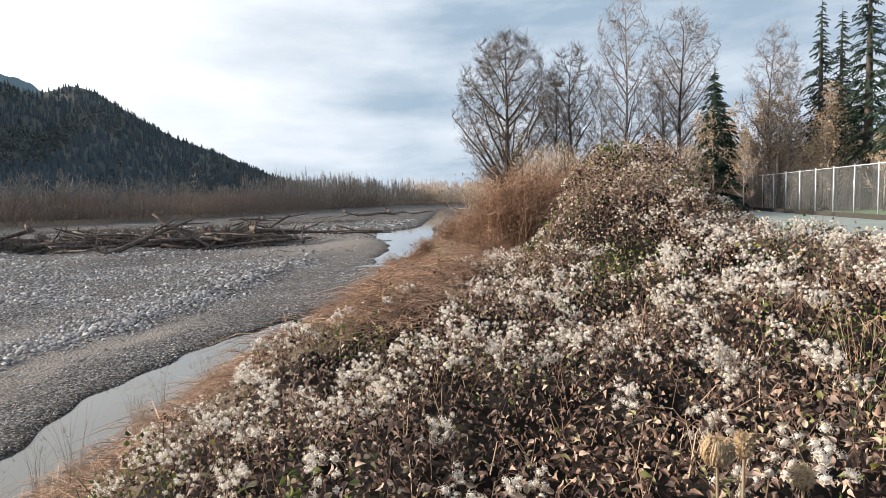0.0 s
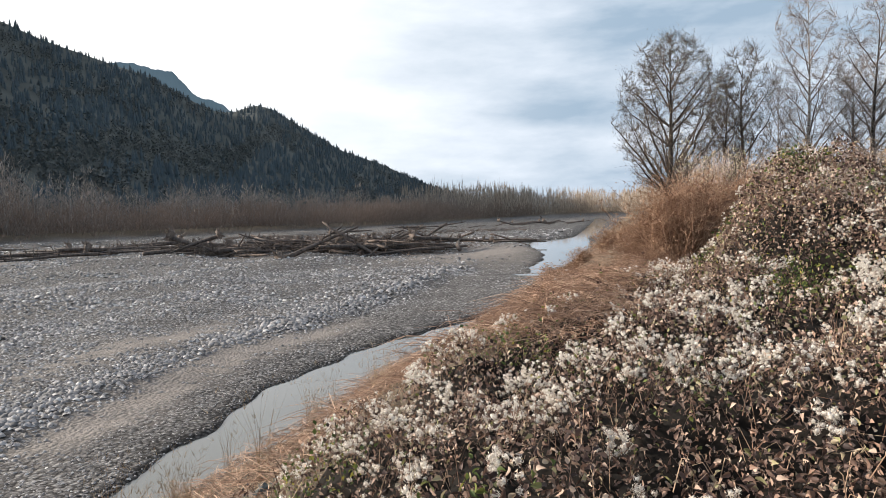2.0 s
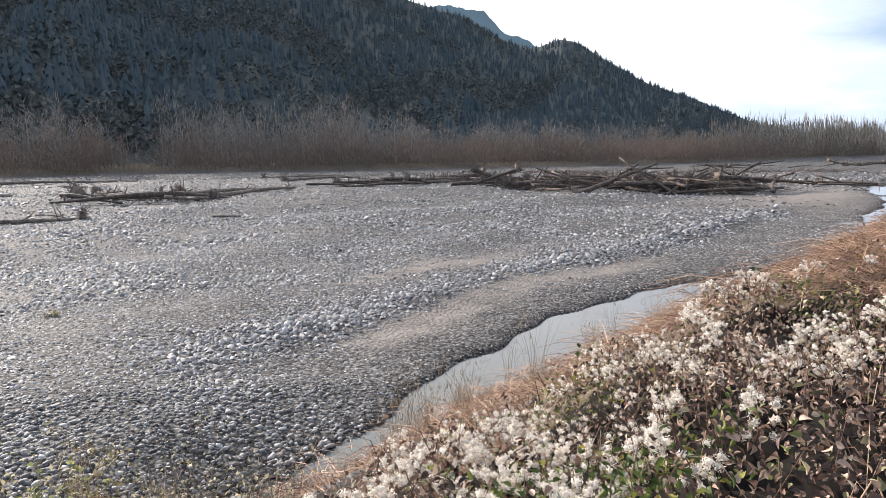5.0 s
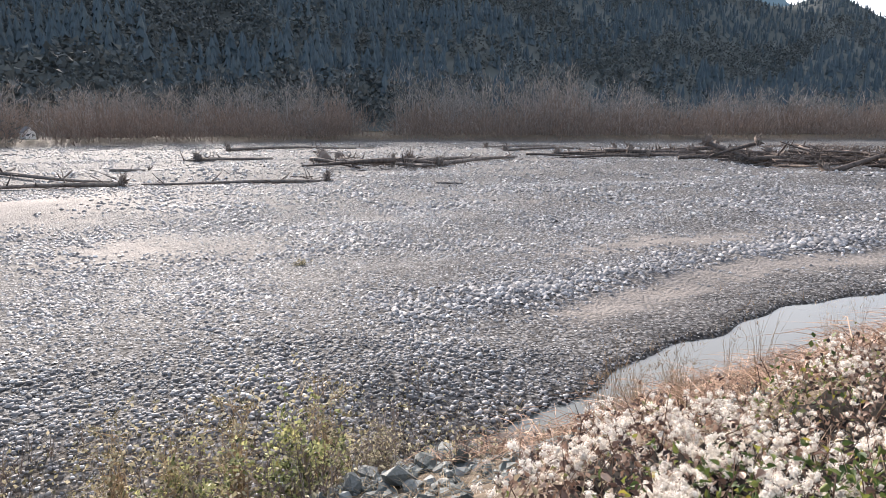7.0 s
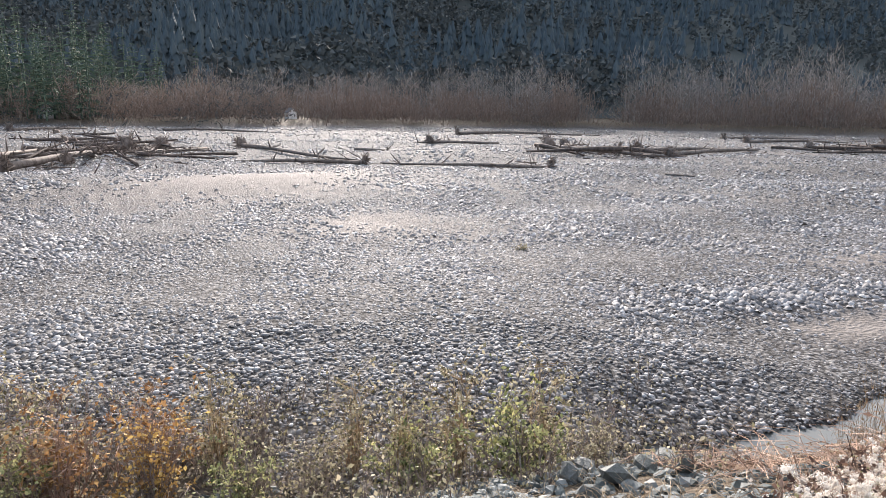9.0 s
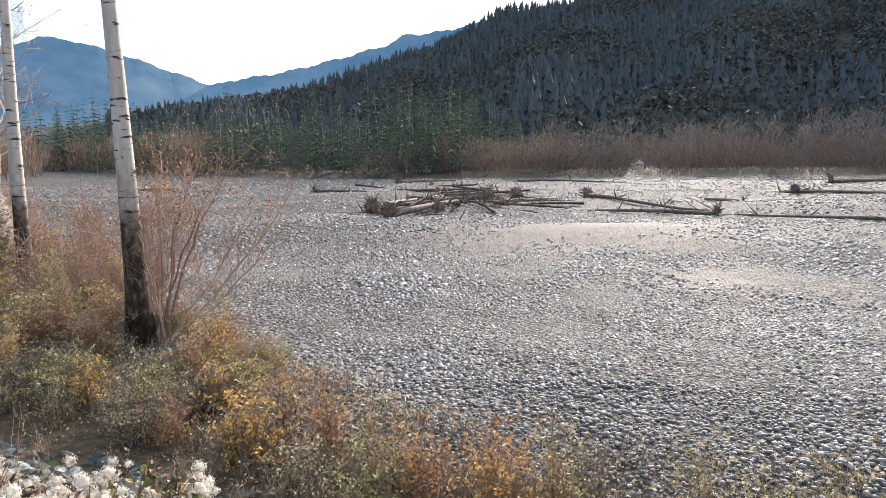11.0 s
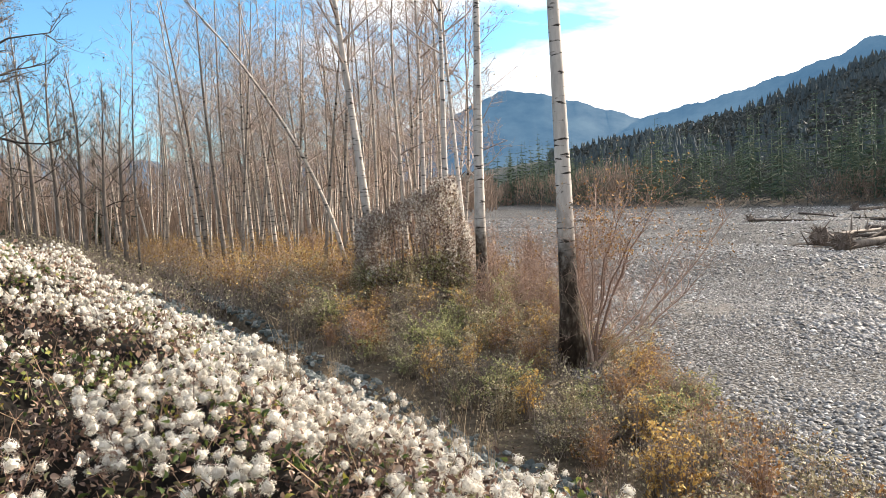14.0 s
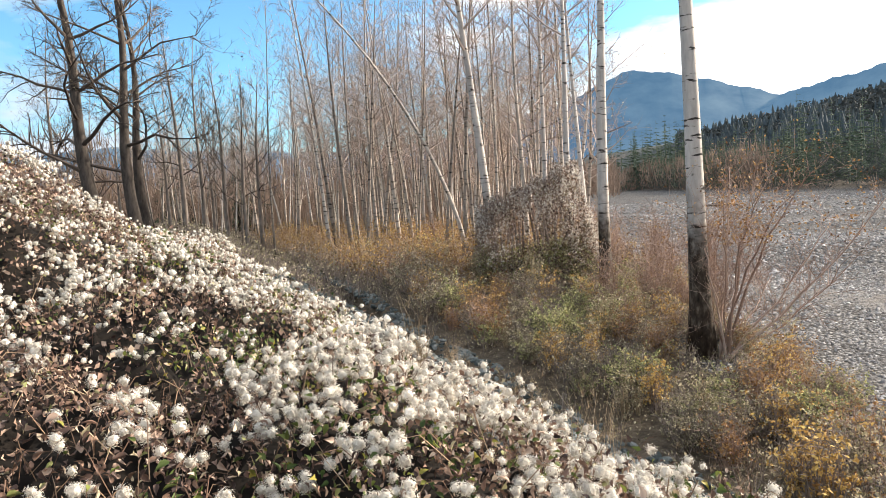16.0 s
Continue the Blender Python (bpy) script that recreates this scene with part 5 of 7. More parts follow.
# ---------------------------------------------------------------- shrubs
def shrub(label, h, width, stems, leaf_mat, leaf_n, twig_mat, rng, leaf_size=0.05, name="shrub", per=5, drop=0.0):
    top = new(name)
    st, lp, tips = Pile(), Pile(), []
    for k in range(stems):
        a, e = rng.uniform(0, 6.28), abs(rng.normal(0, 0.45))
        d = np.array([math.cos(a) * math.sin(e), math.sin(a) * math.sin(e), math.cos(e)])
        d[:2] *= width / h
        ln = h * rng.uniform(0.55, 1.08)
        p0 = np.array([*rng.normal(0, width * 0.13, 2), -0.08])
        p1 = p0 + d * ln * 0.5 + [*rng.normal(0, 0.05, 2), 0]
        p2 = p0 + d * ln + np.array([d[0] * ln * 0.25, d[1] * ln * 0.25, -drop * ln * 0.3])
        arcs(st, p0[None], p1[None], p2[None], np.array([0.004 + 0.0035 * h]))
        f = rng.uniform(0.2, 1.0, per)[:, None]
        b = np.where(f < 0.5, p0 + (p1 - p0) * f * 2, p1 + (p2 - p1) * (f * 2 - 1))
        e2 = b + (rng.normal(0, 1, (per, 3)) * [1, 1, 0.4] + [0, 0, 0.7 - drop]) * ln * 0.19
        spikes(st, b, e2, np.full(per, 0.0034 + 0.001 * h))
        # each stem is leafy on some of its side twigs only
        leafy = rng.permutation(per)[:max(1, round(per * rng.uniform(0.3, 0.8)))]
        g = rng.uniform(0.3, 1, (max(1, leaf_n // stems), 1))
        i = leafy[rng.integers(0, len(leafy), len(g))]
        tips.append(b[i] + (e2[i] - b[i]) * g)
    part("branchwork", st.mesh("branchwork", twig_mat), top)
    if leaf_n:
        leaves_at(lp, np.concatenate(tips), rng, leaf_size, jitter=0.018)
        part("foliage", lp.mesh("foliage", leaf_mat), top)
    tagged(top, label, "shrub")
    return top


def shrubs():
    rng = np.random.default_rng(47)
    kinds = {
        "green": shrub("leafy grey-green shrub at the foot of the dike", 1.1, 0.95, 50, M_LEAF_GREEN, 1500, M_MIDTWIG, rng, 0.056),
        "gold": shrub("shrub with yellow autumn leaves", 1.3, 0.8, 40, M_LEAF_GOLD, 900, M_MIDTWIG, rng, 0.06),
        "rust": shrub("shrub with rusty orange autumn leaves", 1.3, 0.85, 46, M_LEAF_RUST, 760, M_REDTWIG, rng, 0.058),
        "olive": shrub("dull olive-brown weedy shrub", 1.05, 1.0, 54, M_LEAF_OLIVE, 1150, M_MIDTWIG, rng, 0.054, per=6),
        "twiggy": shrub("leafless reddish willow brush", 2.1, 1.0, 64, M_LEAF_RUST, 320, M_REDTWIG, rng, 0.05, per=9),
        "weed": shrub("tall seeding weed gone tan and green", 1.45, 0.5, 18, M_LEAF_OLIVE, 600, M_STRAW, rng, 0.055, name="tall_weed", per=7),
        "dry": shrub("dry grey-brown weed gone to bare stalks", 1.0, 0.7, 60, M_LEAF_OLIVE, 260, M_MIDTWIG, rng, 0.04, name="dry_weed", per=7),
    }
    used = set()

    def plant(kind, x, y, s):
        o = kinds[kind]
        if kind in used:
            again(o, x, y, rng.uniform(0, 360), s)
        else:
            used.add(kind)
            put(o, x, y, turn=rng.uniform(0, 360), size=s)
    # by the foot of the dike, from opposite the camera southwards
    for kind, x, y, s in (("green", -5.7, 1.7, 0.95), ("weed", -6.1, 2.1, 1.0), ("weed", -6.4, 1.2, 1.0), ("weed", -6.0, 0.6, 0.85), ("green", -5.9, 0.7, 0.8), ("olive", -5.5, 2.4, 0.6), ("weed", -6.6, 0.1, 0.9), ("olive", -6.1, -0.3, 0.75), ("weed", -7.0, -1.3, 0.9), ("green", -6.2, -1.0, 0.7),
                          ("gold", -6.4, -1.9, 0.85), ("rust", -6.9, -2.0, 0.95), ("rust", -6.6, -2.8, 1.0), ("green", -6.3, -3.3, 0.85), ("olive", -6.9, -3.2, 0.9), ("weed", -7.2, -3.7, 0.9), ("olive", -6.4, -4.2, 0.9), ("rust", -7.4, -4.4, 0.95), ("gold", -6.8, -5.0, 1.0), ("gold", -7.1, -5.5, 0.8), ("olive", -7.7, -5.2, 0.9),
                          ("rust", -8.3, -5.6, 0.8), ("green", -8.0, -7.4, 0.65), ("green", -8.7, -8.1, 0.6), ("olive", -7.6, -7.8, 0.7), ("gold", -8.2, -6.6, 0.7), ("rust", -9.4, -7.2, 0.75), ("green", -8.4, -9.4, 0.75)):
        plant(kind, x, y, s)
    for k in range(330):
        y = -rng.uniform(6.5, 27)
        x = toe(y) - rng.uniform(0.9, 3.6 + min(max(-y - 6, 0), 14) * 0.5)
        # open ground before the near white trunk
        if math.hypot(x + 10.75, y + 10.3) < 0.7 or abs(x - 1.086 * (y + 0.4)) < 0.8 and -10.7 < y < -7.6:
            continue
        # kinds keep together in patches
        mood = float(lumps(x, y, 3.2, 77)) + rng.normal(0, 0.25)
        pick = ("green", "olive", "dry", "olive", "gold", "rust", "weed", "green")[int(np.clip((mood + 1.1) / 2.2, 0, 0.999) * 8)]
        plant(pick, x, y, rng.uniform(0.6, 1.3) * np.interp(y, [-18, -11], [1.0, 0.66]))
    # low weeds and fallen leaves that close the ground between the shrubs
    low, lit = Pile(), Pile()
    y = -rng.uniform(-4.5, 34, 6500)
    x = toe(y) - rng.uniform(np.where(y > -0.5, -0.75, 0.03), 1, 6500) ** 1.0 * (2.2 + np.clip(-y - 2, 0, 16) * 0.42)
    b = np.stack([x, y, height(x, y)], 1)
    thick = (lumps(x, y, 1.3, 71) > 0.15) & ((y < -0.5) | (rng.uniform(0, 1, 6500) < 0.55))
    w = b[thick]
    for _ in range(3):
        e = w + np.c_[rng.normal(0, 0.16, (len(w), 2)), rng.uniform(0.15, 0.55, len(w))]
        arcs(low, w - [0, 0, 0.03], w + (e - w) * [0.3, 0.3, 0.6], e, np.full(len(w), 0.005))
        for _ in range(2):
            leaves_at(lit, w + (e - w) * rng.uniform(0.2, 1.0, (len(w), 1)), rng, 0.05, jitter=0.06)
    for _ in range(2):
        leaves_at(lit, b + rng.normal(0, 0.25, b.shape) * [1, 1, 0] + [0, 0, 0.02], rng, 0.055, jitter=0.01)
    # the same weeds over the dike's slope farther south
    y = -rng.uniform(22, 75, 6000)
    x = toe(y) + rng.uniform(-2.5, 6.0, 6000)
    b = np.stack([x, y, height(x, y)], 1)
    for _ in range(3):
        e = b + np.c_[rng.normal(0, 0.25, (len(b), 2)), rng.uniform(0.2, 0.9, len(b))]
        arcs(low, b - [0, 0, 0.03], b + (e - b) * [0.3, 0.3, 0.6], e, np.full(len(b), 0.008))
        leaves_at(lit, b + (e - b) * rng.uniform(0.2, 1.0, (len(b), 1)), rng, 0.12, jitter=0.12)
    weeds = tagged(new("low_weeds", low.mesh("low_weeds", M_MIDTWIG)), "low dry weeds and fallen leaves below the dike", "weeds", kind="stuff")
    tagged(part("litter", lit.mesh("litter", M_LEAF_OLIVE), weeds), kind="stuff")
    # golden undergrowth in the grove, too dense to count
    tw, lv, gold = Pile(), Pile(), Pile()
    n = 620
    yaw, r = np.radians(rng.uniform(144, 175, n)), rng.uniform(25, 60, n)
    x, y = -np.sin(yaw) * r, np.cos(yaw) * r
    ok = x < toe(y) - 0.6
    x, y = x[ok], y[ok]
    c = np.stack([x, y, height(x, y)], 1)
    for j in range(16):
        h = rng.uniform(0.7, 1.9, len(c))
        e = c + np.c_[rng.normal(0, 0.55, (len(c), 2)), h]
        arcs(tw, c + rng.normal(0, 0.25, c.shape) * [1, 1, 0], c + (e - c) * [0.35, 0.35, 0.6], e, np.full(len(c), 0.007))
        for q in range(9):
            f = rng.uniform(0.3, 1.05, (len(c), 1))
            leaves_at((gold if (j + q) % 2 else lv), c + (e - c) * f, rng, 0.085, jitter=0.12)
    und = tagged(new("undergrowth", tw.mesh("undergrowth", M_TWIG)), "golden-leaved undergrowth beneath the bare grove", "undergrowth", kind="stuff")
    tagged(part("gold_foliage", gold.mesh("gold_foliage", M_LEAF_GOLD), und), kind="stuff")
    tagged(part("rust_foliage", lv.mesh("rust_foliage", M_LEAF_RUST), und), kind="stuff")
    # willow brush round the white trunks and behind them
    for x, y, s in ((-10.3, -11.9, 0.6), (-12.2, -12.4, 0.8), (-12.5, -13.5, 0.9), (-13.6, -14.5, 1.1), (-14.5, -17, 1.2), (-15.5, -18.8, 1.2), (-16.8, -20.5, 1.2), (-15.9, -16.4, 1.0), (-17.8, -22.5, 1.3), (-14.0, -12.8, 0.9), (-11.3, -13.8, 1.0)):
        plant("twiggy", x, y, s)
    for k in range(26):
        t = rng.uniform(0, 1)
        plant("twiggy", -17 - 14 * t + rng.normal(0, 1.5), -22 - 26 * t + rng.normal(0, 3), rng.uniform(1.0, 1.6))
    # the spreading willow beside the near white trunk
    w = new("willow")
    st, lp, rows = Pile(), Pile(), []
    # stems fan out over the bar from one stool, the lowest arching far out
    wr = np.random.default_rng(48)
    side, back = np.array([-0.763, 0.647, 0]), np.array([-0.647, -0.763, 0])
    for reach, rise, thick in ((2.95, 3.15, 0.045), (2.1, 2.9, 0.034), (1.75, 3.7, 0.036), (1.35, 3.3, 0.03), (1.0, 3.75, 0.034), (0.6, 3.4, 0.03), (0.3, 3.9, 0.03), (0.0, 3.2, 0.024), (-0.5, 3.1, 0.026), (-1.0, 2.5, 0.022), (2.3, 1.9, 0.022), (1.5, 1.3, 0.018), (-0.9, 1.3, 0.016)):
        end = side * reach + back * wr.normal(0, 0.7) + [0, 0, rise]
        bow = side * reach * (0.30 if reach < 2.0 else 0.5) + [0, 0, rise * (0.62 if reach < 2.0 else 0.36)]
        f = np.linspace(0, 1, 9)[:, None]
        base = np.r_[wr.normal(0, 0.09, 2), -0.1]
        line = (1 - f) ** 2 * base + 2 * f * (1 - f) * bow + f ** 2 * end + wr.normal(0, 0.035, (9, 3)) * np.minimum(f * 3, 1)
        tube(st, line, np.linspace(thick, 0.007, 9), 5, False)
        for j in range(30):
            q = wr.uniform(0.25, 1.0) * 8
            k = min(int(q), 7)
            at = line[k] + (line[k + 1] - line[k]) * (q - k)
            way = np.array([0, 0, 0.8]) + wr.normal(0, 0.55, 3) + side * 0.15
            rows.append((at, way / np.linalg.norm(way), wr.uniform(0.3, 1.0)))
    tips = twigs(st, rows, wr, 8, 0.006)
    keep = tips[(tips[:, 2] > 2.4)]
    part("branchwork", st.mesh("branchwork", M_REDTWIG), w)
    leaves_at(lp, keep[rng.integers(0, len(keep), 1500)], rng, 0.058, jitter=0.05)
    part("foliage", lp.mesh("foliage", M_LEAF_RUST), w)
    tagged(put(w, -10.95, -9.95), "spreading willow with bare reddish stems and few orange leaves", "willow")
    # brown thicket and orange bush on the dike upriver
    bush = shrub("dense domed bush of russet-brown leafless stems on the dike", 2.5, 2.1, 460, M_BROWNBUSH, 7500, M_BUSHTWIG, rng, 0.055, name="brown_bush", per=9)
    put(bush, 1.0, 17.6, 1.9)
    again(bush, 0.3, 18.6, 70, 0.72, z=1.8)
    again(bush, 1.9, 18.2, 150, 1.02, z=1.9)
    again(bush, 2.9, 18.9, 20, 1.05, z=1.9)
    again(bush, 1.5, 20.2, 250, 1.05, z=1.9)
    again(bush, 0.2, 15.6, 210, 0.5, z=1.7)
    ob_ = shrub("small orange-brown bush above the channel", 0.9, 0.9, 160, M_BROWNBUSH, 2600, M_BUSHTWIG, rng, 0.05, name="orange_bush")
    put(ob_, -2.6, 21.0, turn=0)
    again(ob_, -2.0, 20.2, 120, 0.8)
    again(ob_, -2.4, 30, 50, 1.0)
    again(ob_, -1.4, 34, 50, 1.3)


north_trees()
south_trees()
shrubs()


# ---------------------------------------------------------------- old man's beard over brambles, on the dike
def cover(x, y):
    """Top of the climbing thicket."""
    top = np.interp(y, [-16, -9, -5, -2.2, -1.2, -0.6, 0.4, 0.9, 1.5, 3, 6, 10, 16, 24], [3.35, 3.25, 3.1, 2.95, 2.8, 2.55, 2.6, 2.8, 2.93, 2.93, 2.85, 2.75, 2.45, 2.3])
    g = height(x, y)
    inner = top + 0.11 * np.clip(x + 1.3, 0, 3.6)
    inner = inner + 1.62 * np.exp(-(np.abs((x - 2.4) / 1.15) ** 3 + ((y - 10.8) / 2.3) ** 2)) + 0.24 * np.exp(-(((x - 3.4) / 1.0) ** 2 + ((y - 6.0) / 2.0) ** 2)) + 1.45 * np.exp(-(((x - 1.7) / 1.5) ** 2 + ((y + 9.6) / 2.4) ** 2))
    d = np.clip(-1.3 - x, 0, 6)
    outer = np.minimum(g + np.interp(d, [0, 1.0, 2.0, 2.8, 3.4], [0.70, 0.36, 0.16, 0.02, -0.15]) * (1 - 0.55 * smooth01(y, 5, 8)), top + 0.2)
    v = np.where(x > -1.3, inner, outer)
    v = v + (0.11 * lumps(x, y, 1.1, 21) + 0.085 * lumps(x, y, 0.42, 22)) * np.clip((v - g) / 0.4, 0, 1)
    v = v - 0.18 * np.exp(-(((x + 1.7) / 0.9) ** 2 + ((y - 3.0) / 2.2) ** 2)) * np.clip((v - g) / 0.3, 0, 1)
    east = smooth01(x, 4.3, 6.2)
    v = g - 0.2 + (v - g + 0.2) * (1 - east)
    v = g - 0.1 + (v - g + 0.1) * smooth01(np.hypot(x, y + 0.2), 0.75, 1.5)
    # a bare gap in front of where one stands
    way = np.degrees(np.arctan2(-x, y + 0.2))
    gap = smooth01(way, 48, 58) * (1 - smooth01(way, 124, 134))
    v = v - gap * np.clip(v - g + 0.1, 0, 9)
    v = v - np.minimum(0.13, np.clip(v - g, 0, 1))
    return np.where(y > 12.5, v - smooth01(y, 12.5, 16) * np.clip(v - g + 0.2, 0, 9), v)


def plume_head(n, rng, core=0.0):
    """One seed head: fine curled plumes lying round a ball, over a small woolly core."""
    d = rng.normal(0, 1, (n, 3))
    d /= np.linalg.norm(d, axis=1, keepdims=True)
    side = np.cross(d, rng.normal(0, 1, (n, 3)))
    side /= np.linalg.norm(side, axis=1, keepdims=True)
    curl = np.cross(d, side)
    w = 0.46 / max(n, 20) ** 0.5
    o = d * rng.uniform(0.45, 0.92, (n, 1))
    e = o + curl * rng.uniform(0.18, 0.40, (n, 1)) + d * rng.uniform(-0.12, 0.14, (n, 1))
    b = o - curl * 0.22 - d * 0.10
    v = np.stack([b + side * w, b - side * w, e], 1).reshape(-1, 3)
    f = (np.array([(0, 1, 2)])[None] + (np.arange(n) * 3)[:, None, None]).reshape(-1, 3)
    if core:
        f = np.concatenate([f, ICO_F + len(v)])
        v = np.concatenate([v, ICO_V * core * rng.uniform(0.75, 1.2, (12, 1))])
    return v, f


def clematis():
    rng = np.random.default_rng(53)
    body = Pile()
    # woody body under the foliage: a near-black sheet standing in for inner shade
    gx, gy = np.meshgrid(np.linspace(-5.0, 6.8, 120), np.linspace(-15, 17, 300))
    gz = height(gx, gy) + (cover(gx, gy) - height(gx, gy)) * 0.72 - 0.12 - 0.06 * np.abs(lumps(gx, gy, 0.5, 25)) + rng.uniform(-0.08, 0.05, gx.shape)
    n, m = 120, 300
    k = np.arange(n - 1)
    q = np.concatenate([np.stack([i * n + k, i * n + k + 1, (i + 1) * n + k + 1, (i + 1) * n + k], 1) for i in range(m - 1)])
    thing = new("clematis_thicket", mesh_of("clematis_thicket", np.stack([gx, gy, gz], -1).reshape(-1, 3), [q], M_INNER_SHADE, True))
    tagged(thing, "thicket of old man's beard with white fluffy seed heads over brambles", "climber", kind="stuff")

    def surface(cnt, x0, x1, y0, y1, dens=None):
        x, y = rng.uniform(x0, x1, cnt), rng.uniform(y0, y1, cnt)
        z = cover(x, y)
        ok = z - height(x, y) > 0.16
        if dens is not None:
            ok &= rng.uniform(0, 1, cnt) < dens(x, y)
        return np.stack([x, y, z], 1)[ok]

    def normals(p):
        e = 0.12
        dx = (cover(p[:, 0] + e, p[:, 1]) - cover(p[:, 0] - e, p[:, 1])) / (2 * e)
        dy = (cover(p[:, 0], p[:, 1] + e) - cover(p[:, 0], p[:, 1] - e)) / (2 * e)
        nn = np.stack([-dx, -dy, np.ones(len(p))], 1)
        return nn / np.linalg.norm(nn, axis=1, keepdims=True)

    def brown(x, y):
        """1 where dry brown stems take over from the white heads: along the shoulder upriver."""
        return smooth01(y, 4.6, 7.5) * smooth01(-x, 0.35 - 0.08 * y, 1.2 - 0.08 * y)

    def white(x, y):
        """How thick the seed heads stand: drifts, with leafy hollows between."""
        drift = 0.6 * lumps(x, y, 1.0, 31) + 0.45 * lumps(x, y, 0.42, 32)
        f = 0.38 + drift + 0.42 * smooth01(-x, 0.55, 1.0) * (1 - smooth01(y, 3.2, 4.6))
        f = f + 0.55 * np.exp(-(((x - 2.7) / 1.2) ** 2 + ((y - 6.9) / 1.1) ** 2)) + 0.25 * np.exp(-(((x - 0.9) / 0.8) ** 2 + ((y - 3.9) / 0.7) ** 2))
        f = f + 0.4 * np.exp(-(((x - 0.1) / 0.45) ** 2 + ((y - 3.3) / 0.4) ** 2))
        f = f * (1 - 0.75 * smooth01(x, -0.75, -0.2) * (1 - smooth01(y, 2.3, 3.0)))
        f = f - 0.9 * np.exp(-(((x + 0.65) / 0.45) ** 2 + ((y - 5.2) / 0.6) ** 2))
        f = f * (1 - 0.9 * np.exp(-(((x - 2.3) / 1.4) ** 2 + ((y - 10.2) / 1.7) ** 2)))
        south = 0.15 + 0.7 * drift + 0.75 * smooth01(-x, 0.2, 0.65) + 0.65 * smooth01(-y, 4.4, 5.8)
        south = south - 0.8 * np.exp(-(((x + 0.75) / 0.32) ** 2 + ((y + 4.9) / 0.5) ** 2))
        return np.clip(np.where(y < 0, south, f), 0.03, 1) * (1 - 0.92 * brown(x, y))
    def is_white(p):
        return p[:, 1] < 0
    # clusters of seed heads
    c = np.concatenate([surface(8600, -4.4, 5.6, -13, 14, white), surface(480, -3.0, 1.2, -3.8, -1.2, white)])
    dist = np.hypot(c[:, 0], c[:, 1] + 0.2)
    c = c[(dist > 1.15)]
    nn = normals(c)
    heads = []
    for i in range(len(c)):
        big = bool(is_white(c[i:i + 1])[0])
        cnt = rng.integers(3, 9) if big else rng.integers(8, 26)
        o = rng.normal(0, 0.046 if big else 0.038, (cnt, 3))
        o -= nn[i] * (o @ nn[i])[:, None] * 0.5
        heads.append(c[i] + o + nn[i] * rng.uniform(0.0, 0.07, (cnt, 1)))
    h = np.concatenate(heads)
    dist = np.hypot(h[:, 0], h[:, 1] + 0.2)
    order = np.argsort(dist)
    h, dist = h[order], dist[order]
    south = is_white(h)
    size = np.where(south, rng.uniform(0.020, 0.037, len(h)), np.where(dist < 4.5, rng.uniform(0.013, 0.024, len(h)), rng.uniform(0.015, 0.028, len(h))))
    meshes = [mesh_of("seed_head", v, [f], M_FLUFF) for v, f in (plume_head(200, rng, 0.55) for _ in range(4))]
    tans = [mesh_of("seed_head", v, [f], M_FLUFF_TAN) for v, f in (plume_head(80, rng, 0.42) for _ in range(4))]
    t = turns(len(h), rng, 0.5)
    for i in range(300):
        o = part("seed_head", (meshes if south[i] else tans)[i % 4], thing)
        o.matrix_basis = Matrix.Translation(h[i]) @ Matrix(t[i].tolist()).to_4x4() @ Matrix.Diagonal((size[i],) * 3 + (1,))
    rest, tan = Pile(), Pile()
    idx = np.arange(len(h))
    for lo, hi, cnt, grow in ((0, 2.3, 150, 1.0), (2.3, 3.4, 110, 1.0), (3.4, 4.6, 46, 1.05), (4.6, 40, 16, 1.2)):
        sel = idx[(dist >= lo) & (dist < hi) & (idx >= 300)]
        if hi > 10:
            sel = sel[rng.uniform(0, 1, len(sel)) < np.where(h[sel, 1] < 0, 0.8, 0.6)]
        for j in range(3):
            s = sel[j::3]
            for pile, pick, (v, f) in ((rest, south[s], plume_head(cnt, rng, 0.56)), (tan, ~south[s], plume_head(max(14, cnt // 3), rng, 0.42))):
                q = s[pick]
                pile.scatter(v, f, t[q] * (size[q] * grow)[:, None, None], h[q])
    part("seed_heads", rest.mesh("seed_heads", M_FLUFF), thing, "white fluffy seed heads")["kind"] = "stuff"
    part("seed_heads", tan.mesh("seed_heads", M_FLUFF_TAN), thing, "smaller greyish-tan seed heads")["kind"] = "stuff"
    # dark dry fruits in the nearest heads
    dots = Pile()
    near = np.flatnonzero((dist < 3.4) & south)
    for _ in range(4):
        o = rng.normal(0, 1, (len(near), 3))
        o /= np.linalg.norm(o, axis=1, keepdims=True)
        dots.scatter(OCT_V * [1, 1, 0.8], OCT_F, turns(len(near), rng, 1.0) * 0.0022, h[near] + o * size[near][:, None] * 0.9)
    part("achenes", dots.mesh("achenes", M_ACHENE), thing, "small dark seeds")["kind"] = "stuff"
    # withered and green leaves
    dead, green = Pile(), Pile()
    p = surface(560000, -4.4, 5.6, -13, 14, lambda x, y: np.clip(1.1 * np.exp(-(np.hypot(x, y) / 5.0) ** 2), np.where((y > 7) & (x > 0.8), 0.62, 0.26), 1) * (1 - 0.5 * brown(x, y)))
    away = np.hypot(p[:, 0], p[:, 1] + 0.2)
    p, away = p[away > 1.3], away[away > 1.3]
    p[:, 2] += rng.uniform(-0.17, 0.04, len(p)) + (rng.uniform(0, 1, len(p)) < 0.10) * rng.uniform(0.04, 0.13, len(p)) * (lumps(p[:, 0], p[:, 1], 0.7, 43) > 0.0)
    grow = 1 + np.clip(away - 4, 0, 8) * 0.10
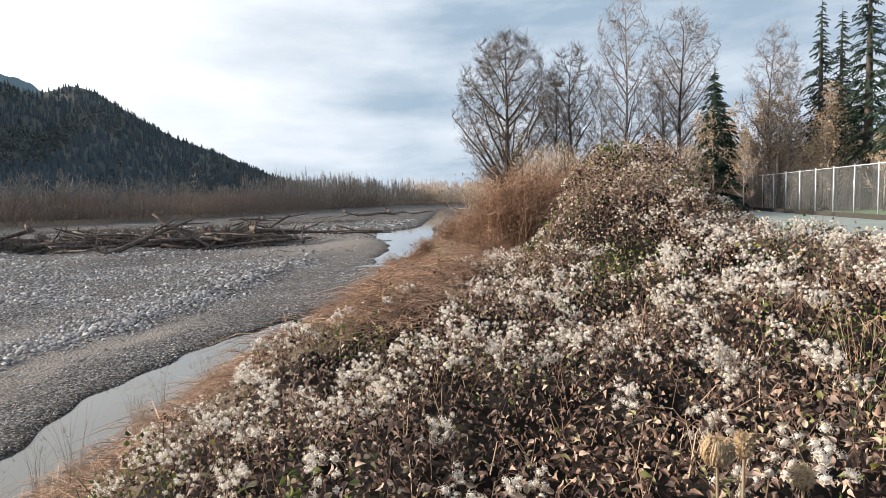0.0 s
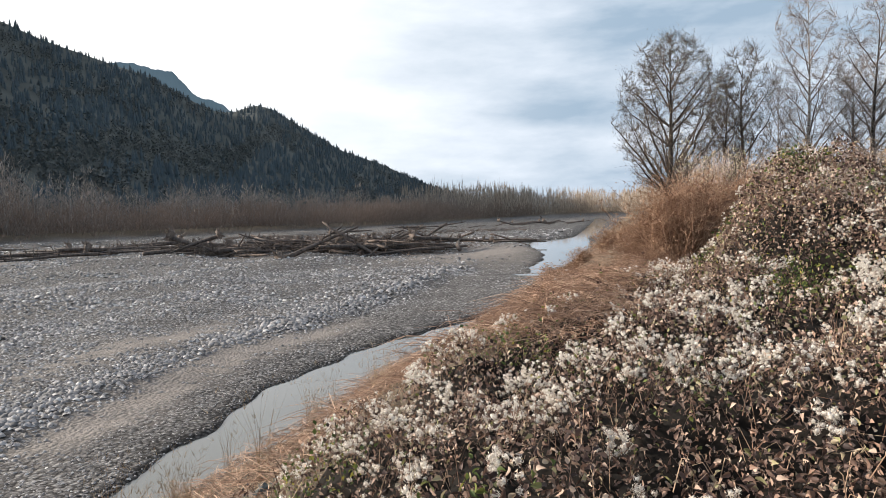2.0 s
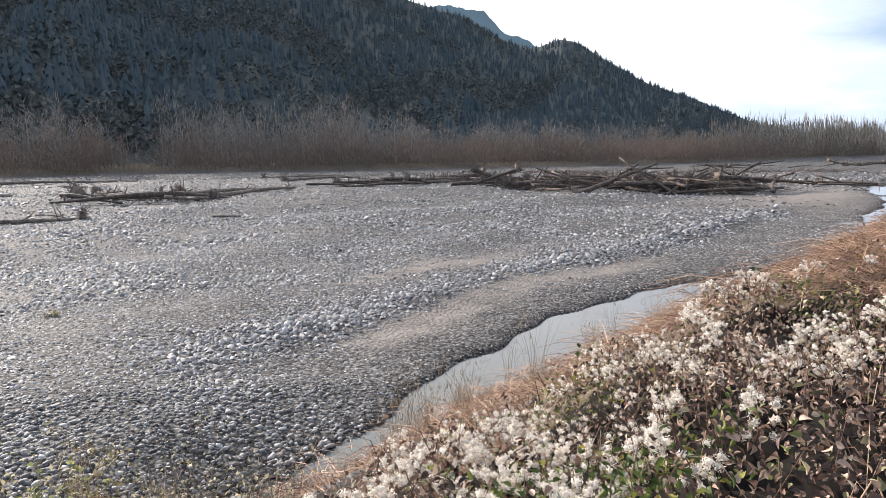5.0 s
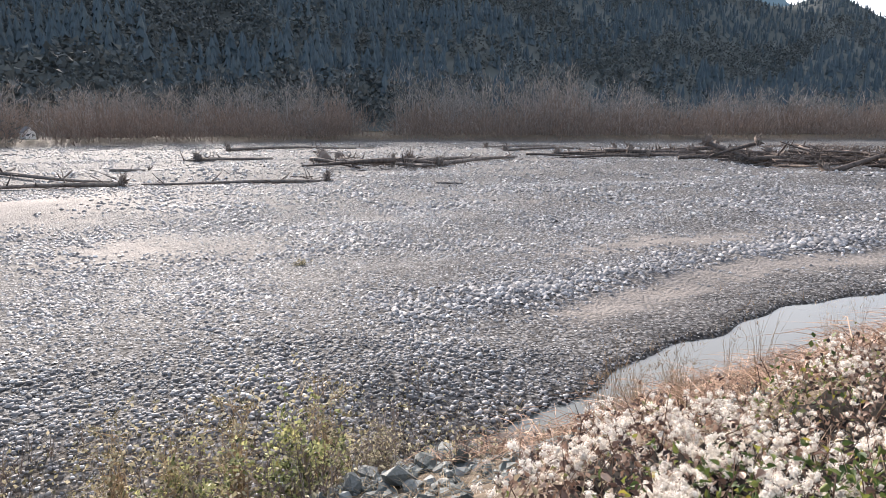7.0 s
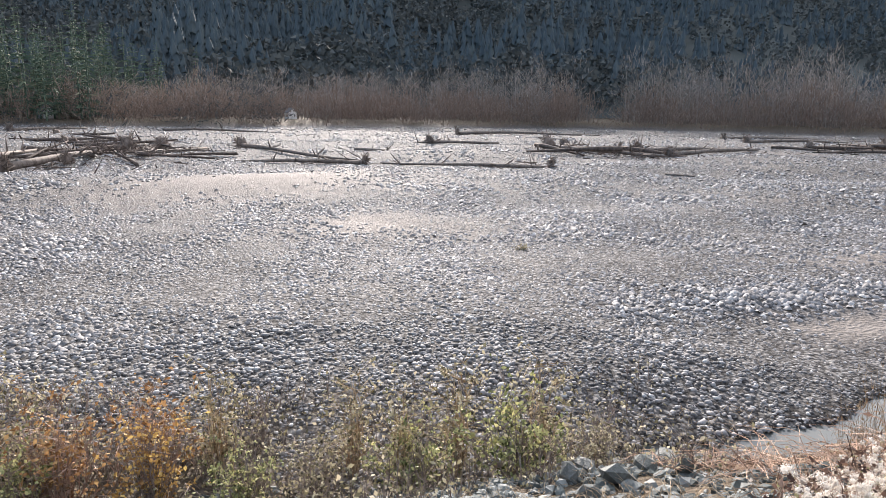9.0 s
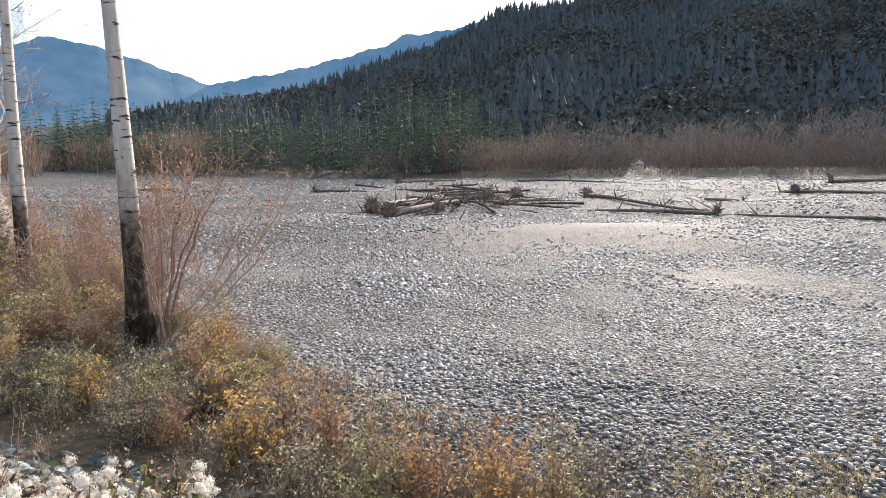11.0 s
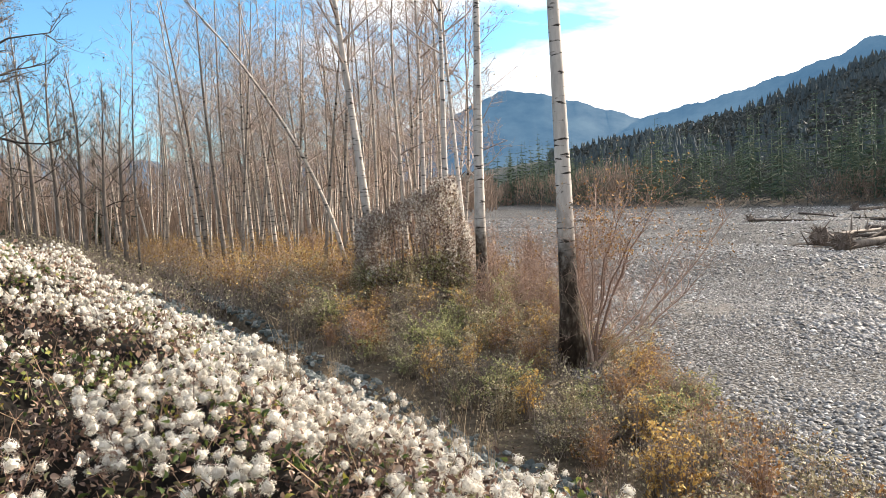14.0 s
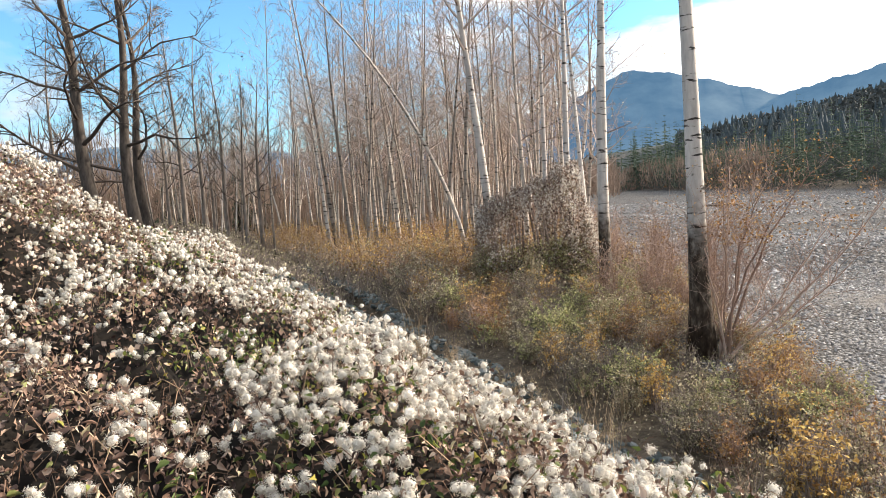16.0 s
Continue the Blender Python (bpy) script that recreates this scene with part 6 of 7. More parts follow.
    near_south = (p[:, 1] < 0) & (away < 5)
    t = turns(len(p), rng, 0.95) * (rng.uniform(0.018, 0.042, len(p)) * np.where(near_south, 1.05, 0.95) * grow)[:, None, None]
    # leaves dwindle here, so the near-black sheet reads as shaded holes
    hollow = (lumps(p[:, 0], p[:, 1], 0.42, 22) + 0.6 * lumps(p[:, 0], p[:, 1], 0.2, 44)) < -0.7
    t[hollow & (rng.uniform(0, 1, len(p)) < 0.65)] *= 0.02
    is_green = (0.9 * lumps(p[:, 0], p[:, 1], 1.6, 41) + rng.normal(0, 0.5, len(p))) > np.where(p[:, 1] < 0, 0.75, np.where(away < 4, 1.15, 0.9))
    for pile, pick in ((dead, ~is_green), (green, is_green)):
        for lv, lf, rows in ((FULL_V, FULL_F, pick & (away < 2.7)), (LEAF_V, LEAF_F, pick & (away >= 2.7) & (away < 3.6)), (BLADE_V * [1.2, 1, 1], BLADE_F, pick & (away >= 3.6))):
            pile.scatter(lv, lf, t[rows], p[rows])
    part("withered_leaves", dead.mesh("withered_leaves", M_DEADLEAF, True), thing, "dark withered leaves")["kind"] = "stuff"
    part("green_leaves", green.mesh("green_leaves", M_GREENLEAF, True), thing, "bramble leaves still green")["kind"] = "stuff"
    # stems and vines
    vines = Pile()
    p = np.concatenate([surface(11000, -4.4, 5.6, -13, 14), surface(2500, -3.2, 2.4, -4, 4.5)])
    p = p[np.hypot(p[:, 0], p[:, 1] + 0.2) > 1.25]
    d = rng.normal(0, 1, (len(p), 3)) * [1, 1, 0.45] + [0, 0, 0.25]
    d /= np.linalg.norm(d, axis=1, keepdims=True)
    ln = rng.uniform(0.06, 0.22, len(p))[:, None]
    arcs(vines, p - [0, 0, 0.06], p + d * ln * 0.5 + [0, 0, 0.03], p + d * ln, rng.uniform(0.0012, 0.003, len(p)))
    part("vines", vines.mesh("vines", M_VINE), thing, "thin dry stems")["kind"] = "stuff"
    # dry brown stems on the shoulder upriver, lying downhill
    strip = Pile()
    p = surface(60000, -3.6, 1.6, 4.2, 18, brown)[:9000]
    y2 = rng.uniform(10, 62, 7000)
    x2 = rng.uniform(-3.6, 0.8, 7000)
    y2, x2 = np.r_[y2, rng.uniform(2.6, 13, 4200)], np.r_[x2, rng.uniform(-5.0, -2.2, 4200)]
    p = np.concatenate([p, np.stack([x2, y2, np.maximum(height(x2, y2) + 0.10, cover(x2, y2))], 1)])
    d = np.c_[rng.normal(-0.55, 0.5, len(p)), rng.normal(0.0, 0.6, len(p)), rng.normal(-0.18, 0.2, len(p))]
    ln = rng.uniform(0.2, 0.6, len(p))[:, None]
    arcs(strip, p, p + d * ln * 0.5 + [0, 0, 0.06], p + d * ln - [0, 0, 0.04], rng.uniform(0.002, 0.0045, len(p)))
    part("dry_stems", strip.mesh("dry_stems", M_RUSSET), thing, "russet dry stems lying downhill")["kind"] = "stuff"


def grasses():
    """Dry grass and stalks along the edge of the slope, each tuft a thing."""
    rng = np.random.default_rng(59)

    def tuft(label, n, h, spread, mat):
        p = Pile()
        b = np.c_[rng.normal(0, spread * 0.25, (n, 2)), np.full(n, -0.05)]
        d = np.c_[rng.normal(0, spread, (n, 2)), np.full(n, 1.0)]
        ln = h * rng.uniform(0.5, 1.1, n)[:, None]
        arcs(p, b, b + d * ln * [0.35, 0.35, 0.6], b + d * ln, rng.uniform(0.0012, 0.0024, n))
        # seed sprays at the tips
        m = n * 3
        i = rng.integers(0, n, m)
        e = (b + d * ln)[i]
        spikes(p, e - [0, 0, 0.06], e + rng.normal(0, 0.03, (m, 3)), np.full(m, 0.0016))
        o = new("grass_tuft", p.mesh("grass_tuft", mat))
        return tagged(o, label, "grass", group="dry grass tufts")
    a = tuft("dry straw-coloured grass tuft on the slope", 60, 0.7, 0.22, M_STRAW)
    b = tuft("sparse tall dry grass stalks above the water", 22, 1.0, 0.16, M_STRAW)
    put(a, -3.6, 4.4)
    put(b, -3.2, 4.9)
    for k in range(14):
        y = rng.uniform(3.0, 11)
        x = toe(y) + rng.uniform(1.0, 2.6)
        again((a, b)[k % 2], x, y, rng.uniform(0, 360), rng.uniform(0.8, 1.2))
    for k in range(14):
        y = rng.uniform(-14, -2)
        x = toe(y) + rng.uniform(0.3, 2.6)
        again((a, b)[k % 2], x, y, rng.uniform(0, 360), rng.uniform(0.6, 1.0))
    # broken straw lying over the foot of the slope
    lit = Pile()
    n = 3600
    y = rng.uniform(-1.5, 5.5, n)
    x = toe(y) + rng.uniform(-1.2, 3.4, n)
    s = np.stack([x, y, height(x, y) + 0.015], 1)
    d = np.c_[rng.normal(0, 1, (n, 2)), rng.uniform(0.0, 0.35, n)]
    d *= (rng.uniform(0.08, 0.3, n) / np.linalg.norm(d, axis=1))[:, None]
    arcs(lit, s, s + d * 0.5 + [0, 0, 0.03], s + d, rng.uniform(0.0015, 0.003, n))
    tagged(new("straw_litter", lit.mesh("straw_litter", M_STRAW)), "broken dry straw lying over the slope", "straw", kind="stuff")
    for x, y in ((1.5, 2.2), (1.9, 2.6), (2.2, 2.3), (1.75, 3.1), (2.6, 3.0)):
        again(b, x, y, rng.uniform(0, 360), 0.95, z=2.5)
    for x, y in ((-1.9, -3.0), (-1.7, -2.6), (-1.25, -3.4), (-2.2, -4.1)):
        again(b, x, y, rng.uniform(0, 360), 0.6, z=float(cover(x, y)) - 0.15)


def wild_carrot():
    """Closed, nest-like seed heads on straight stalks."""
    rng = np.random.default_rng(61)

    def head(label, w, h):
        top = new("wild_carrot_stalk")
        s = Pile()
        tube(s, [(0, 0, -0.9), (0.01, 0, -0.4), (0, 0, 0)], [0.0035, 0.003, 0.0028], 6)
        part("stalk", s.mesh("stalk", M_STRAW, True), top)
        p = Pile()
        for k in range(110):
            a = k * 2.4 + rng.uniform(-0.3, 0.3)
            out = w * rng.uniform(0.7, 1.06)
            pts = [(0, 0, 0)]
            for f in (0.2, 0.45, 0.7, 0.9, 1.0):
                r = out * math.sin(min(1, f * 0.70 + 0.12) * 3.14) ** 0.75
                pts.append((math.cos(a + 0.5 * f) * r, math.sin(a + 0.25 * f) * r, h * f))
            tube(p, pts, [0.0008, 0.0008, 0.0007, 0.0009, 0.0012, 0.0006], 4, False)
        m = 900
        a, f = rng.uniform(0, 6.28, m), rng.uniform(0.35, 1.0, m)
        r = w * np.sin(np.minimum(1, f * 0.62 + 0.16) * 3.14) ** 0.8 * rng.uniform(0.5, 1.02, m)
        c = np.stack([np.cos(a) * r, np.sin(a) * r, h * f], 1)
        spikes(p, c, c + rng.normal(0, 0.006, (m, 3)), np.full(m, 0.0013))
        nest = part("seed_head", p.mesh("seed_head", M_NEST), top, "curled tan seed nest")
        b = Pile()
        for k in range(9):
            a = k * 0.698
            e = np.array([math.cos(a) * w * 0.9, math.sin(a) * w * 0.9, -0.012])
            arcs(b, np.zeros((1, 3)), np.array([[e[0] * 0.6, e[1] * 0.6, 0.004]]), e[None], np.array([0.0009]))
        part("bracts", b.mesh("bracts", M_STRAW), nest)
        return tagged(top, label, "seed head", group="dry wild carrot")
    for yaw, el, r, w, h in ((-19.7, -21.4, 1.22, 0.029, 0.05), (-21.7, -20.6, 1.30, 0.016, 0.048), (-25.9, -22.2, 1.28, 0.016, 0.042)):
        o = head(("round dry tan seed head of wild carrot", "narrow closed dry seed head of wild carrot")[w < 0.02], w, h)
        x, y = polar(yaw, r)
        o.matrix_basis = pose(x, y, 3.8 + r * math.tan(radians(el)), 0, 0, rng.uniform(0, 360))


def hung_thicket():
    """Dead stems at the edge of the grove, hung with a curtain of old man's beard, whitest towards the bar."""
    rng = np.random.default_rng(57)
    cx, cy = -12.7, -19.3
    z0 = float(height(cx, cy))
    top = new("overgrown_bush")
    top.location = (cx, cy, z0)
    right, deep = np.array([-0.826, 0.563]), np.array([-0.563, -0.826])
    st, fl, lf, gr = Pile(), Pile(), Pile(), Pile()

    def crest(u):
        """Height of the curtain across the bush, u from -1 to 1."""
        return 3.45 + 0.35 * np.sin(u * 3.2 + 0.6) + 0.75 * np.exp(-((u - 0.72) / 0.2) ** 2) - 0.8 * np.clip(np.abs(u) - 0.85, 0, 1) * 4 + 0.18 * np.sin(u * 17)
    # hanging strands: they start anywhere on the shell and fall straight down
    n = 3400
    a, f = rng.uniform(0, 6.28, n), rng.uniform(0, 1, n) ** 0.75
    lump = 1 + 0.10 * np.sin(a * 3 + 1) + 0.09 * np.sin(a * 7 + f * 5) + rng.normal(0, 0.06, n)
    cu, cv = np.sign(np.cos(a)) * np.abs(np.cos(a)) ** 0.7 * lump, np.sign(np.sin(a)) * np.abs(np.sin(a)) ** 0.7 * lump
    roof = rng.uniform(0, 1, n) < 0.25
    shrink = np.where(roof, np.sqrt(rng.uniform(0, 1, n)), 1.0)
    cu, cv = cu * shrink, cv * shrink
    z = np.where(roof, 1.0, f) * crest(cu) * rng.uniform(0.94, 1.03, n)
    p = np.c_[right * (cu * 1.85)[:, None] + deep * (cv * 1.15)[:, None], z]
    ln = rng.uniform(0.25, 0.9, n) * np.minimum(1, z / 0.9)
    q = p - np.c_[rng.normal(0, 0.06, (n, 2)), ln]
    arcs(st, p + np.c_[-p[:, :2] * 0.12, np.zeros(n)], p, q, np.full(n, 0.006))
    # the dead stems inside
    for k in range(16):
        u0, v0 = rng.uniform(-0.8, 0.8), rng.uniform(-0.6, 0.6)
        foot = np.r_[right * u0 * 1.5 + deep * v0, -0.1]
        head = np.r_[right * (u0 + rng.normal(0, 0.15)) * 1.7 + deep * v0, float(crest(np.array(u0))) * rng.uniform(0.85, 1.05)]
        tube(st, [foot, (foot + head) / 2 + rng.normal(0, 0.12, 3), head], [0.055, 0.04, 0.012], 5, False)
    part("branchwork", st.mesh("branchwork", M_MIDTWIG), top)
    for _ in range(5):
        w = p + (q - p) * rng.uniform(0, 1, (n, 1))
        low = w[:, 2] < 1.0 + 0.4 * np.sin(cu * 5) + rng.normal(0, 0.25, n)
        near = w * [1, 1, 0.36] + [0, 0, 0.1]
        leaves_at(lf, near[::2], rng, 0.07, BLADE_V, BLADE_F, 0.12)
        leaves_at(gr, near[1::2], rng, 0.07, BLADE_V, BLADE_F, 0.12)
        leaves_at(lf, w[~low], rng, 0.075, BLADE_V, BLADE_F, 0.05)
        leaves_at(gr, w[low], rng, 0.07, BLADE_V, BLADE_F, 0.06)
    part("foliage", gr.mesh("foliage", M_LEAF_GREEN), top, "greener leaves near the ground")
    part("foliage", lf.mesh("foliage", M_DEADLEAF), top, "dry brown leaves")
    # seed heads: thick on the side of the bar and along the top
    for _ in range(3):
        w = p + (q - p) * rng.uniform(0, 1, (n, 1))
        thick = np.clip(0.42 + 0.62 * smooth01(cu, 0.35, 0.95) + 0.20 * roof + 0.35 * lumps(cu * 1.8, w[:, 2], 1.0, 5), 0.05, 1) * smooth01(w[:, 2], 0.3, 1.4)
        sel = w[rng.uniform(0, 1, n) < thick]
        v, f3 = plume_head(20, rng)
        fl.scatter(v, f3, turns(len(sel), rng, 1.0) * rng.uniform(0.035, 0.066, len(sel))[:, None, None], sel * [1.03, 1.03, 1] + rng.normal(0, 0.03, sel.shape))
    part("seed_fluff", fl.mesh("seed_fluff", M_FLUFF), top, "white fluffy seed heads")
    tagged(top, "tall dead bush hung with pale fluffy seed heads by the birches", "bush")


clematis()
hung_thicket()
grasses()
wild_carrot()


# ---------------------------------------------------------------- driftwood
def log(name, label, length, radius, rng, roots=0.0, mat=None, stubs=4):
    """A drifted trunk along x, lying on the ground, with broken stubs and, at its foot, a root plate."""
    top = new(name)
    b = Pile()
    n = 9
    t = np.linspace(0, 1, n)
    pts = np.stack([(t - 0.5) * length, 0.028 * length * np.sin(t * 4 + rng.uniform(0, 6)), radius * 0.75 * np.ones(n) + 0.008 * length * np.sin(t * 5)], 1)
    tube(b, pts, radius * 0.85 * (1 - 0.6 * t) * rng.uniform(0.88, 1.1, n), 8)
    for k in range(stubs):
        i = rng.integers(2, n - 1)
        d = rng.normal(0, 1, 3) * [0.5, 1, 0.5] + [0.3, 0, 0.6]
        d /= np.linalg.norm(d)
        ln = rng.uniform(0.3, 1.1) * min(1.2, length * 0.15)
        tube(b, [pts[i], pts[i] + d * ln * 0.6, pts[i] + d * ln + [0, 0, 0.05]], [radius * 0.3, radius * 0.2, radius * 0.08], 5)
    part("trunk", b.mesh("trunk", mat or M_DRIFT, True), top)
    if roots:
        rp = Pile()
        c = pts[0] + [0, 0, roots * 0.25]
        rp.add(ICO_V * rng.uniform(0.7, 1.1, (12, 1)) * [0.34 * roots, 0.7 * roots, 0.7 * roots] + c, ICO_F)
        for k in range(60):
            a = rng.uniform(0, 6.28)
            d = np.array([-rng.uniform(-0.05, 0.55), math.cos(a), math.sin(a)])
            ln = roots * rng.uniform(0.45, 0.8)
            m = c + d * ln * 0.5 + rng.normal(0, 0.08, 3) * roots
            e = m + (d + rng.normal(0, 0.45, 3)) * ln * 0.55
            e[2] = max(e[2], -0.05)
            tube(rp, [c, m, e], [radius * 0.35, radius * 0.16, 0.015], 4, False)
            for j in range(6):
                s = m + (e - m) * rng.uniform(-0.6, 1)
                f = s + rng.normal(0, 0.11, 3) * roots
                f[2] = max(f[2], -0.03)
                spikes(rp, s[None], f[None], np.array([0.012 * roots + 0.006]))
        part("root_plate", rp.mesh("root_plate", M_ROOT), top)
    return tagged(top, label, "log")


def driftwood():
    rng = np.random.default_rng(67)

    def lay(o, x, y, turn, tilt=0.0, lift=0.0):
        o.matrix_basis = pose(x, y, float(height(x, y)) - 0.04 + lift, 0, tilt, turn)
        return o
    g = "drifted logs"
    # named logs and root plates
    spots = [  # foot x, y, far end x, y, radius, root size
        (-45.6, 3.4, -47.5, -9.0, 0.26, 0.75), (-40.9, 15.0, -45.9, 4.4, 0.24, 0.8), (-38.0, -16.0, -61.0, -14.6, 0.36, 0.95), (-41.6, -19.0, -55.0, -19.5, 0.34, 0.95),
        (-48.0, -13.5, -62.0, -9.0, 0.40, 0.0), (-60.5, -13.0, -47.0, -16.8, 0.30, 0.8), (-60.5, 22.0, -51.0, 28.5, 0.45, 1.5), (-52.0, 30.5, -66.0, 52.0, 0.35, 0.8),
        (-61.0, -6.3, -46.5, 2.6, 0.33, 0.9), (-62.5, 4.0, -57.5, 9.0, 0.30, 0.0), (-72.0, 12.5, -74.5, 16.5, 0.30, 0.9), (-70.5, 20.0, -72.5, 6.0, 0.28, 0.0),
        (-57.0, 29.5, -61.8, 46.0, 0.38, 1.0), (-69.5, -38.0, -69.8, -31.0, 0.32, 0.8), (-94.0, -37.0, -108.0, -29.0, 0.40, 1.0), (-98.0, -20.0, -96.0, -4.0, 0.35, 0.0),
        (-73.2, -60.7, -70.0, -66.0, 0.30, 0.0), (-85.0, 57.0, -84.5, 80.0, 0.40, 0.9), (-92.0, 20.0, -93.0, 42.0, 0.38, 0.9), (-73.6, 52.6, -76.0, 74.0, 0.36, 1.0)]
    for fx, fy, ex, ey, r, rt in spots:
        ln = math.hypot(ex - fx, ey - fy)
        o = log("drift_log", "weathered grey-brown drift log" + (" with its root plate" if rt else " without bark"), ln, r * 0.72, rng, rt, stubs=6)
        tagged(lay(o, (fx + ex) / 2, (fy + ey) / 2, math.degrees(math.atan2(ey - fy, ex - fx))), group=g)
    # the large jam on the bar upriver, and the stretched jam before the river
    kinds = [log("drift_log", "grey drift log in a log jam", rng.uniform(5, 9), rng.uniform(0.13, 0.26), rng, 0.0, M_DRIFT_SHADE, stubs=5) for _ in range(4)]
    rooted = [log("drift_log", "drift log with upturned roots in a log jam", rng.uniform(5, 8), 0.24, rng, 0.95, M_DRIFT_SHADE) for _ in range(2)]
    jam = []
    for k in range(95):
        t = rng.uniform(0, 1) ** 0.7
        jam.append((-44 + 26 * t + rng.normal(0, 1.2), 56 + 5 * t + rng.normal(0, 2.5), rng.normal(8, 48), rng.uniform(0, 1.2) * min(1, 0.25 + t)))
    for k in range(16):
        jam.append((-36 + rng.normal(0, 4), 80 + rng.normal(0, 3), rng.normal(5, 15), rng.uniform(0, 0.5)))
    for k in range(12):
        t = rng.uniform(0, 1)
        jam.append((-22 + 10 * t, 79 - 4 * t + rng.normal(0, 1.0), rng.normal(-15, 12), rng.uniform(0, 0.4)))
    for k in range(34):
        t = rng.uniform(0, 1)
        jam.append((-62 + 18 * t + rng.normal(0, 2), 52 + 12 * t + rng.normal(0, 4), rng.normal(25, 18), rng.uniform(0, 0.4)))
    for k in range(30):
        t = rng.uniform(0, 1)
        jam.append((-60 + 45 * t + rng.normal(0, 3), 120 + 60 * t + rng.normal(0, 6), rng.normal(40, 20), rng.uniform(0, 0.6)))
    for k in range(16):
        t = rng.uniform(0, 1)
        jam.append((-80 + 30 * t + rng.normal(0, 3), -30 + 60 * t * 0.4 + rng.normal(0, 5), rng.normal(80, 18), 0.0))
    for k in range(18):
        jam.append((-52 + rng.normal(0, 5.0), -14 + rng.normal(0, 2.5), rng.normal(10, 25), rng.uniform(0, 0.35)))
    for k in range(10):
        jam.append((-56 + rng.normal(0, 3.0), 26 + rng.normal(0, 3), rng.normal(40, 35), rng.uniform(0, 0.4)))
    used = 0
    for k, (x, y, turn, lift) in enumerate(jam):
        src = rooted[k % 2] if k % 4 == 0 else kinds[k % 4]
        if used < 6 and src.location.length == 0:
            lay(src, x, y, turn, rng.normal(0, 3), lift)
            used += 1
        else:
            o = copy_thing(src, pose(x, y, float(height(x, y)) - 0.05 + lift, rng.uniform(0, 360) * 0, rng.normal(0, 12 if lift > 0.3 else 3), turn + rng.choice([0, 180])))
            s = rng.uniform(0.6, 1.2)
            o.scale = (s, s, s)
    # small litter of sticks caught in the jam
    p = Pile()
    t = rng.uniform(0, 1, 2200) ** 0.8
    c = np.stack([-44 + 26 * t + rng.normal(0, 1.6, 2200), 56 + 5 * t + rng.normal(0, 2.5, 2200)], 1)
    q = rng.uniform(0, 1, 1500)
    c = np.concatenate([c, np.c_[-76 + 56 * q + rng.normal(0, 2, 1500), 82 + 34 * q + 5 * np.sin(q * 9) + rng.normal(0, 2.5, 1500)], np.c_[rng.normal(-50, 6, 350), rng.normal(-13.5, 2.5, 350)], np.c_[rng.normal(-54, 3, 250), rng.normal(27, 3, 250)]]
                       + [np.c_[fx + (ex - fx) * np.abs(rng.normal(0, 0.25, 36)) + rng.normal(0, 0.5, 36), fy + (ey - fy) * np.abs(rng.normal(0, 0.25, 36)) + rng.normal(0, 0.5, 36)] for fx, fy, ex, ey, r, rt in spots if rt])
    z = height(c[:, 0], c[:, 1])
    s = np.c_[c, z + rng.uniform(0, 1, len(c)) * np.where(c[:, 1] > 76, 0.45, np.where(c[:, 1] > 46, 1.1, 0.4))]
    e = s + rng.normal(0, 1, (len(c), 3)) * [0.9, 0.9, 0.4]
    e[:, 2] = np.maximum(e[:, 2], z)
    spikes(p, s, e, rng.uniform(0.02, 0.05, len(c)))
    tagged(new("driftwood_litter", p.mesh("driftwood_litter", M_DRIFT_SHADE)), "tangle of broken sticks caught among drift logs", "driftwood", kind="stuff")
    # single pieces on the bar
    small = log("drift_log", "short dark drift log on the cobbles", 1.7, 0.11, rng, 0)
    lay(small, -37.0, 21.9, 60)
    for x, y, tn, s in ((-16.4, 25.6, 20, 0.0), (-6.1, 26.0, 8, 1), (-6.3, 26.35, 14, 1), (-15.07, 14.85, 150, 0.0)):
        w = 0.045 if s else 0.03
        o = log("plank" if s else "stick", "weathered plank at the water's edge" if s else "pale bleached stick lying on cobbles", 1.3 if s else 0.5, w, rng, 0, stubs=0)
        tagged(lay(o, x, y, tn), category="plank" if s else "stick")
    # brown clump of dry weed
    c = shrub("low clump of dead brown weed on the cobbles", 0.22, 0.5, 40, M_LEAF_OLIVE, 300, M_DARKTWIG, rng, 0.04, name="weed_clump")
    put(c, -17.1, 5.4)


driftwood()


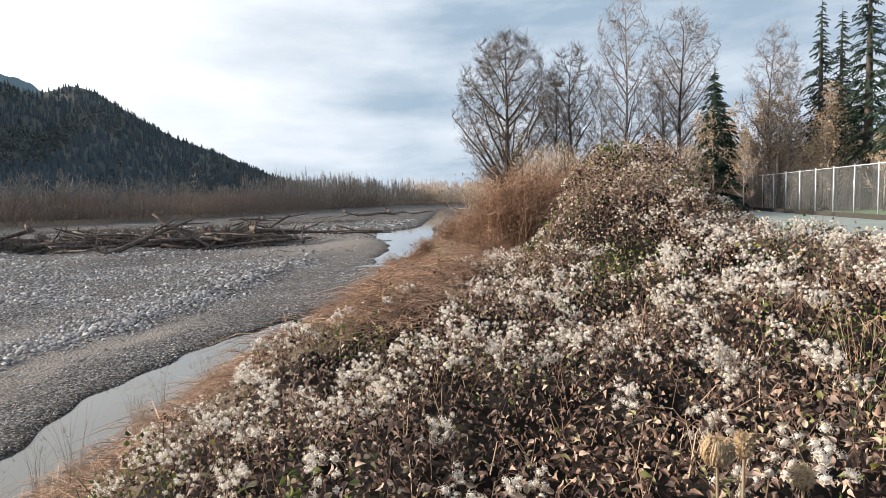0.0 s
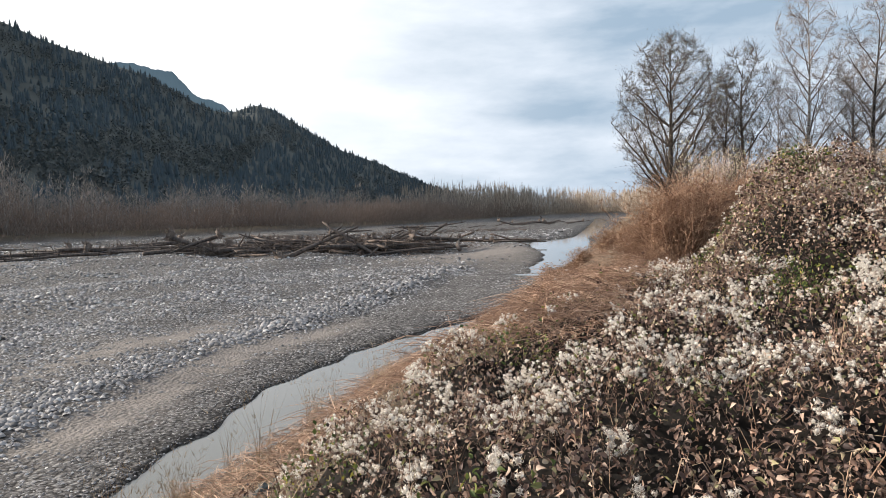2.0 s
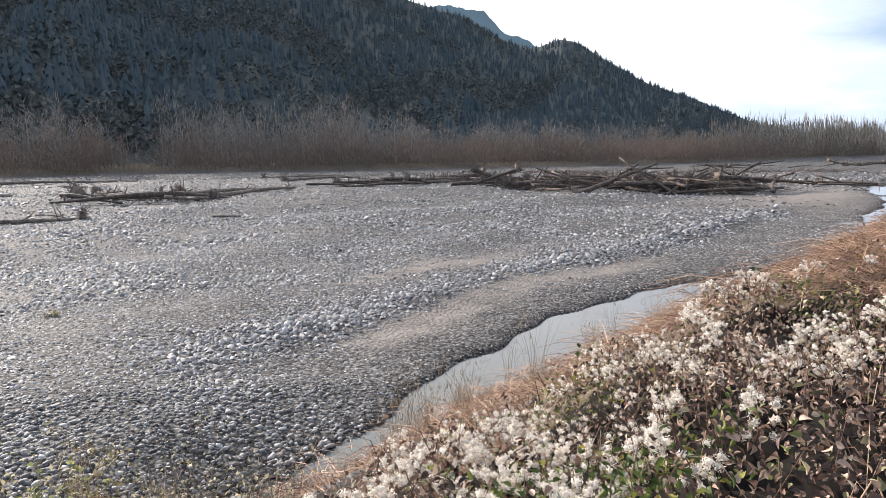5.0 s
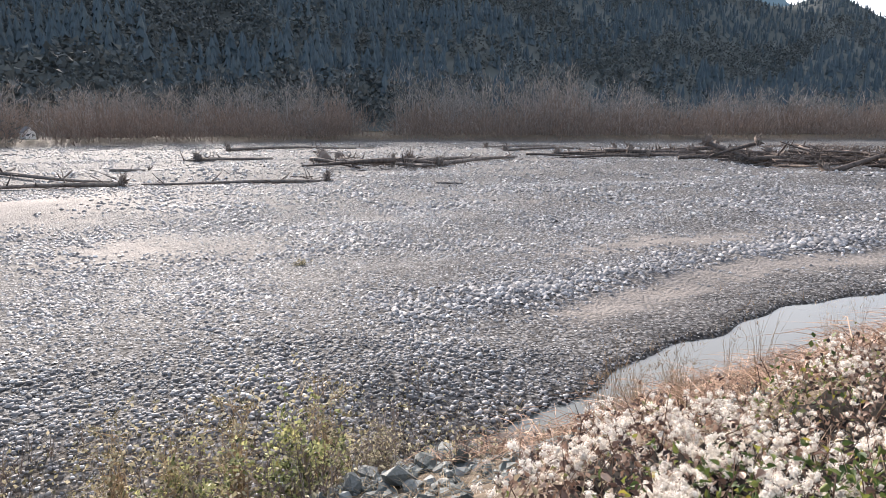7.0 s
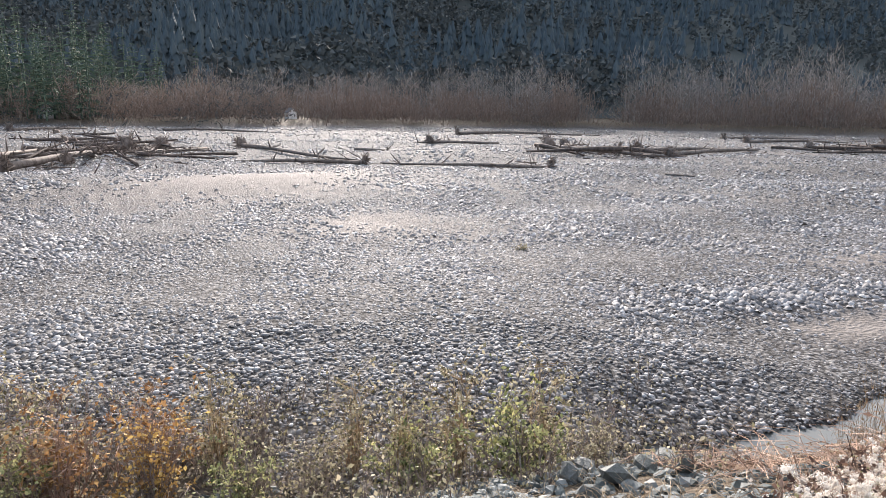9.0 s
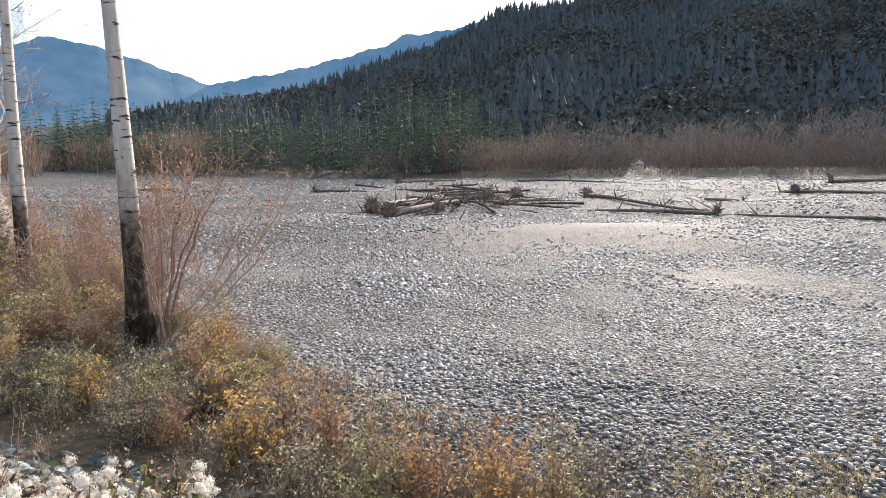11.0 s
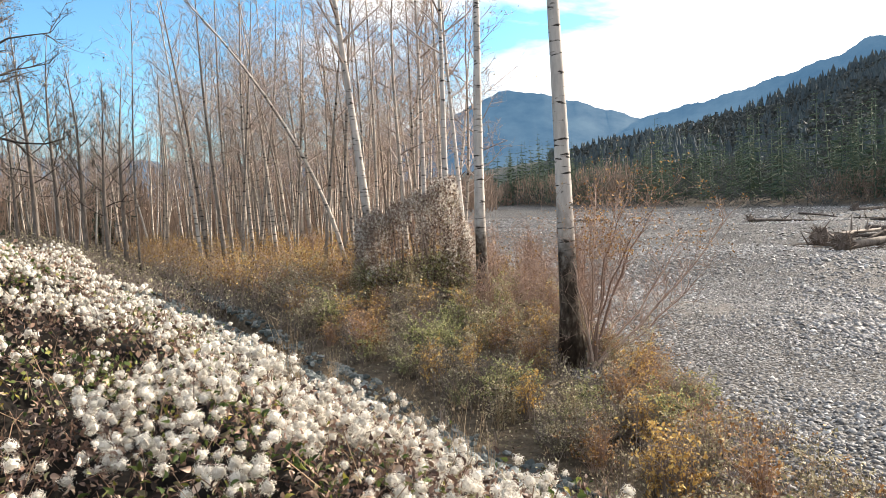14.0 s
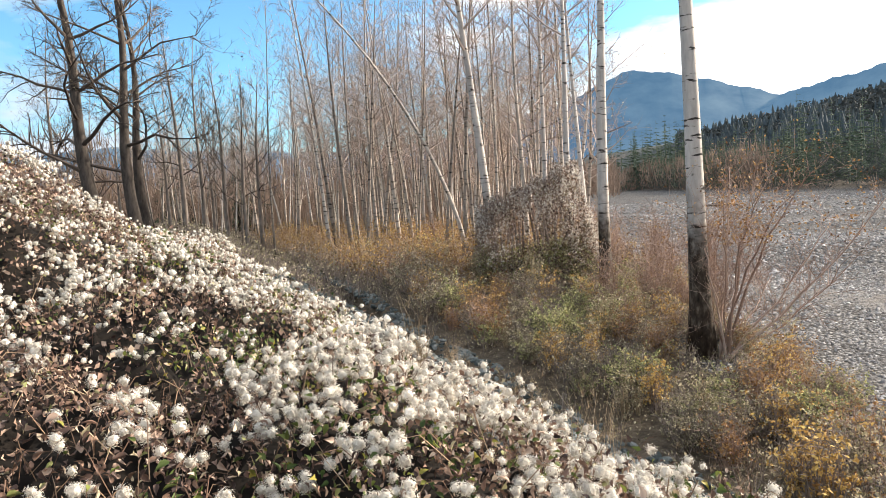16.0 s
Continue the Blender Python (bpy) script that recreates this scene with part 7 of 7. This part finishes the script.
# ---------------------------------------------------------------- court, fence, houses
def court():
    rng = np.random.default_rng(71)
    # fence line: from beside the court northwards
    a, b = np.array(polar(-34, 37.0)), np.array(polar(-19.2, 82))
    me = mesh_of("court", np.array([(9.0, 20.0, CREST + 0.02), (40, 16.0, CREST + 0.02), (a[0] + 12, a[1] + 3, CREST + 0.02), (b[0] - 1.2, b[1] - 1.5, CREST + 0.02), (14.5, 38.0, CREST + 0.02)]), [np.array([(0, 1, 2)]), np.array([(0, 2, 3, 4)])], M_COURT)
    tagged(new("court_floor", me), "worn pale green sports court surface", "court", kind="structure")
    fence = new("fence")
    tagged(fence, "tall galvanised chain-link fence beside the court", "fence")
    d = b - a
    ln = np.linalg.norm(d)
    d /= ln
    n = int(ln / 3.05)
    post = Pile()
    tube(post, [(0, 0, -0.1), (0, 0, 1.6), (0, 0, 3.05)], [0.04, 0.04, 0.04], 8)
    cap = Pile()
    cap.add(ICO_V * [0.055, 0.055, 0.04] + [0, 0, 3.07], ICO_F)
    pm, cm = post.mesh("post", M_ZINC, True), cap.mesh("cap", M_ZINC, True)
    turn = math.degrees(math.atan2(d[1], d[0]))
    fence.matrix_basis = pose(a[0], a[1], CREST, 0, 0, turn)
    for k in range(n + 1):
        p = part("post", pm, fence)
        p.location = (k * 3.05, 0, 0)
        part("cap", cm, p)
    for z in (2.98, 0.12):
        r = Pile()
        tube(r, [(0, 0, z), (n * 1.5, 0, z), (n * 3.05, 0, z)], [0.028] * 3, 6)
        part("rail", r.mesh("rail", M_ZINC, True), fence)
    sv = np.array([(0.04, -0.035, 0.08), (3.01, -0.035, 0.08), (3.01, -0.035, 2.98), (0.04, -0.035, 2.98)])
    sm = mesh_of("mesh_panel", sv, [np.array([(0, 1, 2, 3)])], M_CHAIN)
    for k in range(n):
        o = part("mesh_panel", sm, fence)
        o.location = (k * 3.05, 0, 0)
    # inner, lower fence behind it
    inner = new("fence")
    tagged(inner, "lower chain-link fence across the grass behind", "fence")
    off = np.array([-d[1], d[0]]) * -9.0
    inner.matrix_basis = pose(a[0] - off[0] * 0 + 11, a[1] + 9, CREST, 0, 0, turn)
    for k in range(n - 3):
        p = part("post", pm, inner)
        p.location, p.scale = (k * 3.4, 0, 0), (0.8, 0.8, 0.8)
    r = Pile()
    tube(r, [(0, 0, 2.4), ((n - 4) * 1.7, 0, 2.4), ((n - 4) * 3.4, 0, 2.4)], [0.022] * 3, 6)
    part("rail", r.mesh("rail", M_ZINC, True), inner)
    for k in range(n - 4):
        o = part("mesh_panel", sm, inner)
        o.location, o.scale = (k * 3.4, 0, 0), (1.12, 1, 0.8)
    # low kerb wall and dark timber edge below the fence
    for nm, m, w, z0, z1, off2, lab in (("kerb", M_KERB, 0.10, 0.0, 0.12, 0.0, "pale concrete kerb below the fence"), ("timber_edge", M_TAR, 0.09, 0.0, 0.26, -0.45, "dark timber edging board along the court")):
        bm = bmesh.new()
        bmesh.ops.create_cube(bm, size=1.0)
        bmesh.ops.scale(bm, vec=(n * 3.05, w * 2, z1 - z0), verts=bm.verts)
        bmesh.ops.bevel(bm, geom=bm.edges[:], offset=0.015, segments=1, affect="EDGES")
        me = bpy.data.meshes.new(nm)
        bm.to_mesh(me)
        me.materials.append(m)
        mid = a + d * n * 1.525 + np.array([-d[1], d[0]]) * -off2 * 1
        o = new(nm, me)
        o.matrix_basis = pose(mid[0], mid[1], CREST + (z1 + z0) / 2 + 0.02, 0, 0, turn)
        tagged(o, lab, "kerb", kind="structure")
    # grass strip and tall dry grass behind
    turf = np.array([(*(a + (-d * 8) + np.array([0.3, 0.1])), CREST + 0.03), (*(a + np.array([26, 10])), CREST + 0.03), (*(b + np.array([18, 4])), CREST + 0.03), (*(b + np.array([0.4, 0.2])), CREST + 0.03)])
    tagged(new("lawn", mesh_of("lawn", turf, [np.array([(0, 1, 2, 3)])], M_TURF)), "short green turf behind the fence", "lawn", kind="structure")
    p = Pile()
    m = 5200
    t = rng.uniform(0, 1, m)
    base = np.stack([a[0] + 13 + (b[0] - a[0]) * t + rng.normal(0, 1.8, m) + 3, a[1] + 13 + (b[1] - a[1]) * t + rng.normal(0, 1.8, m), np.full(m, CREST)], 1)
    hh = rng.uniform(0.5, 1.5, m)[:, None]
    arcs(p, base, base + np.c_[rng.normal(0, 0.1, (m, 2)), np.full(m, 0.6)] * hh, base + np.c_[rng.normal(0, 0.3, (m, 2)), np.full(m, 1.0)] * hh, np.full(m, 0.02))
    tagged(new("tall_grass", p.mesh("tall_grass", M_STRAW)), "tall dry straw-coloured grass behind the fences", "grass", kind="stuff")


def houses():
    """Small white houses below the hill, across the river."""
    for yaw, r, w in ((91.4, 138, 4.2), (109.1, 130, 4.0)):
        x, y = polar(yaw, r)
        z = float(height(x, y))
        o = new("house")
        o.matrix_basis = pose(x, y, z, 0, 0, yaw + 25) @ Matrix.Diagonal((0.42, 0.42, 0.5, 1))
        tagged(o, "small white riverside cabin with a grey roof among trees", "house")
        bm = bmesh.new()
        for pt in ((-w / 2, 0, 0), (w / 2, 0, 0), (w / 2, 0, 2.6), (0, 0, 4.2), (-w / 2, 0, 2.6)):
            bm.verts.new(pt)
        f = bm.faces.new(bm.verts[:])
        ext = bmesh.ops.extrude_face_region(bm, geom=[f])
        bmesh.ops.translate(bm, vec=(0, 5, 0), verts=[v for v in ext["geom"] if isinstance(v, bmesh.types.BMVert)])
        bmesh.ops.recalc_face_normals(bm, faces=bm.faces)
        me = bpy.data.meshes.new("wall")
        bm.to_mesh(me)
        me.materials.append(M_WHITEWALL)
        part("wall", me, o)
        v = np.array([(-w / 2 - 0.4, -0.4, 2.40), (0, -0.4, 4.32), (w / 2 + 0.4, -0.4, 2.40), (-w / 2 - 0.4, 5.4, 2.40), (0, 5.4, 4.32), (w / 2 + 0.4, 5.4, 2.40)])
        v = np.concatenate([v, v + [0, 0, 0.15]])
        q = np.array([(6, 7, 10, 9), (7, 8, 11, 10), (0, 3, 4, 1), (1, 4, 5, 2), (0, 1, 7, 6), (1, 2, 8, 7), (3, 9, 10, 4), (4, 10, 11, 5), (0, 6, 9, 3), (2, 5, 11, 8)])
        part("roof", mesh_of("roof", v, [q], M_SHINGLE), o)
        for wx in (-w * 0.25, w * 0.2):
            win = part("window", mesh_of("window", np.array([(wx - 0.35, -0.02, 1.1), (wx + 0.35, -0.02, 1.1), (wx + 0.35, -0.02, 1.9), (wx - 0.35, -0.02, 1.9)]), [np.array([(0, 1, 2, 3)])], M_PANE), o)


court()
houses()


# ---------------------------------------------------------------- riprap and cobbles, last
def riprap():
    rng = np.random.default_rng(73)
    n = 6400
    y = np.concatenate([rng.uniform(-34, 5.5, n - 900), rng.uniform(-0.5, 4.2, 900), rng.uniform(18, 80, 900)])
    off = np.concatenate([rng.uniform(-0.5, 3.4, n - 900), rng.uniform(0.2, 2.6, 900), rng.uniform(-0.6, 1.6, 900)])
    x = toe(y) + off
    size = rng.uniform(0.05, 0.135, len(x)) * np.where((y > -0.8) & (y < 6), 0.62, 1.0)
    z = height(x, y) + size * 0.12
    place = np.stack([x, y, z], 1)
    shapes = []
    for k in range(6):
        v = ICO_V * rng.uniform(0.75, 1.1, (12, 1)) * [1.2, 0.95, 0.6]
        # split faces: flatten a few sides, as quarried stone has
        for _ in range(3):
            d = rng.normal(0, 1, 3)
            d /= np.linalg.norm(d)
            over = np.clip(v @ d - 0.55, 0, None)
            v = v - over[:, None] * d
        shapes.append(v)
    order = np.argsort(np.hypot(x, y))
    t = turns(len(x), rng, 0.35) * size[:, None, None]
    rest = Pile()
    far = order[300:]
    for k in range(6):
        s = far[k::6]
        rest.scatter(shapes[k], ICO_F, t[s], place[s])
    thing = tagged(new("riprap", rest.mesh("riprap", M_ROCK)), "blue-grey angular rock armour on the dike's lower slope", "rocks", kind="stuff")
    meshes = [mesh_of("rock", v, [ICO_F], M_ROCK_OB) for v in shapes]
    for i, s in enumerate(order[:300]):
        o = part("rock", meshes[i % 6], thing)
        o.matrix_basis = Matrix.Translation(place[s]) @ Matrix(t[s].tolist()).to_4x4()
    # loose stones end in dry weeds towards the channel
    for k, (bx, by, sz) in enumerate(((-5.65, 3.35, 0.24), (-5.25, 3.0, 0.17), (-5.35, 3.75, 0.15), (-4.9, 2.6, 0.17), (-5.2, 2.2, 0.15), (-4.6, 2.2, 0.16), (-4.5, 2.75, 0.13), (-4.9, 1.9, 0.14), (-5.0, 3.3, 0.12), (-4.3, 1.8, 0.13), (-5.6, 2.7, 0.13))):
        o = part("rock", meshes[k % 6], thing, "large grey boulder")
        o.matrix_basis = pose(bx, by, float(height(bx, by)) + 0.08, 8 * k, 5, 50 * k) @ Matrix.Diagonal((sz, sz, sz, 1))


def cobbles():
    rng = np.random.default_rng(79)
    shapes = [ICO_V * rng.uniform(0.82, 1.12, (12, 1)) * [1.25, 0.95, 0.58] for _ in range(5)]
    top_f = ICO_F[(ICO_V[ICO_F][:, :, 2].mean(1) > -0.62)]
    rest = Pile()
    first = []
    for lo, hi, dens, smin, smax, full in ((5.5, 11, 190, 0.019, 0.052, True), (11, 19, 165, 0.021, 0.054, False), (19, 30, 64, 0.034, 0.076, False), (30, 48, 17, 0.058, 0.112, False), (48, 80, 4.6, 0.07, 0.14, False), (80, 125, 1.3, 0.10, 0.20, False)):
        area = 0.5 * (hi ** 2 - lo ** 2) * radians(150)
        n = int(area * dens)
        r, a = np.sqrt(rng.uniform(lo ** 2, hi ** 2, n)), np.radians(rng.uniform(5, 155, n))
        x, y = -np.sin(a) * r, np.cos(a) * r
        z, sandy, earthy, wetness = land(x, y)
        mid, half = channel(y)
        fine = smooth01(x, -10.6, -9.6) * smooth01(y, 5, 10)          # finer gravel beside the channel
        ok = (rng.uniform(0, 1, n) > sandy * 1.15) & (earthy < 0.55) & (np.abs(x - mid) > half - 0.15) & (z > POOL_Z - 0.06)
        ok &= ~((fine > 0.5) & (rng.uniform(0, 1, n) < 0.15))
        x, y, z, fine = x[ok], y[ok], z[ok], fine[ok]
        s = smin + (smax - smin) * rng.uniform(0, 1, len(x)) ** 2.6
        s = s * (1 - 0.4 * fine) * (1 + 0.3 * lumps(x, y, 5, 51))
        # a row of larger cobbles along the terrace edge
        edge = np.exp(-((x + 11.9) / 0.8) ** 2) * smooth01(y, 5, 8)
        s = s * (1 + 0.55 * edge)
        s = np.maximum(s, 0.02)
        place = np.stack([x, y, z + s * 0.10], 1)
        t = turns(len(x), rng, 0.22) * s[:, None, None]
        idx = np.arange(len(x))
        if lo == 5.5:
            order = np.argsort(np.hypot(x + 6.2, y - 3.2))
            first = [(place[i], t[i]) for i in order[:300]]
            idx = order[300:]
        for k in range(5):
            sel = idx[k::5]
            if full:
                rest.scatter(shapes[k], top_f, t[sel], place[sel])
            else:
                rest.scatter(OCT_V * [1.2, 0.95, 0.9], OCT_F, t[sel], place[sel] - [0, 0, 0.01])
    thing = part("cobbles", rest.mesh("cobbles", M_STONE, True), GROUND, "rounded grey river cobbles")
    thing["kind"] = "stuff"
    meshes = [mesh_of("cobble", v, [ICO_F], M_STONE_OB, True) for v in shapes]
    for i, (p, t) in enumerate(first):
        o = part("cobble", meshes[i % 5], GROUND)
        o.matrix_basis = Matrix.Translation(p) @ Matrix(t.tolist()).to_4x4()


riprap()
cobbles()
